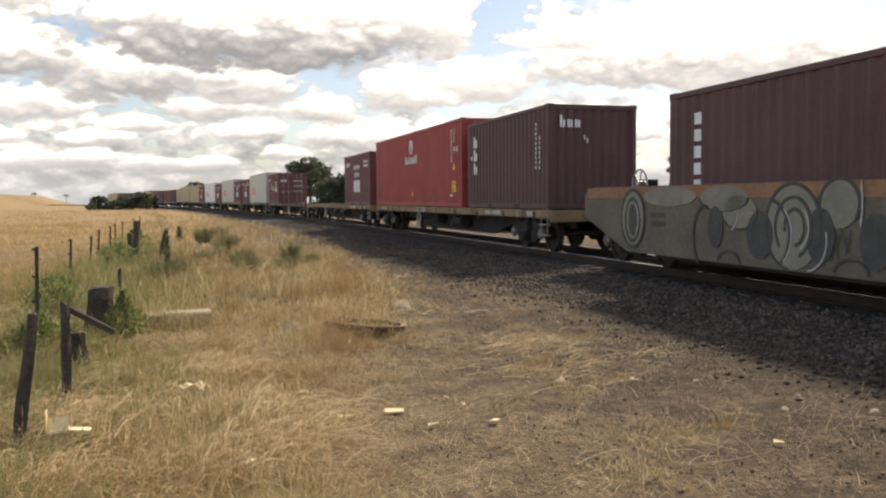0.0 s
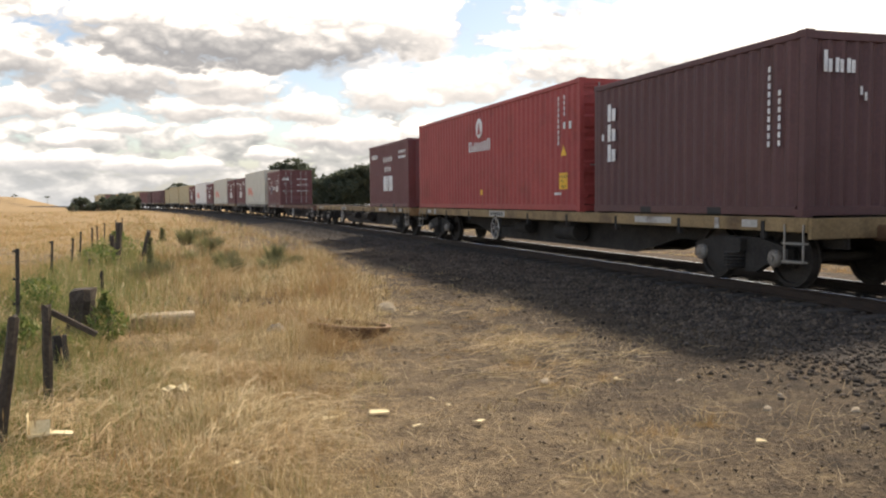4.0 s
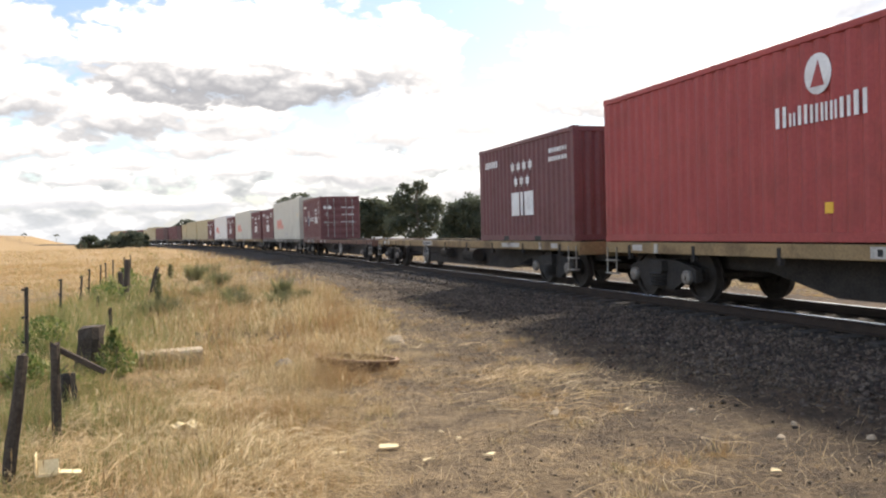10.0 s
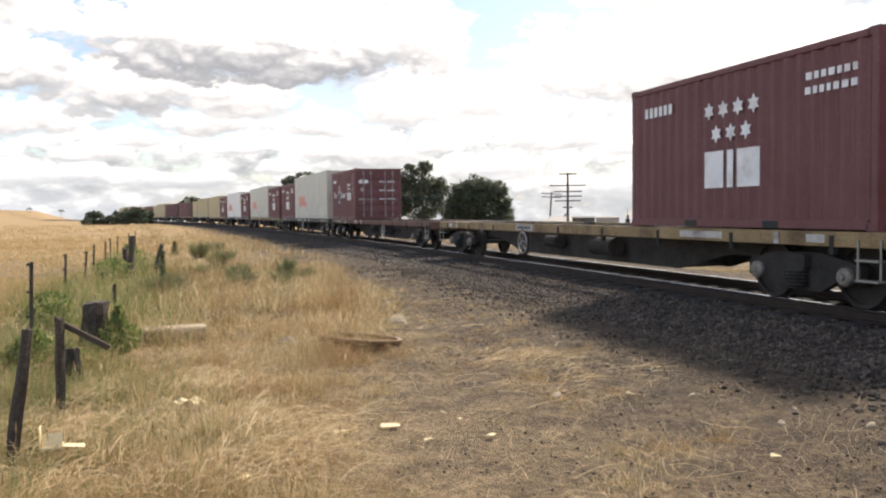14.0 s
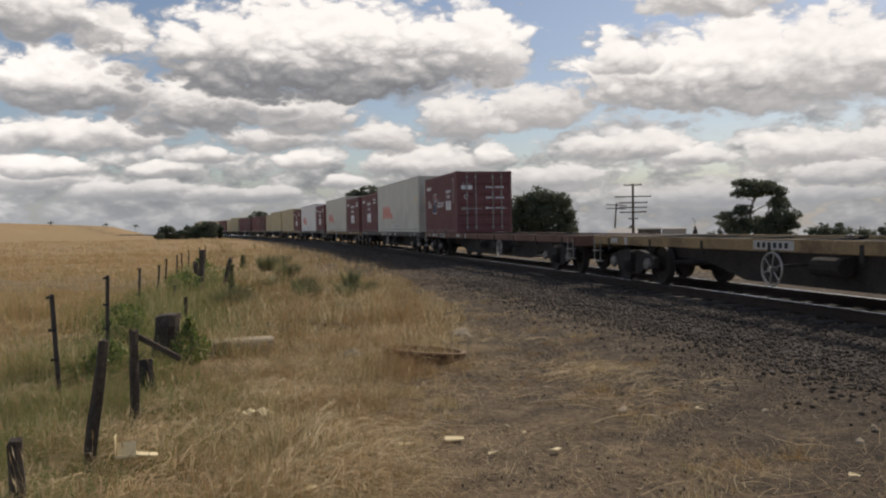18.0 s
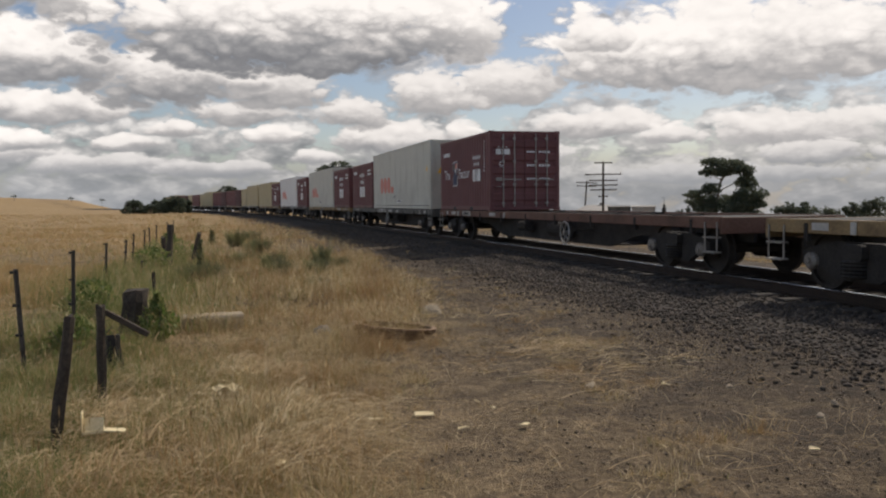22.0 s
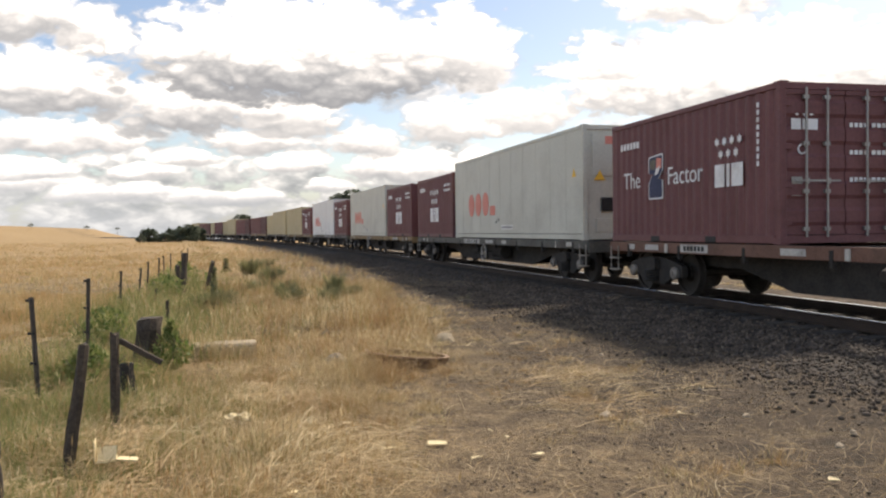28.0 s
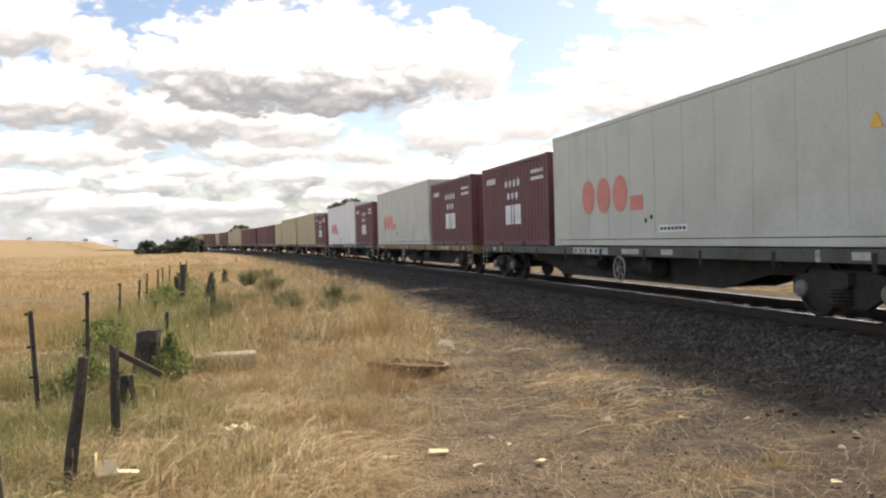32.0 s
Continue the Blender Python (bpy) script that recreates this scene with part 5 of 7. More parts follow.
cream20 = load(plain_box("cream corrugated twenty-foot container, dusty", L20, 2.591, M_CREAM, "cream containers"), wagon_front(7) + THIRD, L20)
load(copy_thing(cream40, Matrix()), wagon_front(7) + 0.1, L40)
brown40 = load(plain_box("dull maroon forty-foot container", L40, 2.591, M_MAROON, "forty-foot containers"), wagon_front(8) + SECOND, L40)
brown20 = load(plain_box("dull brown twenty-foot container", L20, 2.591, M_BROWN, "twenty-foot containers"), wagon_front(8) + 0.1, L20)
for k in (9, 12):
    load(copy_thing(brown20, Matrix()), wagon_front(k) + 0.1, L20), load(copy_thing(brown40, Matrix()), wagon_front(k) + SECOND, L40)
for k in (10, 11, 13):
    load(copy_thing(cream40 if k != 11 else brown40, Matrix()), wagon_front(k) + 0.1, L40), load(copy_thing(cream20, Matrix()), wagon_front(k) + THIRD, L20)


M_PICKET = node_mat("weathered_picket", ((0.06, 0.052, 0.044), (0.14, 0.12, 0.10)), 0.7, metal=0.3, scale=6, fine=50)
M_GRAVEL = node_mat("gravel_stone", ((0.075, 0.057, 0.040), (0.24, 0.185, 0.125)), 0.9, scale=3, fine=30, bump=0.3, island=0.45)


# ------------------------------------------------------------------ grass, straw and stones
def wedge(n, r0, r1, seed, a0=-33.0, a1=33.0):
    """n random places on the ground ahead of the viewer between two distances, evenly spread over the area."""
    rs = np.random.RandomState(seed)
    r = np.sqrt(rs.uniform(r0 * r0, r1 * r1, n))
    a = np.radians(rs.uniform(a0, a1, n))
    return r * np.sin(a), r * np.cos(a), rs


def blades(x, y, h, w, lean, rs, lift=0.0, way=None):
    """Bent tapering blades standing on the ground at x, y; arrays of height, width and lean."""
    n = len(x)
    z = ground_height(x, y) - 0.01 + lift
    a, b = rs.uniform(0, 6.2832, n), (rs.uniform(0, 6.2832, n) if way is None else way)
    sx, sy = np.cos(a) * w / 2, np.sin(a) * w / 2
    lx, ly = np.cos(b) * lean * h, np.sin(b) * lean * h
    up = h * np.sqrt(np.clip(1 - lean ** 2, 0.05, 1))
    base = np.stack([x, y, z], 1)
    side = np.stack([sx, sy, 0 * sx], 1)
    mid = base + np.stack([lx * 0.35, ly * 0.35, up * 0.6], 1)
    tip = base + np.stack([lx, ly, up], 1)
    v = np.stack([base - side, base + side, mid - side * 0.7, mid + side * 0.7, tip], 1).reshape(-1, 3)
    i = np.arange(n)[:, None] * 5
    t = np.stack([i + (0, 1, 3), i + (0, 3, 2), i + (2, 3, 4)], 1).reshape(-1, 3)
    return v, t


def join(chunks):
    vs, ts, n = [], [], 0
    for v, t in chunks:
        vs.append(v), ts.append(t + n)
        n += len(v)
    return np.concatenate(vs), np.concatenate(ts)


def arcs(x, y, a, run, rise, w, lift, rs):
    """Long stalks that bow over: they leave the ground at x, y, run that far in direction a, rise to a bow and come down again."""
    n, k = len(x), 5
    z = ground_height(x, y)
    turn = rs.normal(0, 0.5, n)
    pts = []
    for i in range(k):
        q = i / (k - 1)
        b = a + turn * q
        pts.append(np.stack([x + np.cos(b) * run * q, y + np.sin(b) * run * q, z + lift + rise * np.sin(np.pi * (0.12 + 0.72 * q))], 1))
    side = np.stack([-np.sin(a), np.cos(a), 0.6 + 0 * a], 1) * (w / 2)[:, None]
    v = np.stack([p + e * side * (1 - 0.6 * i / (k - 1)) for i, p in enumerate(pts) for e in (-1, 1)], 1).reshape(-1, 3)
    j = np.arange(n)[:, None] * 2 * k
    t = np.stack([j + c for i in range(k - 1) for c in ((2 * i, 2 * i + 1, 2 * i + 3), (2 * i, 2 * i + 3, 2 * i + 2))], 1).reshape(-1, 3)
    return v, t


def verge(x, y):
    """How thick the long grass stands (0 to 1), how thin the tufts on the stony side, and the patchiness, at arrays of places."""
    s, d = track_place(x, y)
    patch = lumps(x, y, 11, 0.9) + 0.7 * lumps(x, y, 12, 0.3)
    left = np.interp(y, [0, 6.8, 10.1, 14.8, 31], [8.3, 8.0, 6.7, 5.3, 4.0]) + 0.4 * patch
    full = np.clip((d - left) / 1.1, 0, 1) * np.clip(0.75 + 0.7 * patch + 0.5 * lumps(x, y, 13, 0.16), 0.08, 1)
    thin = np.clip((d - 3.9) / 1.2, 0, 1) * np.clip(-0.05 + 0.45 * lumps(x, y, 15, 0.8) + 0.7 * lumps(x, y, 14, 0.3), 0.0, 0.55)
    path = np.exp(-((d - left + 0.45) / 0.42) ** 2) * (y < 12)                    # trodden earth beside the long grass
    return d, full, thin * (1 - 0.85 * path), patch


def tussocks(tufts, per, r0, r1, spread, seed):
    """Tufts of grass: blades that fan out of one root and bow over. Returns places, lean directions and a number for each tuft."""
    cx, cy, rs = wedge(tufts, r0, r1, seed)
    d, full, thin, patch = verge(cx, cy)
    keep = rs.uniform(0, 1, tufts) < np.maximum(np.maximum(np.where(full > 0.02, 0.1 + 0.9 * full, 0), thin), (d < -4.0) * 0.7)
    cx, cy = cx[keep], cy[keep]
    m = len(cx)
    size = rs.uniform(0, 1, m)
    i = np.repeat(np.arange(m), (per * (0.4 + 1.2 * size)).astype(int))
    n = len(i)
    a, q = rs.uniform(0, 6.2832, n), rs.normal(0, 1, n)
    r = np.abs(q) * spread * (0.5 + size[i])
    x, y = cx[i] + np.cos(a) * r, cy[i] + np.sin(a) * r
    return x, y, a + rs.normal(0, 0.7, n), size[i], rs


def grass():
    dry, field, green, straw = [], [], [], []
    for tufts, per, r0, r1, wide, spread, seed in ((6500, 46, 4.2, 11, 0.6, 0.075, 1), (12500, 22, 11, 26, 1.35, 0.09, 2), (9000, 16, 26, 70, 3.2, 0.22, 3), (4200, 16, 70, 170, 8.0, 0.6, 4)):
        x, y, a, size, rs = tussocks(tufts, per, r0, r1, spread, seed)
        d, full, thin, patch = verge(x, y)
        m = len(x)
        tall = (0.06 + full * (0.21 + 0.09 * patch) * np.interp(y, [5, 9], [0.7, 1.0])) * (0.4 + 1.0 * size ** 1.5) * rs.uniform(0.45, 1.35, m)
        tall = np.where((y > 14) & (full > 0.4), tall * 1.2, tall)
        tall = tall * (1 + 0.6 * np.exp(-((d - 11.4) / 1.1) ** 2) * (y < 26)) * np.where((d > 13) & (y > 20), 0.75, 1)
        lean = np.clip(rs.uniform(0.2, 0.95, m) + 0.3 * (0.6 - size), 0.1, 0.98)
        v, t = blades(x, y, np.clip(tall, 0.05, 0.62), wide * 0.0052 * rs.uniform(0.45, 1.6, m), lean, rs, way=a)
        isgreen = rs.uniform(0, 1, m) < np.clip(1.25 * np.exp(-((d - 11.3) / 1.5) ** 2), 0, 1) * np.interp(y, [0, 5, 14, 26, 40], [0.9, 0.95, 0.95, 0.7, 0.15]) * np.interp(size, [0, 1], [1.1, 0.6]) + 0.05 + 0.25 * np.clip(patch - 0.5, 0, 1)
        vv = v.reshape(m, 5, 3)
        paddock = (d > 12.3) & ~isgreen
        for sel, out in ((~isgreen & ~paddock, dry), (paddock, field), (isgreen, green)):
            k = int(sel.sum())
            i = np.arange(k)[:, None] * 5
            out.append((vv[sel].reshape(-1, 3), np.stack([i + (0, 1, 3), i + (0, 3, 2), i + (2, 3, 4)], 1).reshape(-1, 3)))
    # thin seed stalks above the tufts, each with a loose head
    for n, r0, r1, wide, seed in ((15000, 4.2, 13, 1.0, 41), (9000, 13, 30, 1.9, 42)):
        x, y, rs = wedge(n, r0, r1, seed)
        d, full, thin, patch = verge(x, y)
        keep = rs.uniform(0, 1, n) < full * np.clip(0.35 + 0.6 * patch, 0.05, 0.9) * (d < 13.5)
        x, y = x[keep], y[keep]
        m = len(x)
        a, h, lean = rs.uniform(0, 6.2832, m), rs.uniform(0.28, 0.58, m), rs.uniform(0.15, 0.8, m)
        dry.append(blades(x, y, h, wide * 0.0022, lean, rs, way=a))
        up = h * np.sqrt(1 - lean ** 2)
        tip = np.stack([x + np.cos(a) * lean * h, y + np.sin(a) * lean * h, ground_height(x, y) - 0.01 + up], 1)
        b = tip - np.stack([np.cos(a) * lean, np.sin(a) * lean, up / h], 1) * 0.07
        side = np.stack([-np.sin(a), np.cos(a), 0 * a], 1) * 0.0048 * wide
        mid = (tip + b) / 2
        i = np.arange(m)[:, None] * 4
        dry.append((np.stack([b, mid - side, mid + side, tip + (tip - b) * 0.25], 1).reshape(-1, 3), np.stack([i + (0, 1, 2), i + (1, 3, 2)], 1).reshape(-1, 3)))
    # tangles of long pale stalks bowed over one another, in drifts
    for n, r0, r1, wide, seed in ((32000, 4.2, 10, 1.0, 51), (14000, 10, 22, 1.9, 52)):
        x, y, rs = wedge(n, r0, r1, seed)
        d, full, thin, patch = verge(x, y)
        drift = np.clip(0.25 + 0.9 * lumps(x, y, 53, 0.45) + 0.5 * lumps(x, y, 54, 0.2), 0.02, 1)
        keep = rs.uniform(0, 1, n) < np.maximum(full, 1.1 * thin) * drift
        x, y, full = x[keep], y[keep], full[keep]
        m = len(x)
        a = 2.4 * lumps(x, y, 55, 0.5) + rs.normal(0, 0.9, m)
        straw.append(arcs(x, y, a, rs.uniform(0.15, 0.5, m), rs.uniform(0.02, 0.17, m) * (0.4 + full), 0.0042 * wide * rs.uniform(0.6, 1.3, m), 0.05 * full + 0.02, rs))
    for n, r0, r1, lift, seed in ((150000, 4.2, 16, 0.014, 9), (34000, 4.2, 13, 0.12, 10)):
        x, y, rs = wedge(n, r0, r1, seed)
        d, full, thin, patch = verge(x, y)
        if lift < 0.05:
            share = np.interp(d, [3.9, 5.0, 6.2, 9.5, 12], [0, 0.3, 0.75, 0.9, 0.5]) * np.clip(0.33 + 1.4 * lumps(x, y, 21, 0.6) + 0.9 * lumps(x, y, 22, 0.16) + 1.2 * thin, 0.02, 1)
        else:
            share = np.clip(full * 1.1, 0, 0.9)                                   # long stalks fallen across the tufts
        keep = rs.uniform(0, 1, n) < share
        x, y, full = x[keep], y[keep], full[keep]
        m = len(x)
        up = lift * rs.uniform(0.4, 1.5, m) * (1 if lift < 0.05 else 0.3 + 0.9 * full)
        straw.append(blades(x, y, rs.uniform(0.05, 0.26, m) * (1 if lift < 0.05 else 1.7), 0.003 * rs.uniform(0.6, 1.5, m), rs.uniform(0.9, 1.0, m), rs, up))
    for name, label, cat, chunks, mat in (("dry_grass", "long dry straw-coloured grass in tufts on the verge", "grass", dry, M_GRASS),
                                          ("paddock_grass", "brown-gold dry grass of the open paddock", "grass", field, M_FIELD),
                                          ("green_grass", "fresh green grass and weeds along the fence", "grass", green, M_GREEN),
                                          ("straw", "flattened dry straw littered on bare earth", "straw", straw, M_STRAW)):
        v, t = join(chunks)
        tagged(soup(name, v, t, mat), label, cat, kind="stuff")


def stone_shapes(k, seed):
    rs = np.random.RandomState(seed)
    bm = bmesh.new()
    bmesh.ops.create_icosphere(bm, subdivisions=1, radius=1.0)
    v = np.array([p.co[:] for p in bm.verts])
    t = np.array([[q.index for q in f.verts] for f in bm.faces])
    bm.free()
    return [(v * rs.uniform(0.75, 1.15, (len(v), 1)) * rs.uniform(0.65, 1.2, (1, 3)), t) for _ in range(k)]


def chip_shapes(k, seed):
    """Sharp eight-sided chips."""
    rs = np.random.RandomState(seed)
    v = np.array([(1, 0, 0), (0, 1, 0), (-1, 0, 0), (0, -1, 0), (0, 0, 1), (0, 0, -1)], float)
    t = np.array([(0, 1, 4), (1, 2, 4), (2, 3, 4), (3, 0, 4), (1, 0, 5), (2, 1, 5), (3, 2, 5), (0, 3, 5)])
    return [((v + rs.uniform(-0.3, 0.3, v.shape)) * rs.uniform(0.7, 1.3, (1, 3)), t) for _ in range(k)]


def stones(name, label, places, size, mat, seed, chips=False):
    """Loose stones of about that size at (x, y, z) places."""
    rs = np.random.RandomState(seed)
    shapes = chip_shapes(10, seed) if chips else stone_shapes(10, seed)
    chunks = []
    which = rs.randint(0, 10, len(places))
    for k, (v, t) in enumerate(shapes):
        p = places[which == k]
        n = len(p)
        a = rs.uniform(0, 6.28, n)
        c, s = np.cos(a), np.sin(a)
        r = size * rs.uniform(0.55, 1.5, n)
        q = np.empty((n, len(v), 3))
        q[:, :, 0] = (v[None, :, 0] * c[:, None] - v[None, :, 1] * s[:, None]) * r[:, None] + p[:, 0:1]
        q[:, :, 1] = (v[None, :, 0] * s[:, None] + v[None, :, 1] * c[:, None]) * r[:, None] + p[:, 1:2]
        q[:, :, 2] = v[None, :, 2] * r[:, None] * 0.8 + p[:, 2:3]
        tt = (t[None] + np.arange(n)[:, None, None] * len(v)).reshape(-1, 3)
        chunks.append((q.reshape(-1, 3), tt))
    v, t = join(chunks)
    return tagged(soup(name, v, t, mat), label, "stones", kind="stuff")


def on_bed(s, d, rs):
    h = HEAD + BEND * s
    r = 1 / BEND - d
    x, y = MID.x + r * np.cos(h), MID.y + r * np.sin(h)
    bed = RAIL_Z + np.interp(d, [-3.6, -1.75, 1.75, 2.0, 3.7], [-0.36, -0.215, -0.215, -0.23, -0.33])
    z = np.maximum(ground_height(x, y), np.where(np.abs(d) < 3.7, bed, -9))
    return np.stack([x, y, z + rs.uniform(-0.015, 0.02, len(s))], 1)


def ballast():
    rs = np.random.RandomState(5)
    out = []
    for n, s0, s1 in ((36000, 2, 24), (11000, 24, 60), (3000, 60, 130)):
        s = rs.uniform(s0, s1, n)
        d = np.where(rs.uniform(0, 1, n) < 0.25, rs.uniform(-1.8, 1.6, n), rs.uniform(1.6, 5.2, n))
        keep = rs.uniform(0, 1, n) < np.interp(d, [2.9, 3.5, 4.2, 5.0], [1, 0.7, 0.12, 0.0])
        out.append(on_bed(s[keep], d[keep], rs))
    stones("ballast_stones", "dark angular crushed-stone ballast", np.concatenate(out), 0.026, M_STONE, 6)
    s, d = rs.uniform(0, 26, 90000), rs.uniform(2.6, 8.4, 90000)
    p = on_bed(s, d, rs)
    x, y = p[:, 0], p[:, 1]
    keep = (rs.uniform(0, 1, len(x)) < np.interp(d, [2.6, 4.2, 5.4, 8.4], [0.9, 1.0, 0.5, 0.06]) * np.clip(0.5 + 1.1 * lumps(x, y, 33, 0.5) + 0.5 * lumps(x, y, 34, 0.2), 0.04, 1)) & (np.hypot(x, y) > 4.2)
    stones("gravel", "scattered grey gravel on the trodden verge", p[keep], 0.0115, M_GRAVEL, 8, chips=True)
    x, y = rs.normal(-3.7, 0.8, 420), rs.normal(15.0, 0.7, 420)
    stones("rubble_heap", "low heap of broken grey rubble in the grass", np.stack([x, y, ground_height(x, y) + 0.02], 1), 0.05, M_GRAVEL, 9)


grass()
ballast()


# ------------------------------------------------------------------ fence
def rough_post(name, label, x, y, h, r, lean=(0, 0), mat=None, sides=7, seed=0, category="fence post", group="old fence posts"):
    """A weathered wooden post, out of true, with a split and worn top."""
    rs = random.Random(seed)
    g = Geo()
    n, rings = sides, 6
    v = []
    for k in range(rings):
        q = k / (rings - 1)
        for i in range(n):
            a = 6.28319 * i / n
            rr = r * (1.08 - 0.16 * q) * rs.uniform(0.85, 1.12)
            z = h * q + (rs.uniform(-0.03, 0.05) * (h / 0.8) if k == rings - 1 else 0)
            v.append((rr * math.cos(a) + lean[0] * h * q, rr * math.sin(a) + lean[1] * h * q, z - (0.25 if k == 0 else 0)))
    f = [(k * n + i, k * n + (i + 1) % n, (k + 1) * n + (i + 1) % n, (k + 1) * n + i) for k in range(rings - 1) for i in range(n)]
    f += [tuple(range(n - 1, -1, -1)), tuple(range((rings - 1) * n, rings * n))]
    g.add(v, f)
    ob = part(name, g, mat or M_WOOD)
    ob.location = (x, y, float(ground_height(np.array([x]), np.array([y]))[0]))
    return tagged(ob, label, category, group)


def picket(x, y, h, lean=(0.0, 0.0), label="thin rusty steel star picket with wire clips"):
    """A star-section steel picket with black wire clips."""
    p = thing("steel_picket", label, "fence post", "steel fence pickets")
    g = Geo()
    for i in range(3):
        a = 2.0944 * i + 0.4
        c, s = math.cos(a), math.sin(a)
        b = 0.004
        g.add([(u * c - w * s + lean[0] * z, u * s + w * c + lean[1] * z, z) for z in (-0.3, h) for u, w in ((0, -b), (0.03, -b), (0.03, b), (0, b))],
              [(0, 1, 5, 4), (1, 2, 6, 5), (2, 3, 7, 6), (4, 5, 6, 7)])
    part("stake", g, M_PICKET, p)
    for q in (0.97, 0.66, 0.38):
        z = h * q
        part("wire_clip", Geo().box(lean[0] * z - 0.05, lean[0] * z + 0.015, lean[1] * z - 0.02, lean[1] * z + 0.02, z - 0.014, z + 0.014, 0.004), M_BLACK, p, "dark plastic wire clip")
    p.location = (x, y, float(ground_height(np.array([x]), np.array([y]))[0]))
    return p




def fence():
    rough_post("fence_post", "dark leaning wooden fence post, split at the top", -3.05, 5.75, 0.93, 0.045, (0.14, 0.05), seed=1)
    rough_post("fence_post", "dark upright wooden fence post", -3.30, 7.08, 0.86, 0.042, (0.02, 0.0), seed=2)
    rough_post("strainer_post", "thick grey weathered strainer post stump", -4.5, 10.6, 0.62, 0.165, (0.09, 0.02), seed=3, sides=11)
    rough_post("fence_post", "short dark post among weeds", -5.72, 14.44, 0.55, 0.035, seed=4)
    rough_post("fence_post", "short dark post among weeds", -7.77, 18.88, 0.45, 0.035, (0.05, 0), seed=5)
    rough_post("fence_post", "grey weathered post in long grass", -2.93, 4.72, 0.5, 0.045, (-0.05, 0.02), seed=6)
    rough_post("fence_post", "old grey corner post with a pale cap", -8.36, 22.18, 1.2, 0.09, (0.04, 0.1), seed=7)
    rough_post("fence_post", "old leaning grey post", -8.0, 23.0, 0.95, 0.07, (0.22, 0.1), seed=8)
    rough_post("fence_post", "old grey post among weeds", -8.9, 23.4, 0.8, 0.08, (-0.1, 0.1), seed=9)
    b = part("fence_rail", Geo().box(-0.21, 0.21, -0.025, 0.025, -0.025, 0.025, 0.006), M_WOOD)
    b.matrix_basis = pose(-3.10, 7.18, 0.70, 0, 32, 20)
    tagged(b, "broken wooden rail hanging from a post", "fence rail")
    rough_post("charred_stump", "small dark charred stump beside the post", -3.62, 8.1, 0.46, 0.085, (-0.1, 0.1), mat=M_BLACKWOOD, seed=10, category="stump", group="")
    for i, (x, y, h, lx) in enumerate(((-4.71, 8.35, 1.12, -0.05), (-5.36, 10.72, 1.16, 0.03), (-8.0, 17.5, 0.95, 0.05), (-8.88, 20.51, 0.9, 0.09), (-10.36, 24.55, 0.9, 0.07), (-11.6, 28.5, 0.9, 0.04), (-12.6, 31.5, 0.9, 0.0), (-13.9, 35.5, 0.9, 0.03), (-15.1, 40.0, 0.9, 0.02), (-17.0, 46.0, 0.9, 0.02))):
        picket(x, y, h, (lx, 0.0))


M_BLACKWOOD = node_mat("charred_wood", ((0.015, 0.013, 0.012), (0.05, 0.042, 0.035)), 0.9, scale=5, fine=35, bump=0.8)
fence()


# ------------------------------------------------------------------ weeds and shrubs
def shrub(name, label, x, y, h, w, n, seed, mat, spike=False, leaf=0.05, category="weed", group=""):
    """Many small leaves on thin stems; spiky ones rise to a plume."""
    rs = np.random.RandomState(seed)
    z0 = float(ground_height(np.array([x]), np.array([y]))[0])
    top = thing(name, label, category, group)
    top.location = (x, y, z0)
    q = rs.uniform(0, 1, n)
    if spike:
        rad = w / 2 * (1 - q) ** 0.8 * np.sqrt(rs.uniform(0, 1, n)) * (0.6 + 0.4 * np.sin(q * 21 + seed) ** 2)
    else:
        rad = w / 2 * np.sqrt(rs.uniform(0, 1, n)) * np.sin(np.pi * (0.18 + 0.8 * q)) * (0.8 + 0.3 * np.sin(5 * q + seed))
    a = rs.uniform(0, 6.2832, n)
    c = np.stack([rad * np.cos(a), rad * np.sin(a), q * h], 1)
    u = rs.normal(0, 1, (n, 3))
    u[:, 2] = np.abs(u[:, 2]) + 0.4
    u /= np.linalg.norm(u, axis=1, keepdims=True)
    s = np.cross(u, rs.normal(0, 1, (n, 3)))
    s /= np.linalg.norm(s, axis=1, keepdims=True)
    k = leaf * rs.uniform(0.6, 1.5, (n, 1))
    v = np.stack([c - s * k * 0.25, c + s * k * 0.25, c + u * k], 1).reshape(-1, 3)
    leaves = soup("leaves", v, np.arange(3 * n).reshape(-1, 3), mat)
    leaves.parent = top
    g = Geo()
    for i in range(3 if spike else 7):
        a, r = rs.uniform(0, 6.28), (0.05 if spike else 0.6) * w / 2
        g.tube((0.02 * math.cos(a), 0.02 * math.sin(a), -0.05), (r * math.cos(a), r * math.sin(a), h * rs.uniform(0.6, 0.9)), 0.006, 0.003, n=5)
    part("stem", g, M_BARK, top)
    return top


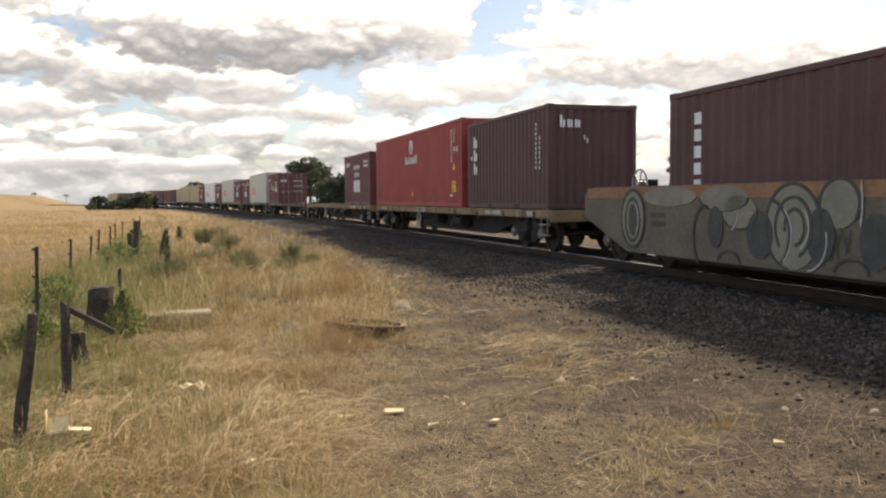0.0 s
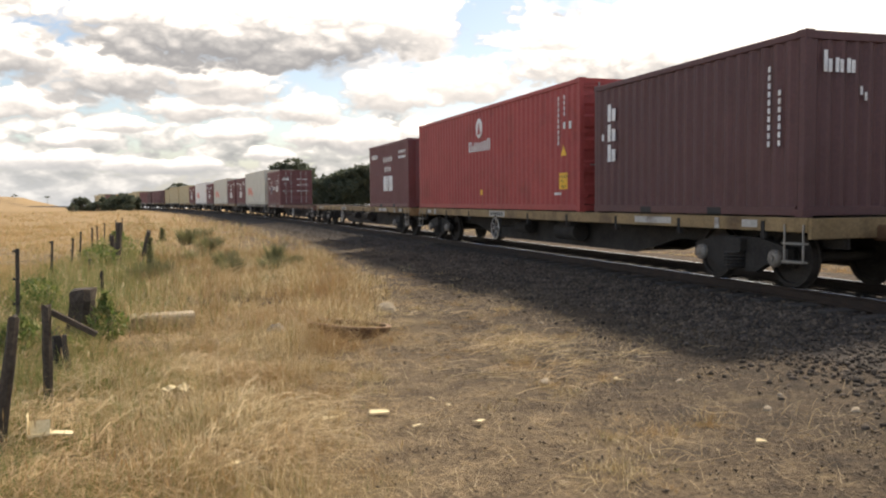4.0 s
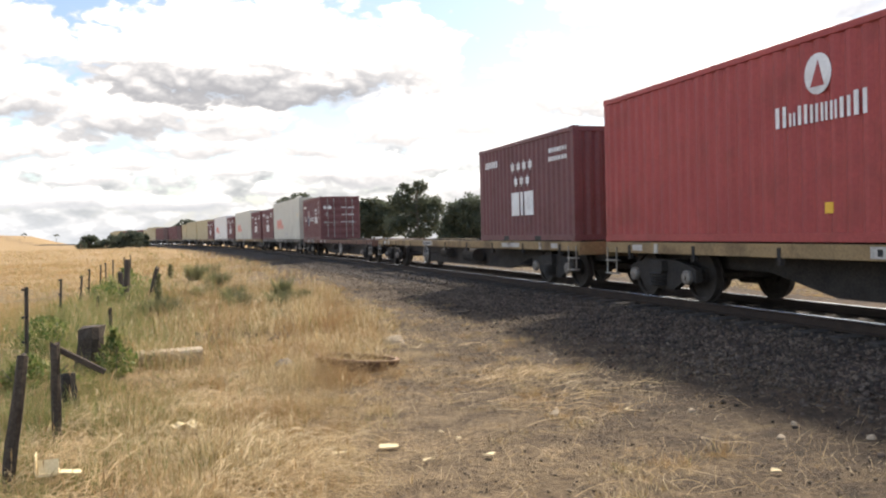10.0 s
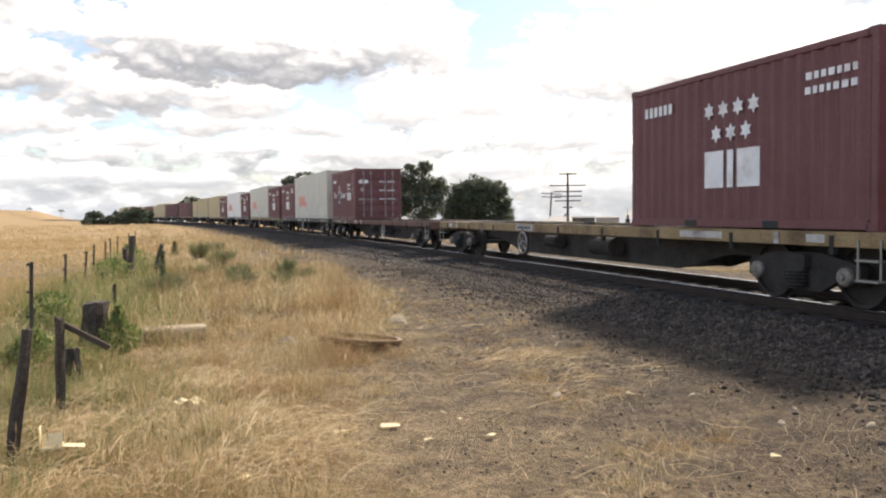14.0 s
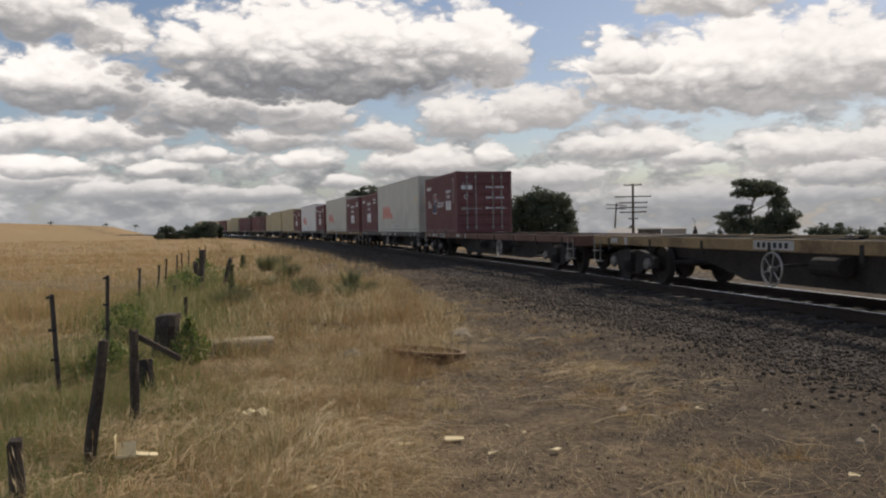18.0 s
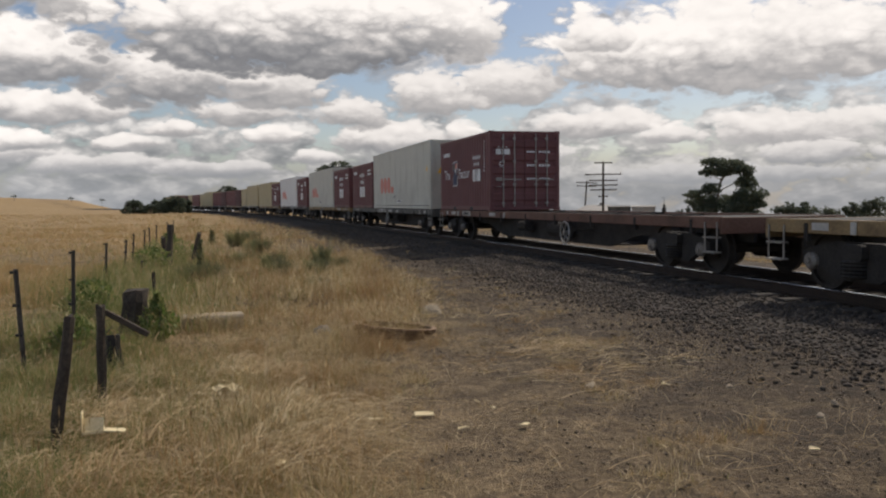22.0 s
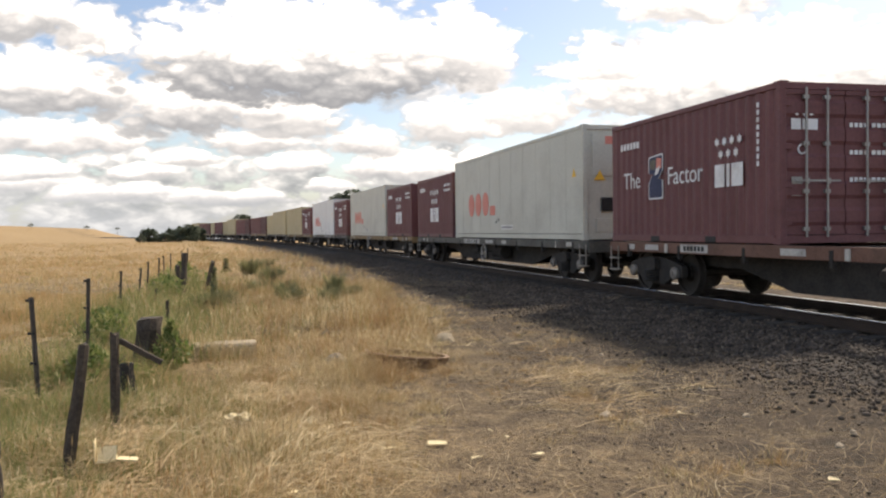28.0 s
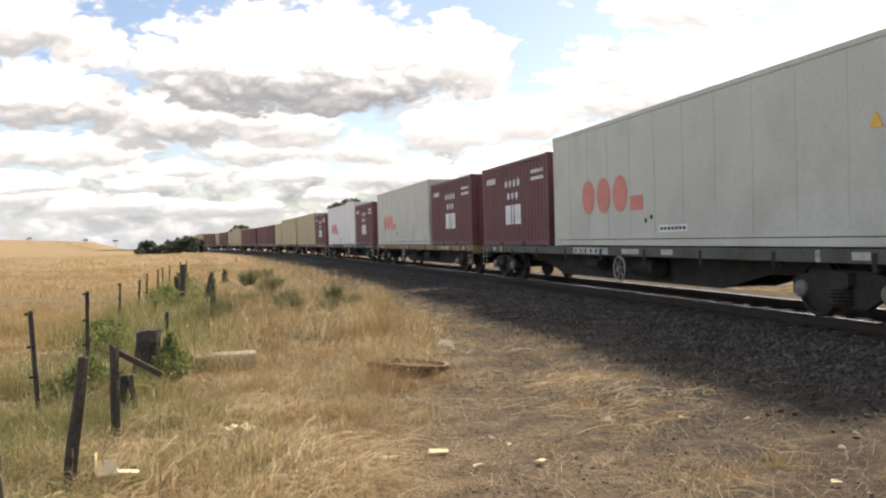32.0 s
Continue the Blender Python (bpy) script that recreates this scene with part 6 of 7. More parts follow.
def weed_clump(label, x, y, h, w, n, seed, mat):
    """A soft clump of thin stalks fanning out of one root."""
    rs = np.random.RandomState(seed)
    a, r = rs.uniform(0, 6.2832, n), np.sqrt(rs.uniform(0, 1, n))
    bx, by = np.cos(a) * r * w * 0.22, np.sin(a) * r * w * 0.22
    z = np.zeros(n)
    tall = h * rs.uniform(0.45, 1.1, n)
    out = r * w * 0.5 * rs.uniform(0.5, 1.2, n)
    tip = np.stack([bx + np.cos(a) * out, by + np.sin(a) * out, tall], 1)
    base = np.stack([bx, by, z - 0.03], 1)
    mid = base * 0.45 + tip * 0.55 + np.stack([z, z, tall * 0.12], 1)
    side = np.stack([-np.sin(a + 0.7), np.cos(a + 0.7), z], 1) * (0.006 + 0.006 * rs.uniform(0, 1, (n, 1)))
    v = np.stack([base - side, base + side, mid - side * 0.8, mid + side * 0.8, tip], 1).reshape(-1, 3)
    i = np.arange(n)[:, None] * 5
    ob = soup("weed_clump", v, np.stack([i + (0, 1, 3), i + (0, 3, 2), i + (2, 3, 4)], 1).reshape(-1, 3), mat)
    ob.location = (x, y, float(ground_height(np.array([x]), np.array([y]))[0]))
    return tagged(ob, label, "weed", "weed clumps")


def weeds():
    dull = "dull green weed clump in dry grass"
    for i, (x, y, h, w, n) in enumerate(((-9.9, 33.9, 1.0, 1.1, 1500), (-7.5, 28.2, 0.9, 1.3, 1500), (-4.85, 20.2, 0.55, 0.9, 900), (-5.3, 21.5, 0.7, 0.9, 1000), (-3.95, 20.5, 0.55, 1.0, 900), (-4.2, 22.4, 0.9, 0.8, 900), (-3.6, 21.9, 0.5, 0.7, 700), (-6.9, 24.6, 0.5, 1.2, 900), (-10.6, 39.0, 0.8, 1.2, 900), (-3.3, 16.8, 0.35, 0.8, 500))):
        weed_clump(dull, x, y, h * 0.72, w * 0.8, n // 3, 40 + i, M_WEED)
    shrub("weed_spike", "tall spiky green weed with a tapering plume", -6.06, 18.0, 0.95, 0.34, 420, 61, M_WEED, True, 0.07, group="tall spiky weeds")
    shrub("weed_spike", "dark tapering weed on the verge", -11.55, 35.9, 0.6, 0.5, 300, 62, M_WEED, True, 0.1, group="tall spiky weeds")
    shrub("weed_bush", "broad leafy green weed beside the strainer post", -4.1, 10.45, 0.6, 0.5, 700, 63, M_GREEN, leaf=0.07, group="weed bushes")
    shrub("weed_bush", "spreading green weeds round the fence", -4.6, 9.3, 0.45, 1.5, 1100, 64, M_GREEN, leaf=0.06, group="weed bushes")
    shrub("weed_bush", "spreading green weeds round the fence", -6.0, 12.6, 0.6, 1.6, 1100, 65, M_GREEN, leaf=0.06, group="weed bushes")
    shrub("weed_bush", "spreading green weeds round the fence", -8.3, 21.0, 0.7, 1.6, 900, 66, M_GREEN, leaf=0.08, group="weed bushes")
    weed_clump("pale green weed clump below the tall weed", -6.0, 17.8, 0.5, 0.95, 700, 67, M_WEED)
    shrub("weed_bush", "dense weeds round the old corner posts", -9.2, 24.5, 0.9, 1.8, 900, 69, M_GREEN, leaf=0.09, group="weed bushes")


M_WEED = blade_mat("dull_weeds", ((0.10, 0.115, 0.055), (0.16, 0.17, 0.08), (0.30, 0.26, 0.13)), (0.19, 0.18, 0.09), 0.45)
weeds()


# ------------------------------------------------------------------ litter and odd stones
def at_ground(ob, x, y, rz=0.0, up=0.0, rx=0.0, ry=0.0):
    z = float(ground_height(np.array([x]), np.array([y]))[0])
    ob.matrix_basis = pose(x, y, z + up, rx, ry, rz)
    return ob


def rock(x, y, sx, sy, sz, mat, label, seed, name="rock", category="rock", up=0.0):
    rs = np.random.RandomState(seed)
    bm = bmesh.new()
    bmesh.ops.create_icosphere(bm, subdivisions=2, radius=1.0)
    for p in bm.verts:
        k = 1 + 0.22 * math.sin(p.co.x * 3.1 + seed) * math.cos(p.co.y * 2.7 + seed) + rs.uniform(-0.08, 0.08)
        p.co = Vector((p.co.x * sx * k, p.co.y * sy * k, max(p.co.z, -0.5) * sz * k))
    me = bpy.data.meshes.new(name)
    bm.to_mesh(me)
    bm.free()
    me.materials.append(mat)
    return tagged(at_ground(new(name, me), x, y, rs.uniform(0, 180), up), label, category)


def crumpled(x, y, w, d, h, mat, label, seed, name="litter", rz=0.0, n=7, up=0.03):
    """A crumpled sheet with some thickness."""
    rs = np.random.RandomState(seed)
    g = Geo()
    v = [((i / (n - 1) - 0.5) * w + rs.uniform(-0.01, 0.01), (j / (n - 1) - 0.5) * d + rs.uniform(-0.01, 0.01), h * (0.4 + 0.6 * math.sin(i * 1.3 + seed) * math.cos(j * 1.1)) + rs.uniform(0, h * 0.3)) for i in range(n) for j in range(n)]
    low = [(a, b, c - 0.006) for a, b, c in v]
    m = n * n
    top = [(i * n + j, (i + 1) * n + j, (i + 1) * n + j + 1, i * n + j + 1) for i in range(n - 1) for j in range(n - 1)]
    f = top + [tuple(q + m for q in reversed(t)) for t in top]
    edge = [(i, 0) for i in range(n)] + [(n - 1, j) for j in range(1, n)] + [(i, n - 1) for i in range(n - 2, -1, -1)] + [(0, j) for j in range(n - 2, 0, -1)]
    for (a, b), (c, e) in zip(edge, edge[1:] + edge[:1]):
        p, q = a * n + b, c * n + e
        f.append((q, p, p + m, q + m))
    g.add(v + low, f)
    return tagged(at_ground(part(name, g, mat), x, y, rz, up), label, "litter")


def litter():
    box = thing("cardboard_box", "sun-bleached cardboard box, open and lying in grass", "box")
    part("panel", turned(Geo().box(-0.07, 0.07, -0.004, 0.004, 0.0, 0.12), pose(0, 0, 0, -32)), M_PALECARD, box)
    part("panel", turned(Geo().box(-0.075, 0.075, 0.0, 0.14, 0.0, 0.008), pose(0, 0.0, 0.01)), M_PALECARD, box)
    part("panel", turned(Geo().box(-0.004, 0.004, 0.0, 0.14, 0.0, 0.14), pose(-0.075, 0, 0.01)), M_PALECARD, box)
    part("flap", turned(Geo().box(0.0, 0.14, -0.05, 0.04, 0.0, 0.008), pose(0.08, -0.03, 0.03, 0, 8)), M_PALECARD, box)
    at_ground(box, -2.74, 5.72, 22, 0.13)
    crumpled(-2.24, 7.26, 0.24, 0.13, 0.035, M_PALECARD, "crumpled bleached card in the grass", 3, rz=-12, up=0.10)
    for i, (x, y, w, d, m) in enumerate(((-0.42, 6.66, 0.16, 0.09, M_PALECARD), (-0.79, 6.51, 0.15, 0.05, M_PALECARD), (-0.1, 6.13, 0.09, 0.04, M_WHITE), (0.37, 6.15, 0.09, 0.06, M_WHITE), (-1.3, 5.36, 0.12, 0.06, M_PALECARD), (0.15, 6.75, 0.07, 0.03, M_WHITE), (0.01, 7.04, 0.06, 0.03, M_WHITE), (1.76, 7.61, 0.06, 0.05, M_WHITE), (2.3, 5.6, 0.07, 0.04, M_PALECARD))):
        crumpled(x, y, w, d, 0.012, M_PALECARD, "scrap of pale bleached litter on the ground", 10 + i, "litter_scrap", rz=20 * i, n=3)
    rock(1.07, 7.58, 0.07, 0.055, 0.05, M_PALESTONE, "pale round stone on gravel", 3)
    rock(-1.94, 10.48, 0.2, 0.12, 0.1, M_GREYROCK, "smooth grey stone half hidden in grass", 4, up=0.07)
    rock(-0.66, 12.67, 0.17, 0.14, 0.13, M_PALESTONE, "pale squarish stone at the edge of the grass", 5)
    for i in range(9):
        rs = random.Random(70 + i)
        a = rs.uniform(2.6, 4.8)
        rock(rs.uniform(1.2, 4.6), rs.uniform(6.2, 11.5), 0.038 * rs.uniform(0.6, 1.3), 0.034, 0.03, M_PALESTONE if i % 3 else M_GREYROCK, "loose pale stone on the stony verge", 80 + i)
    slab = part("concrete_slab", Geo().box(-0.48, 0.48, -0.2, 0.2, -0.08, 0.14, 0.03), M_PALESTONE)
    tagged(at_ground(slab, -3.82, 11.6, 20, 0.06), "pale broken concrete slab in long grass", "slab")
    rust = thing("rusty_ring", "rusty steel ring half sunk in brown grass", "ring")
    part("wall", Geo().lathe([(0.50, -0.26), (0.53, -0.26), (0.54, 0.12), (0.51, 0.12)], 36), M_RUST, rust)
    part("rim", Geo().lathe([(0.495, 0.115), (0.555, 0.115), (0.555, 0.135), (0.495, 0.135)], 36), M_RIM, rust, "pale worn rim")
    at_ground(rust, -1.06, 10.7, 0, -0.01, 90 - 4, 5)


M_PALESTONE = node_mat("pale_stone", ((0.30, 0.235, 0.155), (0.42, 0.345, 0.24)), 0.9, scale=6, fine=40, bump=0.4)
M_GREYROCK = node_mat("grey_rock", ((0.15, 0.125, 0.095), (0.25, 0.21, 0.165)), 0.85, scale=6, fine=40, bump=0.4)
M_RIM = node_mat("worn_rusty_rim", ((0.2, 0.12, 0.07), (0.3, 0.2, 0.12)), 0.8, scale=6, fine=40)
litter()


# ------------------------------------------------------------------ trees and the far side
def polar(az, dist):
    return dist * math.sin(radians(az)), dist * math.cos(radians(az))


def ground_z(x, y):
    return float(ground_height(np.array([x]), np.array([y]))[0])


def tree(name, label, az, dist, top_el, clumps, trunk=0.25, leaf=0.3, count=260, seed=0, group="trees", stem=None):
    """A tree whose crown is made of leafy clumps: (across, down from the crown's top, half width, half height) in metres, seen along the view.
    The stem is a line of (across, down from the top); limbs leave it below the clump that they carry."""
    rs = np.random.RandomState(seed)
    x, y = polar(az, dist)
    z0 = ground_z(x, y)
    peak = EYE + dist * math.tan(radians(top_el)) - z0
    t = thing(name, label, "tree", group)
    t.location = (x, y, z0)
    t.rotation_euler = (0, 0, -radians(az))
    g = Geo()
    line = [(0.0, -0.3)] + [(a, peak - b) for a, b in (stem or ((0.1, peak * 0.6), (-0.15, peak * 0.38), (0.1, peak * 0.15)))]
    for k, ((a, b), (c, d)) in enumerate(zip(line, line[1:])):
        q = k / len(line)
        g.tube((a, 0, b), (c, 0, d), trunk * (1 - 0.75 * q), trunk * (0.8 - 0.65 * q), n=9)
    vs = []
    for cx, cz, hw, hh in clumps:
        c = np.array([cx, rs.uniform(-0.5, 0.5) * hw, peak - cz])
        root_z = min(max(c[2] - 0.45 * abs(cx) - 0.8, peak * 0.22), line[-1][1])
        root_x = float(np.interp(root_z, [p[1] for p in line], [p[0] for p in line]))
        mid = (root_x + (c[0] - root_x) * 0.55, c[1] * 0.5, root_z + (c[2] - root_z) * 0.4 + rs.uniform(-0.2, 0.2))
        g.tube((root_x, 0, root_z), mid, trunk * 0.36, trunk * 0.24, n=7, caps=False)
        g.tube(mid, tuple(c), trunk * 0.24, trunk * 0.08, n=6, caps=False)
        n = int(count * hw * hh * 2)
        sub = rs.normal(0, 0.5, (max(8, n // 30), 3))
        p = sub[rs.randint(0, len(sub), n)] + rs.normal(0, 0.2, (n, 3))
        r = np.linalg.norm(p, axis=1, keepdims=True)
        p = p / np.maximum(r / rs.uniform(0.85, 1.15, (n, 1)), 1) * np.array([hw, hw * 0.9, hh]) + c
        u = rs.normal(0, 1, (n, 3))
        u /= np.linalg.norm(u, axis=1, keepdims=True)
        s = np.cross(u, rs.normal(0, 1, (n, 3)))
        s /= np.linalg.norm(s, axis=1, keepdims=True)
        k = leaf * rs.uniform(0.6, 1.4, (n, 1))
        vs.append(np.stack([p - s * k * 0.4, p + s * k * 0.4, p + u * k], 1).reshape(-1, 3))
    part("trunk", g, M_BARK, t)
    v = np.concatenate(vs)
    crown = soup("crown", v, np.arange(len(v)).reshape(-1, 3), M_LEAF)
    crown.parent = t
    return t


def far_trees():
    gum = "tall dark gum tree with an open ragged crown"
    tree("gum_tree", gum, -1.2, 120, 3.64, ((0.4, 1.2, 1.3, 1.0), (-1.6, 1.6, 1.3, 1.0), (-2.8, 3.2, 1.8, 1.5), (0.6, 3.4, 2.4, 1.6), (2.6, 4.0, 1.4, 1.6), (-1.0, 5.6, 2.6, 1.8), (2.0, 6.6, 1.6, 1.6), (-3.2, 6.6, 1.6, 1.6), (0.2, 8.2, 2.2, 1.2)), 0.3, seed=1)
    tree("gum_tree", "broad round-headed dark tree", 2.65, 100, 2.59, ((0, 1.4, 2.0, 1.3), (-2.0, 2.4, 1.8, 1.4), (2.0, 2.3, 1.7, 1.5), (0.2, 3.4, 2.6, 1.5), (-3.2, 4.2, 1.3, 1.3), (3.2, 4.0, 1.2, 1.3), (-1.6, 5.2, 2.2, 1.2), (2.2, 5.4, 2.0, 1.1), (3.6, 6.0, 0.8, 0.8), (-3.6, 5.8, 0.9, 0.9)), 0.28, leaf=0.28, count=420, seed=2)
    tree("gum_tree", gum, -9.2, 170, 2.85, ((0, 1.3, 2.2, 1.3), (-2.5, 2.2, 2.2, 1.5), (2.2, 2.3, 2.2, 1.4), (0, 3.8, 3.2, 1.8), (-3.4, 5.0, 1.8, 1.8), (3.2, 4.8, 2.0, 1.8), (0.5, 6.4, 3.0, 1.6)), 0.35, leaf=0.4, count=170, seed=3)
    for i, (az, el, w) in enumerate(((-6.8, 1.75, 1.0), (-5.6, 2.1, 1.1), (-4.5, 2.5, 1.0), (-3.6, 2.3, 0.9), (-7.8, 1.5, 0.8))):
        tree("gum_tree", "dark bushy tree in a row", az, 140, el, ((0, 1.0, 1.8 * w, 1.0), (-1.6 * w, 2.0, 1.7, 1.3), (1.6 * w, 2.2, 1.7, 1.3), (0, 3.4, 2.6 * w, 1.6), (-1.2, 5.0, 2.2, 1.4), (1.4, 5.2, 2.2, 1.4)), 0.25, leaf=0.35, count=200, seed=10 + i, group="row of trees")
    tree("pine_tree", "wind-shaped pine with flat layered crown and gaps", 16.05, 110, 2.75,
         ((0.0, 0.7, 1.7, 0.7), (2.0, 1.1, 2.1, 0.85), (3.7, 1.8, 1.2, 0.8), (-0.2, 1.9, 1.6, 0.6), (1.6, 1.8, 1.8, 0.6), (3.9, 3.4, 1.3, 1.0), (5.2, 4.9, 1.3, 0.8), (3.7, 4.9, 1.7, 0.9), (-0.2, 4.0, 1.3, 0.7),
          (-2.1, 4.6, 1.6, 0.5), (-1.6, 5.6, 1.8, 0.75), (0.8, 5.5, 1.8, 0.9), (2.6, 6.2, 2.5, 0.8), (4.8, 6.0, 1.5, 0.7), (-0.6, 6.5, 1.6, 0.6)),
         0.22, leaf=0.24, count=520, seed=4, stem=((0.0, 7.6), (0.45, 5.5), (0.75, 3.4), (1.0, 2.6), (2.1, 1.6)))
    tree("far_bush", "dark spreading bush below the pine", 17.6, 109, -0.42, ((0, 0.7, 1.6, 0.6), (-1.4, 0.9, 1.2, 0.6), (1.6, 0.9, 1.3, 0.5)), 0.07, leaf=0.22, count=420, seed=38, group="far bushes")
    tree("far_bush", "thin greyish bush below the pine", 14.4, 109, -0.42, ((0, 0.8, 0.7, 0.6), (-0.9, 0.9, 0.6, 0.5), (0.9, 0.7, 0.5, 0.7)), 0.06, leaf=0.2, count=200, seed=39, group="far bushes")
    tree("gum_tree", "small far dark tree beyond the train", -16.7, 300, 1.25, ((0, 1.2, 2.4, 1.2), (-2.4, 2.4, 2.2, 1.4), (2.2, 2.4, 2.2, 1.4), (0, 3.8, 3.4, 1.6)), 0.3, leaf=0.6, count=70, seed=5)
    # the line goes out of sight behind these
    for i, (az, el, w, h) in enumerate(((-22.7, 0.42, 1.0, 1.0), (-22.1, 0.08, 0.7, 0.6), (-21.7, 0.15, 0.8, 0.7), (-21.3, 0.42, 0.6, 0.9), (-20.75, 0.42, 0.9, 1.0), (-20.2, 0.54, 1.3, 1.1), (-19.75, 0.45, 0.8, 0.9), (-19.3, 0.45, 0.4, 0.7), (-23.2, 0.05, 0.5, 0.5))):
        tree("distant_tree", "low dark round tree where the line goes out of sight", az, 184 - 4 * (i % 3), el,
             ((0, 0.7, 1.2 * w, 0.7 * h), (-0.9 * w, 1.3, 1.1 * w, 0.8 * h), (0.9 * w, 1.2, 1.1 * w, 0.8 * h), (0.1, 2.0, 1.5 * w, 0.8 * h), (-0.6 * w, 2.6, 1.1 * w, 0.6 * h), (0.7 * w, 2.7, 1.0 * w, 0.6 * h)), 0.14, leaf=0.32, count=230, seed=20 + i, group="distant trees")
    for i, (az, el) in enumerate(((-29.6, 0.62), (-26.4, 0.45), (-24.6, 0.34))):
        tree("ridge_bush", "tiny dark bush on the paddock ridge", az, 480, el + 0.09, ((0, 0.4, 0.9, 0.4), (-0.8, 0.6, 0.7, 0.4), (0.7, 0.6, 0.8, 0.4)), 0.1, leaf=0.5, count=40, seed=90 + i, group="ridge bushes")
    for i, az in enumerate((5.8, 20.3, 20.9, 21.6, 23.0, 24.3, 25.0, 25.8)):
        tree("far_bush", "low dark bush behind the railway", az, 105, (-0.55, -0.2, -0.35, -0.3, -0.5, -0.3, -0.05, 0.05)[i], ((0, 0.7, 0.9, 0.7), (-0.7, 1.1, 0.8, 0.6), (0.8, 1.0, 0.9, 0.7), (0.3, 1.7, 1.3, 0.7)), 0.08, leaf=0.2, count=280, seed=40 + i, group="far bushes")


def telegraph_pole(az, dist, top_el, arms, label, lean=0.0):
    """A wooden pole with cross arms: (metres below the top, half length)."""
    x, y = polar(az, dist)
    z0 = ground_z(x, y)
    h = EYE + dist * math.tan(radians(top_el)) - z0
    p = thing("telegraph_pole", label, "telegraph pole", "telegraph poles")
    p.matrix_basis = pose(x, y, z0, 0, lean, -az)
    part("pole", Geo().tube((0, 0, -0.4), (0, 0, h), 0.15, 0.11, n=10), M_WOOD, p)
    for q, half in arms:
        a = part("cross_arm", Geo().box(-half, half, -0.07, 0.05, h - q - 0.06, h - q + 0.06, 0.01), M_WOOD, p)
        g = Geo()
        for i in range(4):
            u = -half + 0.12 + i * (2 * half - 0.24) / 3
            ins = part("insulator", Geo().tube((u, 0, h - q + 0.05), (u, 0, h - q + 0.2), 0.05, 0.035, n=7), M_WHITE, a, "pale insulator")
    return p


def shed():
    x, y = polar(8.5, 125)
    z0 = ground_z(x, y)
    top = EYE + 125 * math.tan(radians(-0.30)) - z0
    s = thing("shed", "low shed with a grey iron roof behind the line", "shed")
    s.matrix_basis = pose(x, y, z0, 0, 0, -8)
    part("wall", Geo().box(-3.0, 3.0, -2, 2, -0.5, top - 0.85), M_CONC, s)
    g = Geo().add([(-3.4, -2.4, top - 0.85), (3.4, -2.4, top - 0.85), (3.4, 2.4, top - 0.85), (-3.4, 2.4, top - 0.85), (-1.6, 0, top), (1.6, 0, top)], [(0, 1, 5, 4), (2, 3, 4, 5), (1, 2, 5), (3, 0, 4), (3, 2, 1, 0)])
    part("roof", g, M_STEEL, s, "grey iron hipped roof")
    part("vent", Geo().tube((0.5, 0, top - 0.2), (0.5, 0, top + 0.3), 0.18, 0.22, n=10), M_STEEL, s)
    for az, half, mat, label in ((9.95, 1.55, M_GREY_SILL, "dark flat-roofed store behind the line"), (11.55, 1.6, M_CONC, "pale low store behind the line")):
        x, y = polar(az, 118)
        z0 = ground_z(x, y)
        h = EYE + 118 * math.tan(radians(-0.42)) - z0
        w = thing("store", label, "building", "far buildings")
        w.matrix_basis = pose(x, y, z0, 0, 0, -az)
        part("wall", Geo().box(-half, half, -1.2, 1.2, -0.5, h - 0.12), mat, w)
        part("roof", Geo().add([(-half - 0.1, -1.35, h - 0.12), (half + 0.1, -1.35, h - 0.12), (half + 0.1, 1.35, h + 0.05), (-half - 0.1, 1.35, h + 0.05), (-half - 0.1, -1.35, h - 0.06), (half + 0.1, -1.35, h - 0.06), (half + 0.1, 1.35, h + 0.11), (-half - 0.1, 1.35, h + 0.11)],
                               [(0, 3, 2, 1), (4, 5, 6, 7), (0, 1, 5, 4), (1, 2, 6, 5), (2, 3, 7, 6), (3, 0, 4, 7)]), mat, w)
    x, y = polar(12.9, 118)
    z0 = ground_z(x, y)
    h = EYE + 118 * math.tan(radians(-0.3)) - z0
    v = thing("vent_stack", "small dark capped vent stack with a curved lamp", "vent")
    v.matrix_basis = pose(x, y, z0, 0, 0, -13)
    part("stack", Geo().tube((0, 0, -0.3), (0, 0, h - 0.5), 0.42, 0.3, n=10).tube((0, 0, h - 0.5), (0, 0, h - 0.2), 0.14, n=8), M_UNDER, v)
    part("cap", Geo().tube((0, 0, h - 0.2), (0, 0, h), 0.26, 0.05, n=10), M_UNDER, v)
    arm = [(0.0, h - 0.1), (0.0, h + 0.7), (-0.15, h + 0.95), (-0.45, h + 1.0)]
    g = Geo()
    for a, b in zip(arm, arm[1:]):
        g.tube((a[0], 0.3, a[1]), (b[0], 0.3, b[1]), 0.03, n=6)
    part("lamp_arm", g.tube((0, 0.3, -0.2), (0, 0.3, h - 0.1), 0.03, n=6), M_UNDER, v)


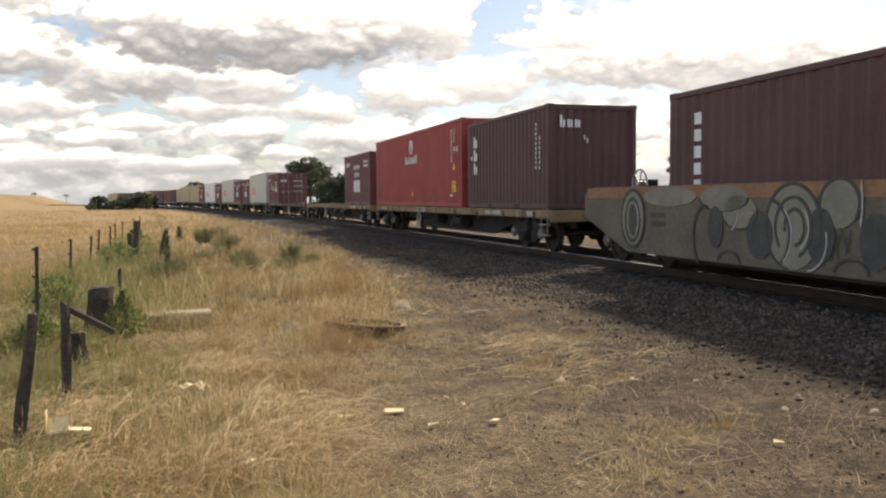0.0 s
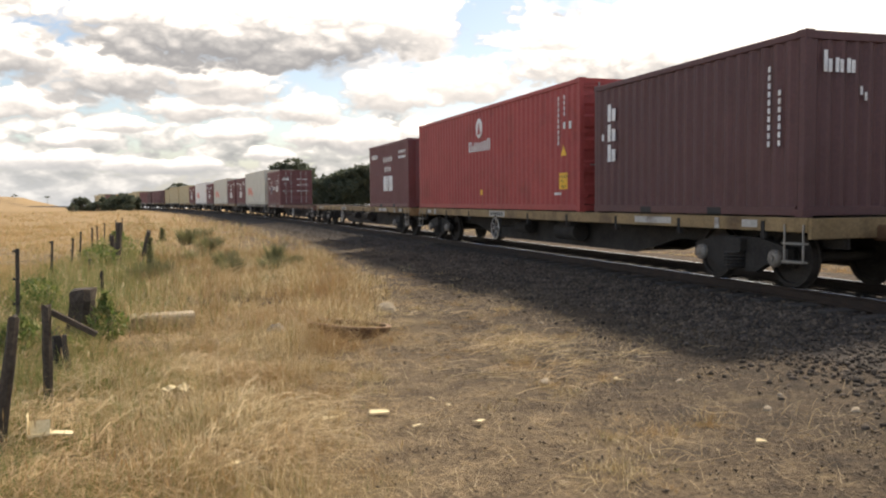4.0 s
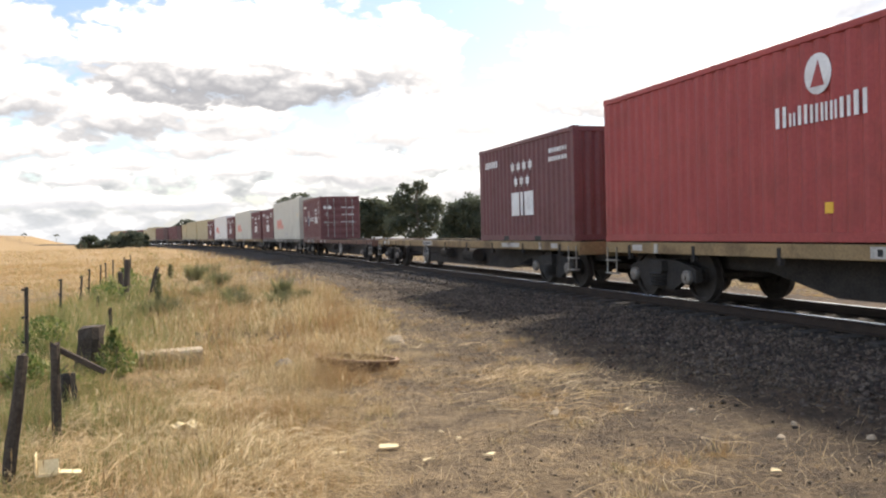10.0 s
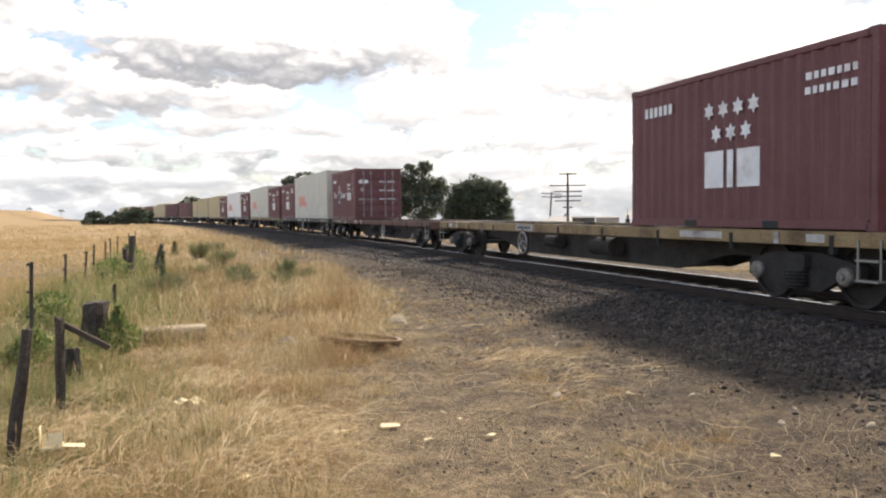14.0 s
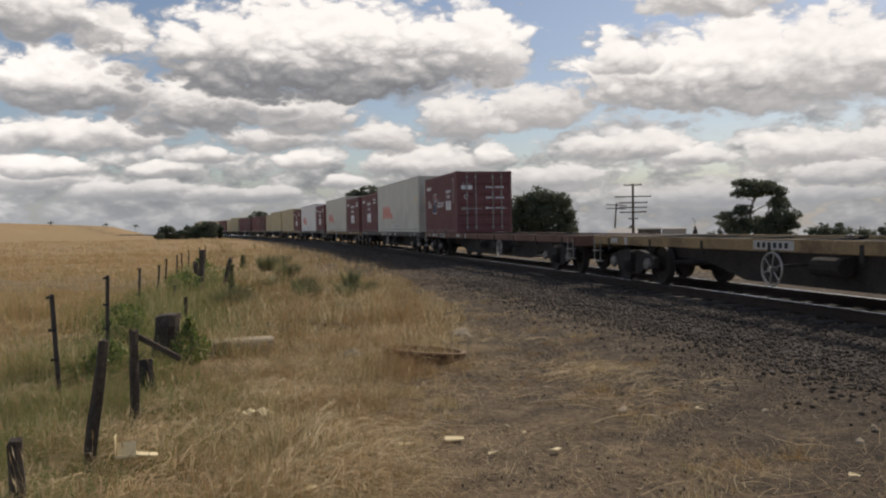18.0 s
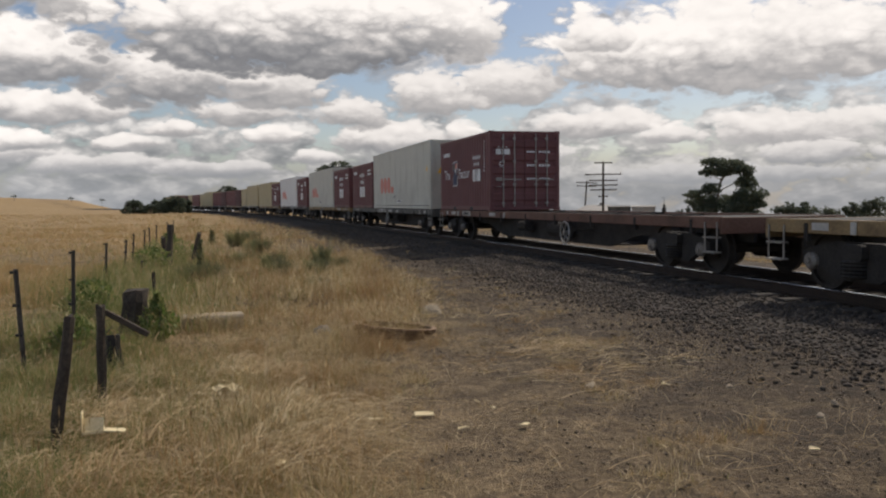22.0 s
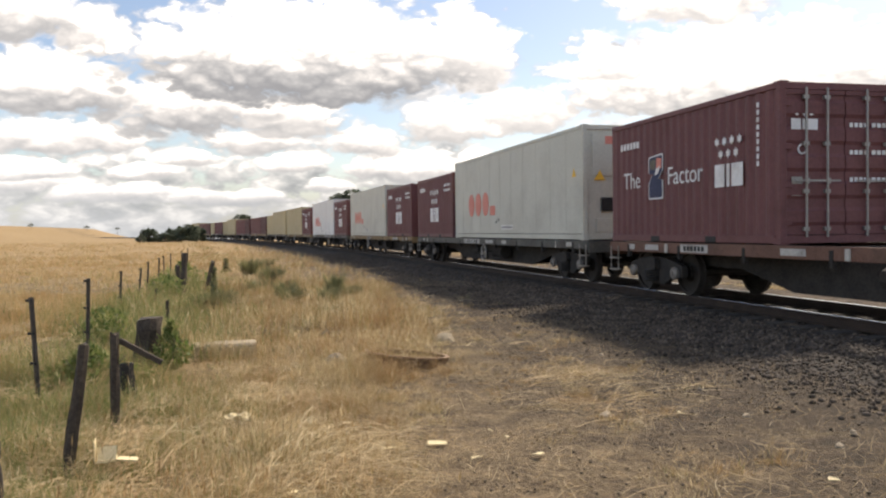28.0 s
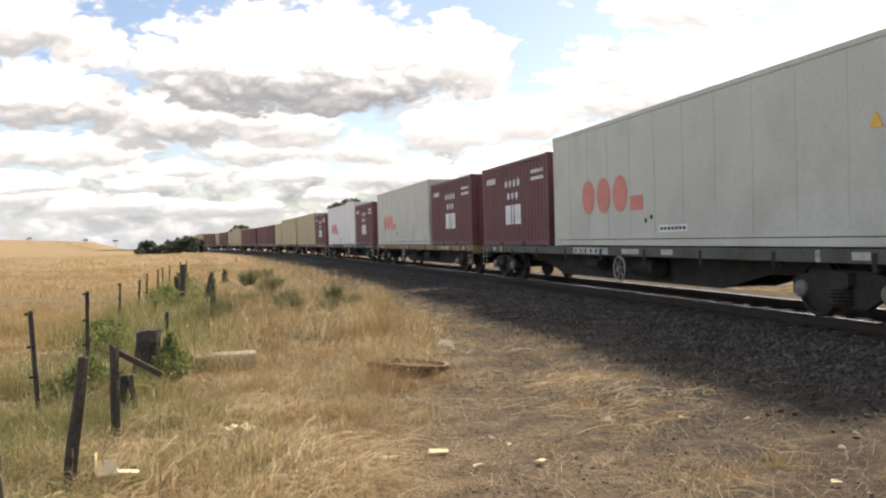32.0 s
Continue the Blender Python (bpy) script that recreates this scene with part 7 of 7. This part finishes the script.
far_trees()
telegraph_pole(8.88, 90, 2.62, ((0.12, 0.95), (1.35, 1.9), (2.0, 1.5), (2.5, 1.5), (3.0, 1.4), (3.7, 0.5)), "tall wooden telegraph pole with many cross arms")
telegraph_pole(7.6, 130, 1.35, ((0.3, 1.6), (0.85, 1.5)), "leaning wooden telegraph pole with two cross arms", 4.0)
shed()


# ------------------------------------------------------------------ the train rolls
RUN = [               # seconds, metres rolled since the start
    (0.0, 0.00), (1.0, 2.41), (2.0, 4.75), (3.0, 7.01), (3.5, 8.12), (5.5, 12.56), (6.0, 13.68), (7.0, 15.90), (8.0, 18.07), (9.0, 20.21), (10.0, 22.31), (11.0, 24.43), (12.0, 26.58), (13.0, 28.67), (14.0, 30.64), (15.0, 32.55), (15.5, 33.50), (17.5, 37.37), (18.0, 38.36), (19.0, 40.35), (20.0, 42.30), (21.0, 44.33), (22.0, 46.48), (23.0, 48.75), (24.0, 51.12), (25.0, 53.55), (25.5, 54.74), (27.5, 59.40), (28.0, 60.59), (29.0, 63.03), (30.0, 65.65), (31.0, 68.34), (32.0, 70.99),
]


def rolled(t):
    """Metres rolled at t, smoothly between the rows."""
    ts, ss = [r[0] for r in RUN], [r[1] for r in RUN]
    slopes = np.gradient(ss, ts)
    i = min(max(int(np.searchsorted(ts, t)) - 1, 0), len(ts) - 2)
    h = ts[i + 1] - ts[i]
    q = (t - ts[i]) / h
    return (ss[i] * (1 + 2 * q) * (1 - q) ** 2 + slopes[i] * h * q * (1 - q) ** 2 + ss[i + 1] * q * q * (3 - 2 * q) + slopes[i + 1] * h * q * q * (q - 1))


def motions():
    times = [float(t) for t in range(33)]
    for ob, u, up in TRAIN:
        rows = []
        for t in times:
            x, y, h = on_track(U0 + u - rolled(t))
            rows.append((t, pose(x, y, RAIL_Z + up, 0, 0, math.degrees(h) - 90)))
        walk(ob, rows)
    steps = [i * 0.2 for i in range(161)]
    for ws in [c for ob, u, up in TRAIN if u < 112 for c in ob.children_recursive if c.name.startswith("wheelset")]:
        p = ws.location.copy()
        walk(ws, [(t, pose(*p, 0, math.degrees(rolled(t) / WHEEL_R), 0)) for t in steps])


motions()
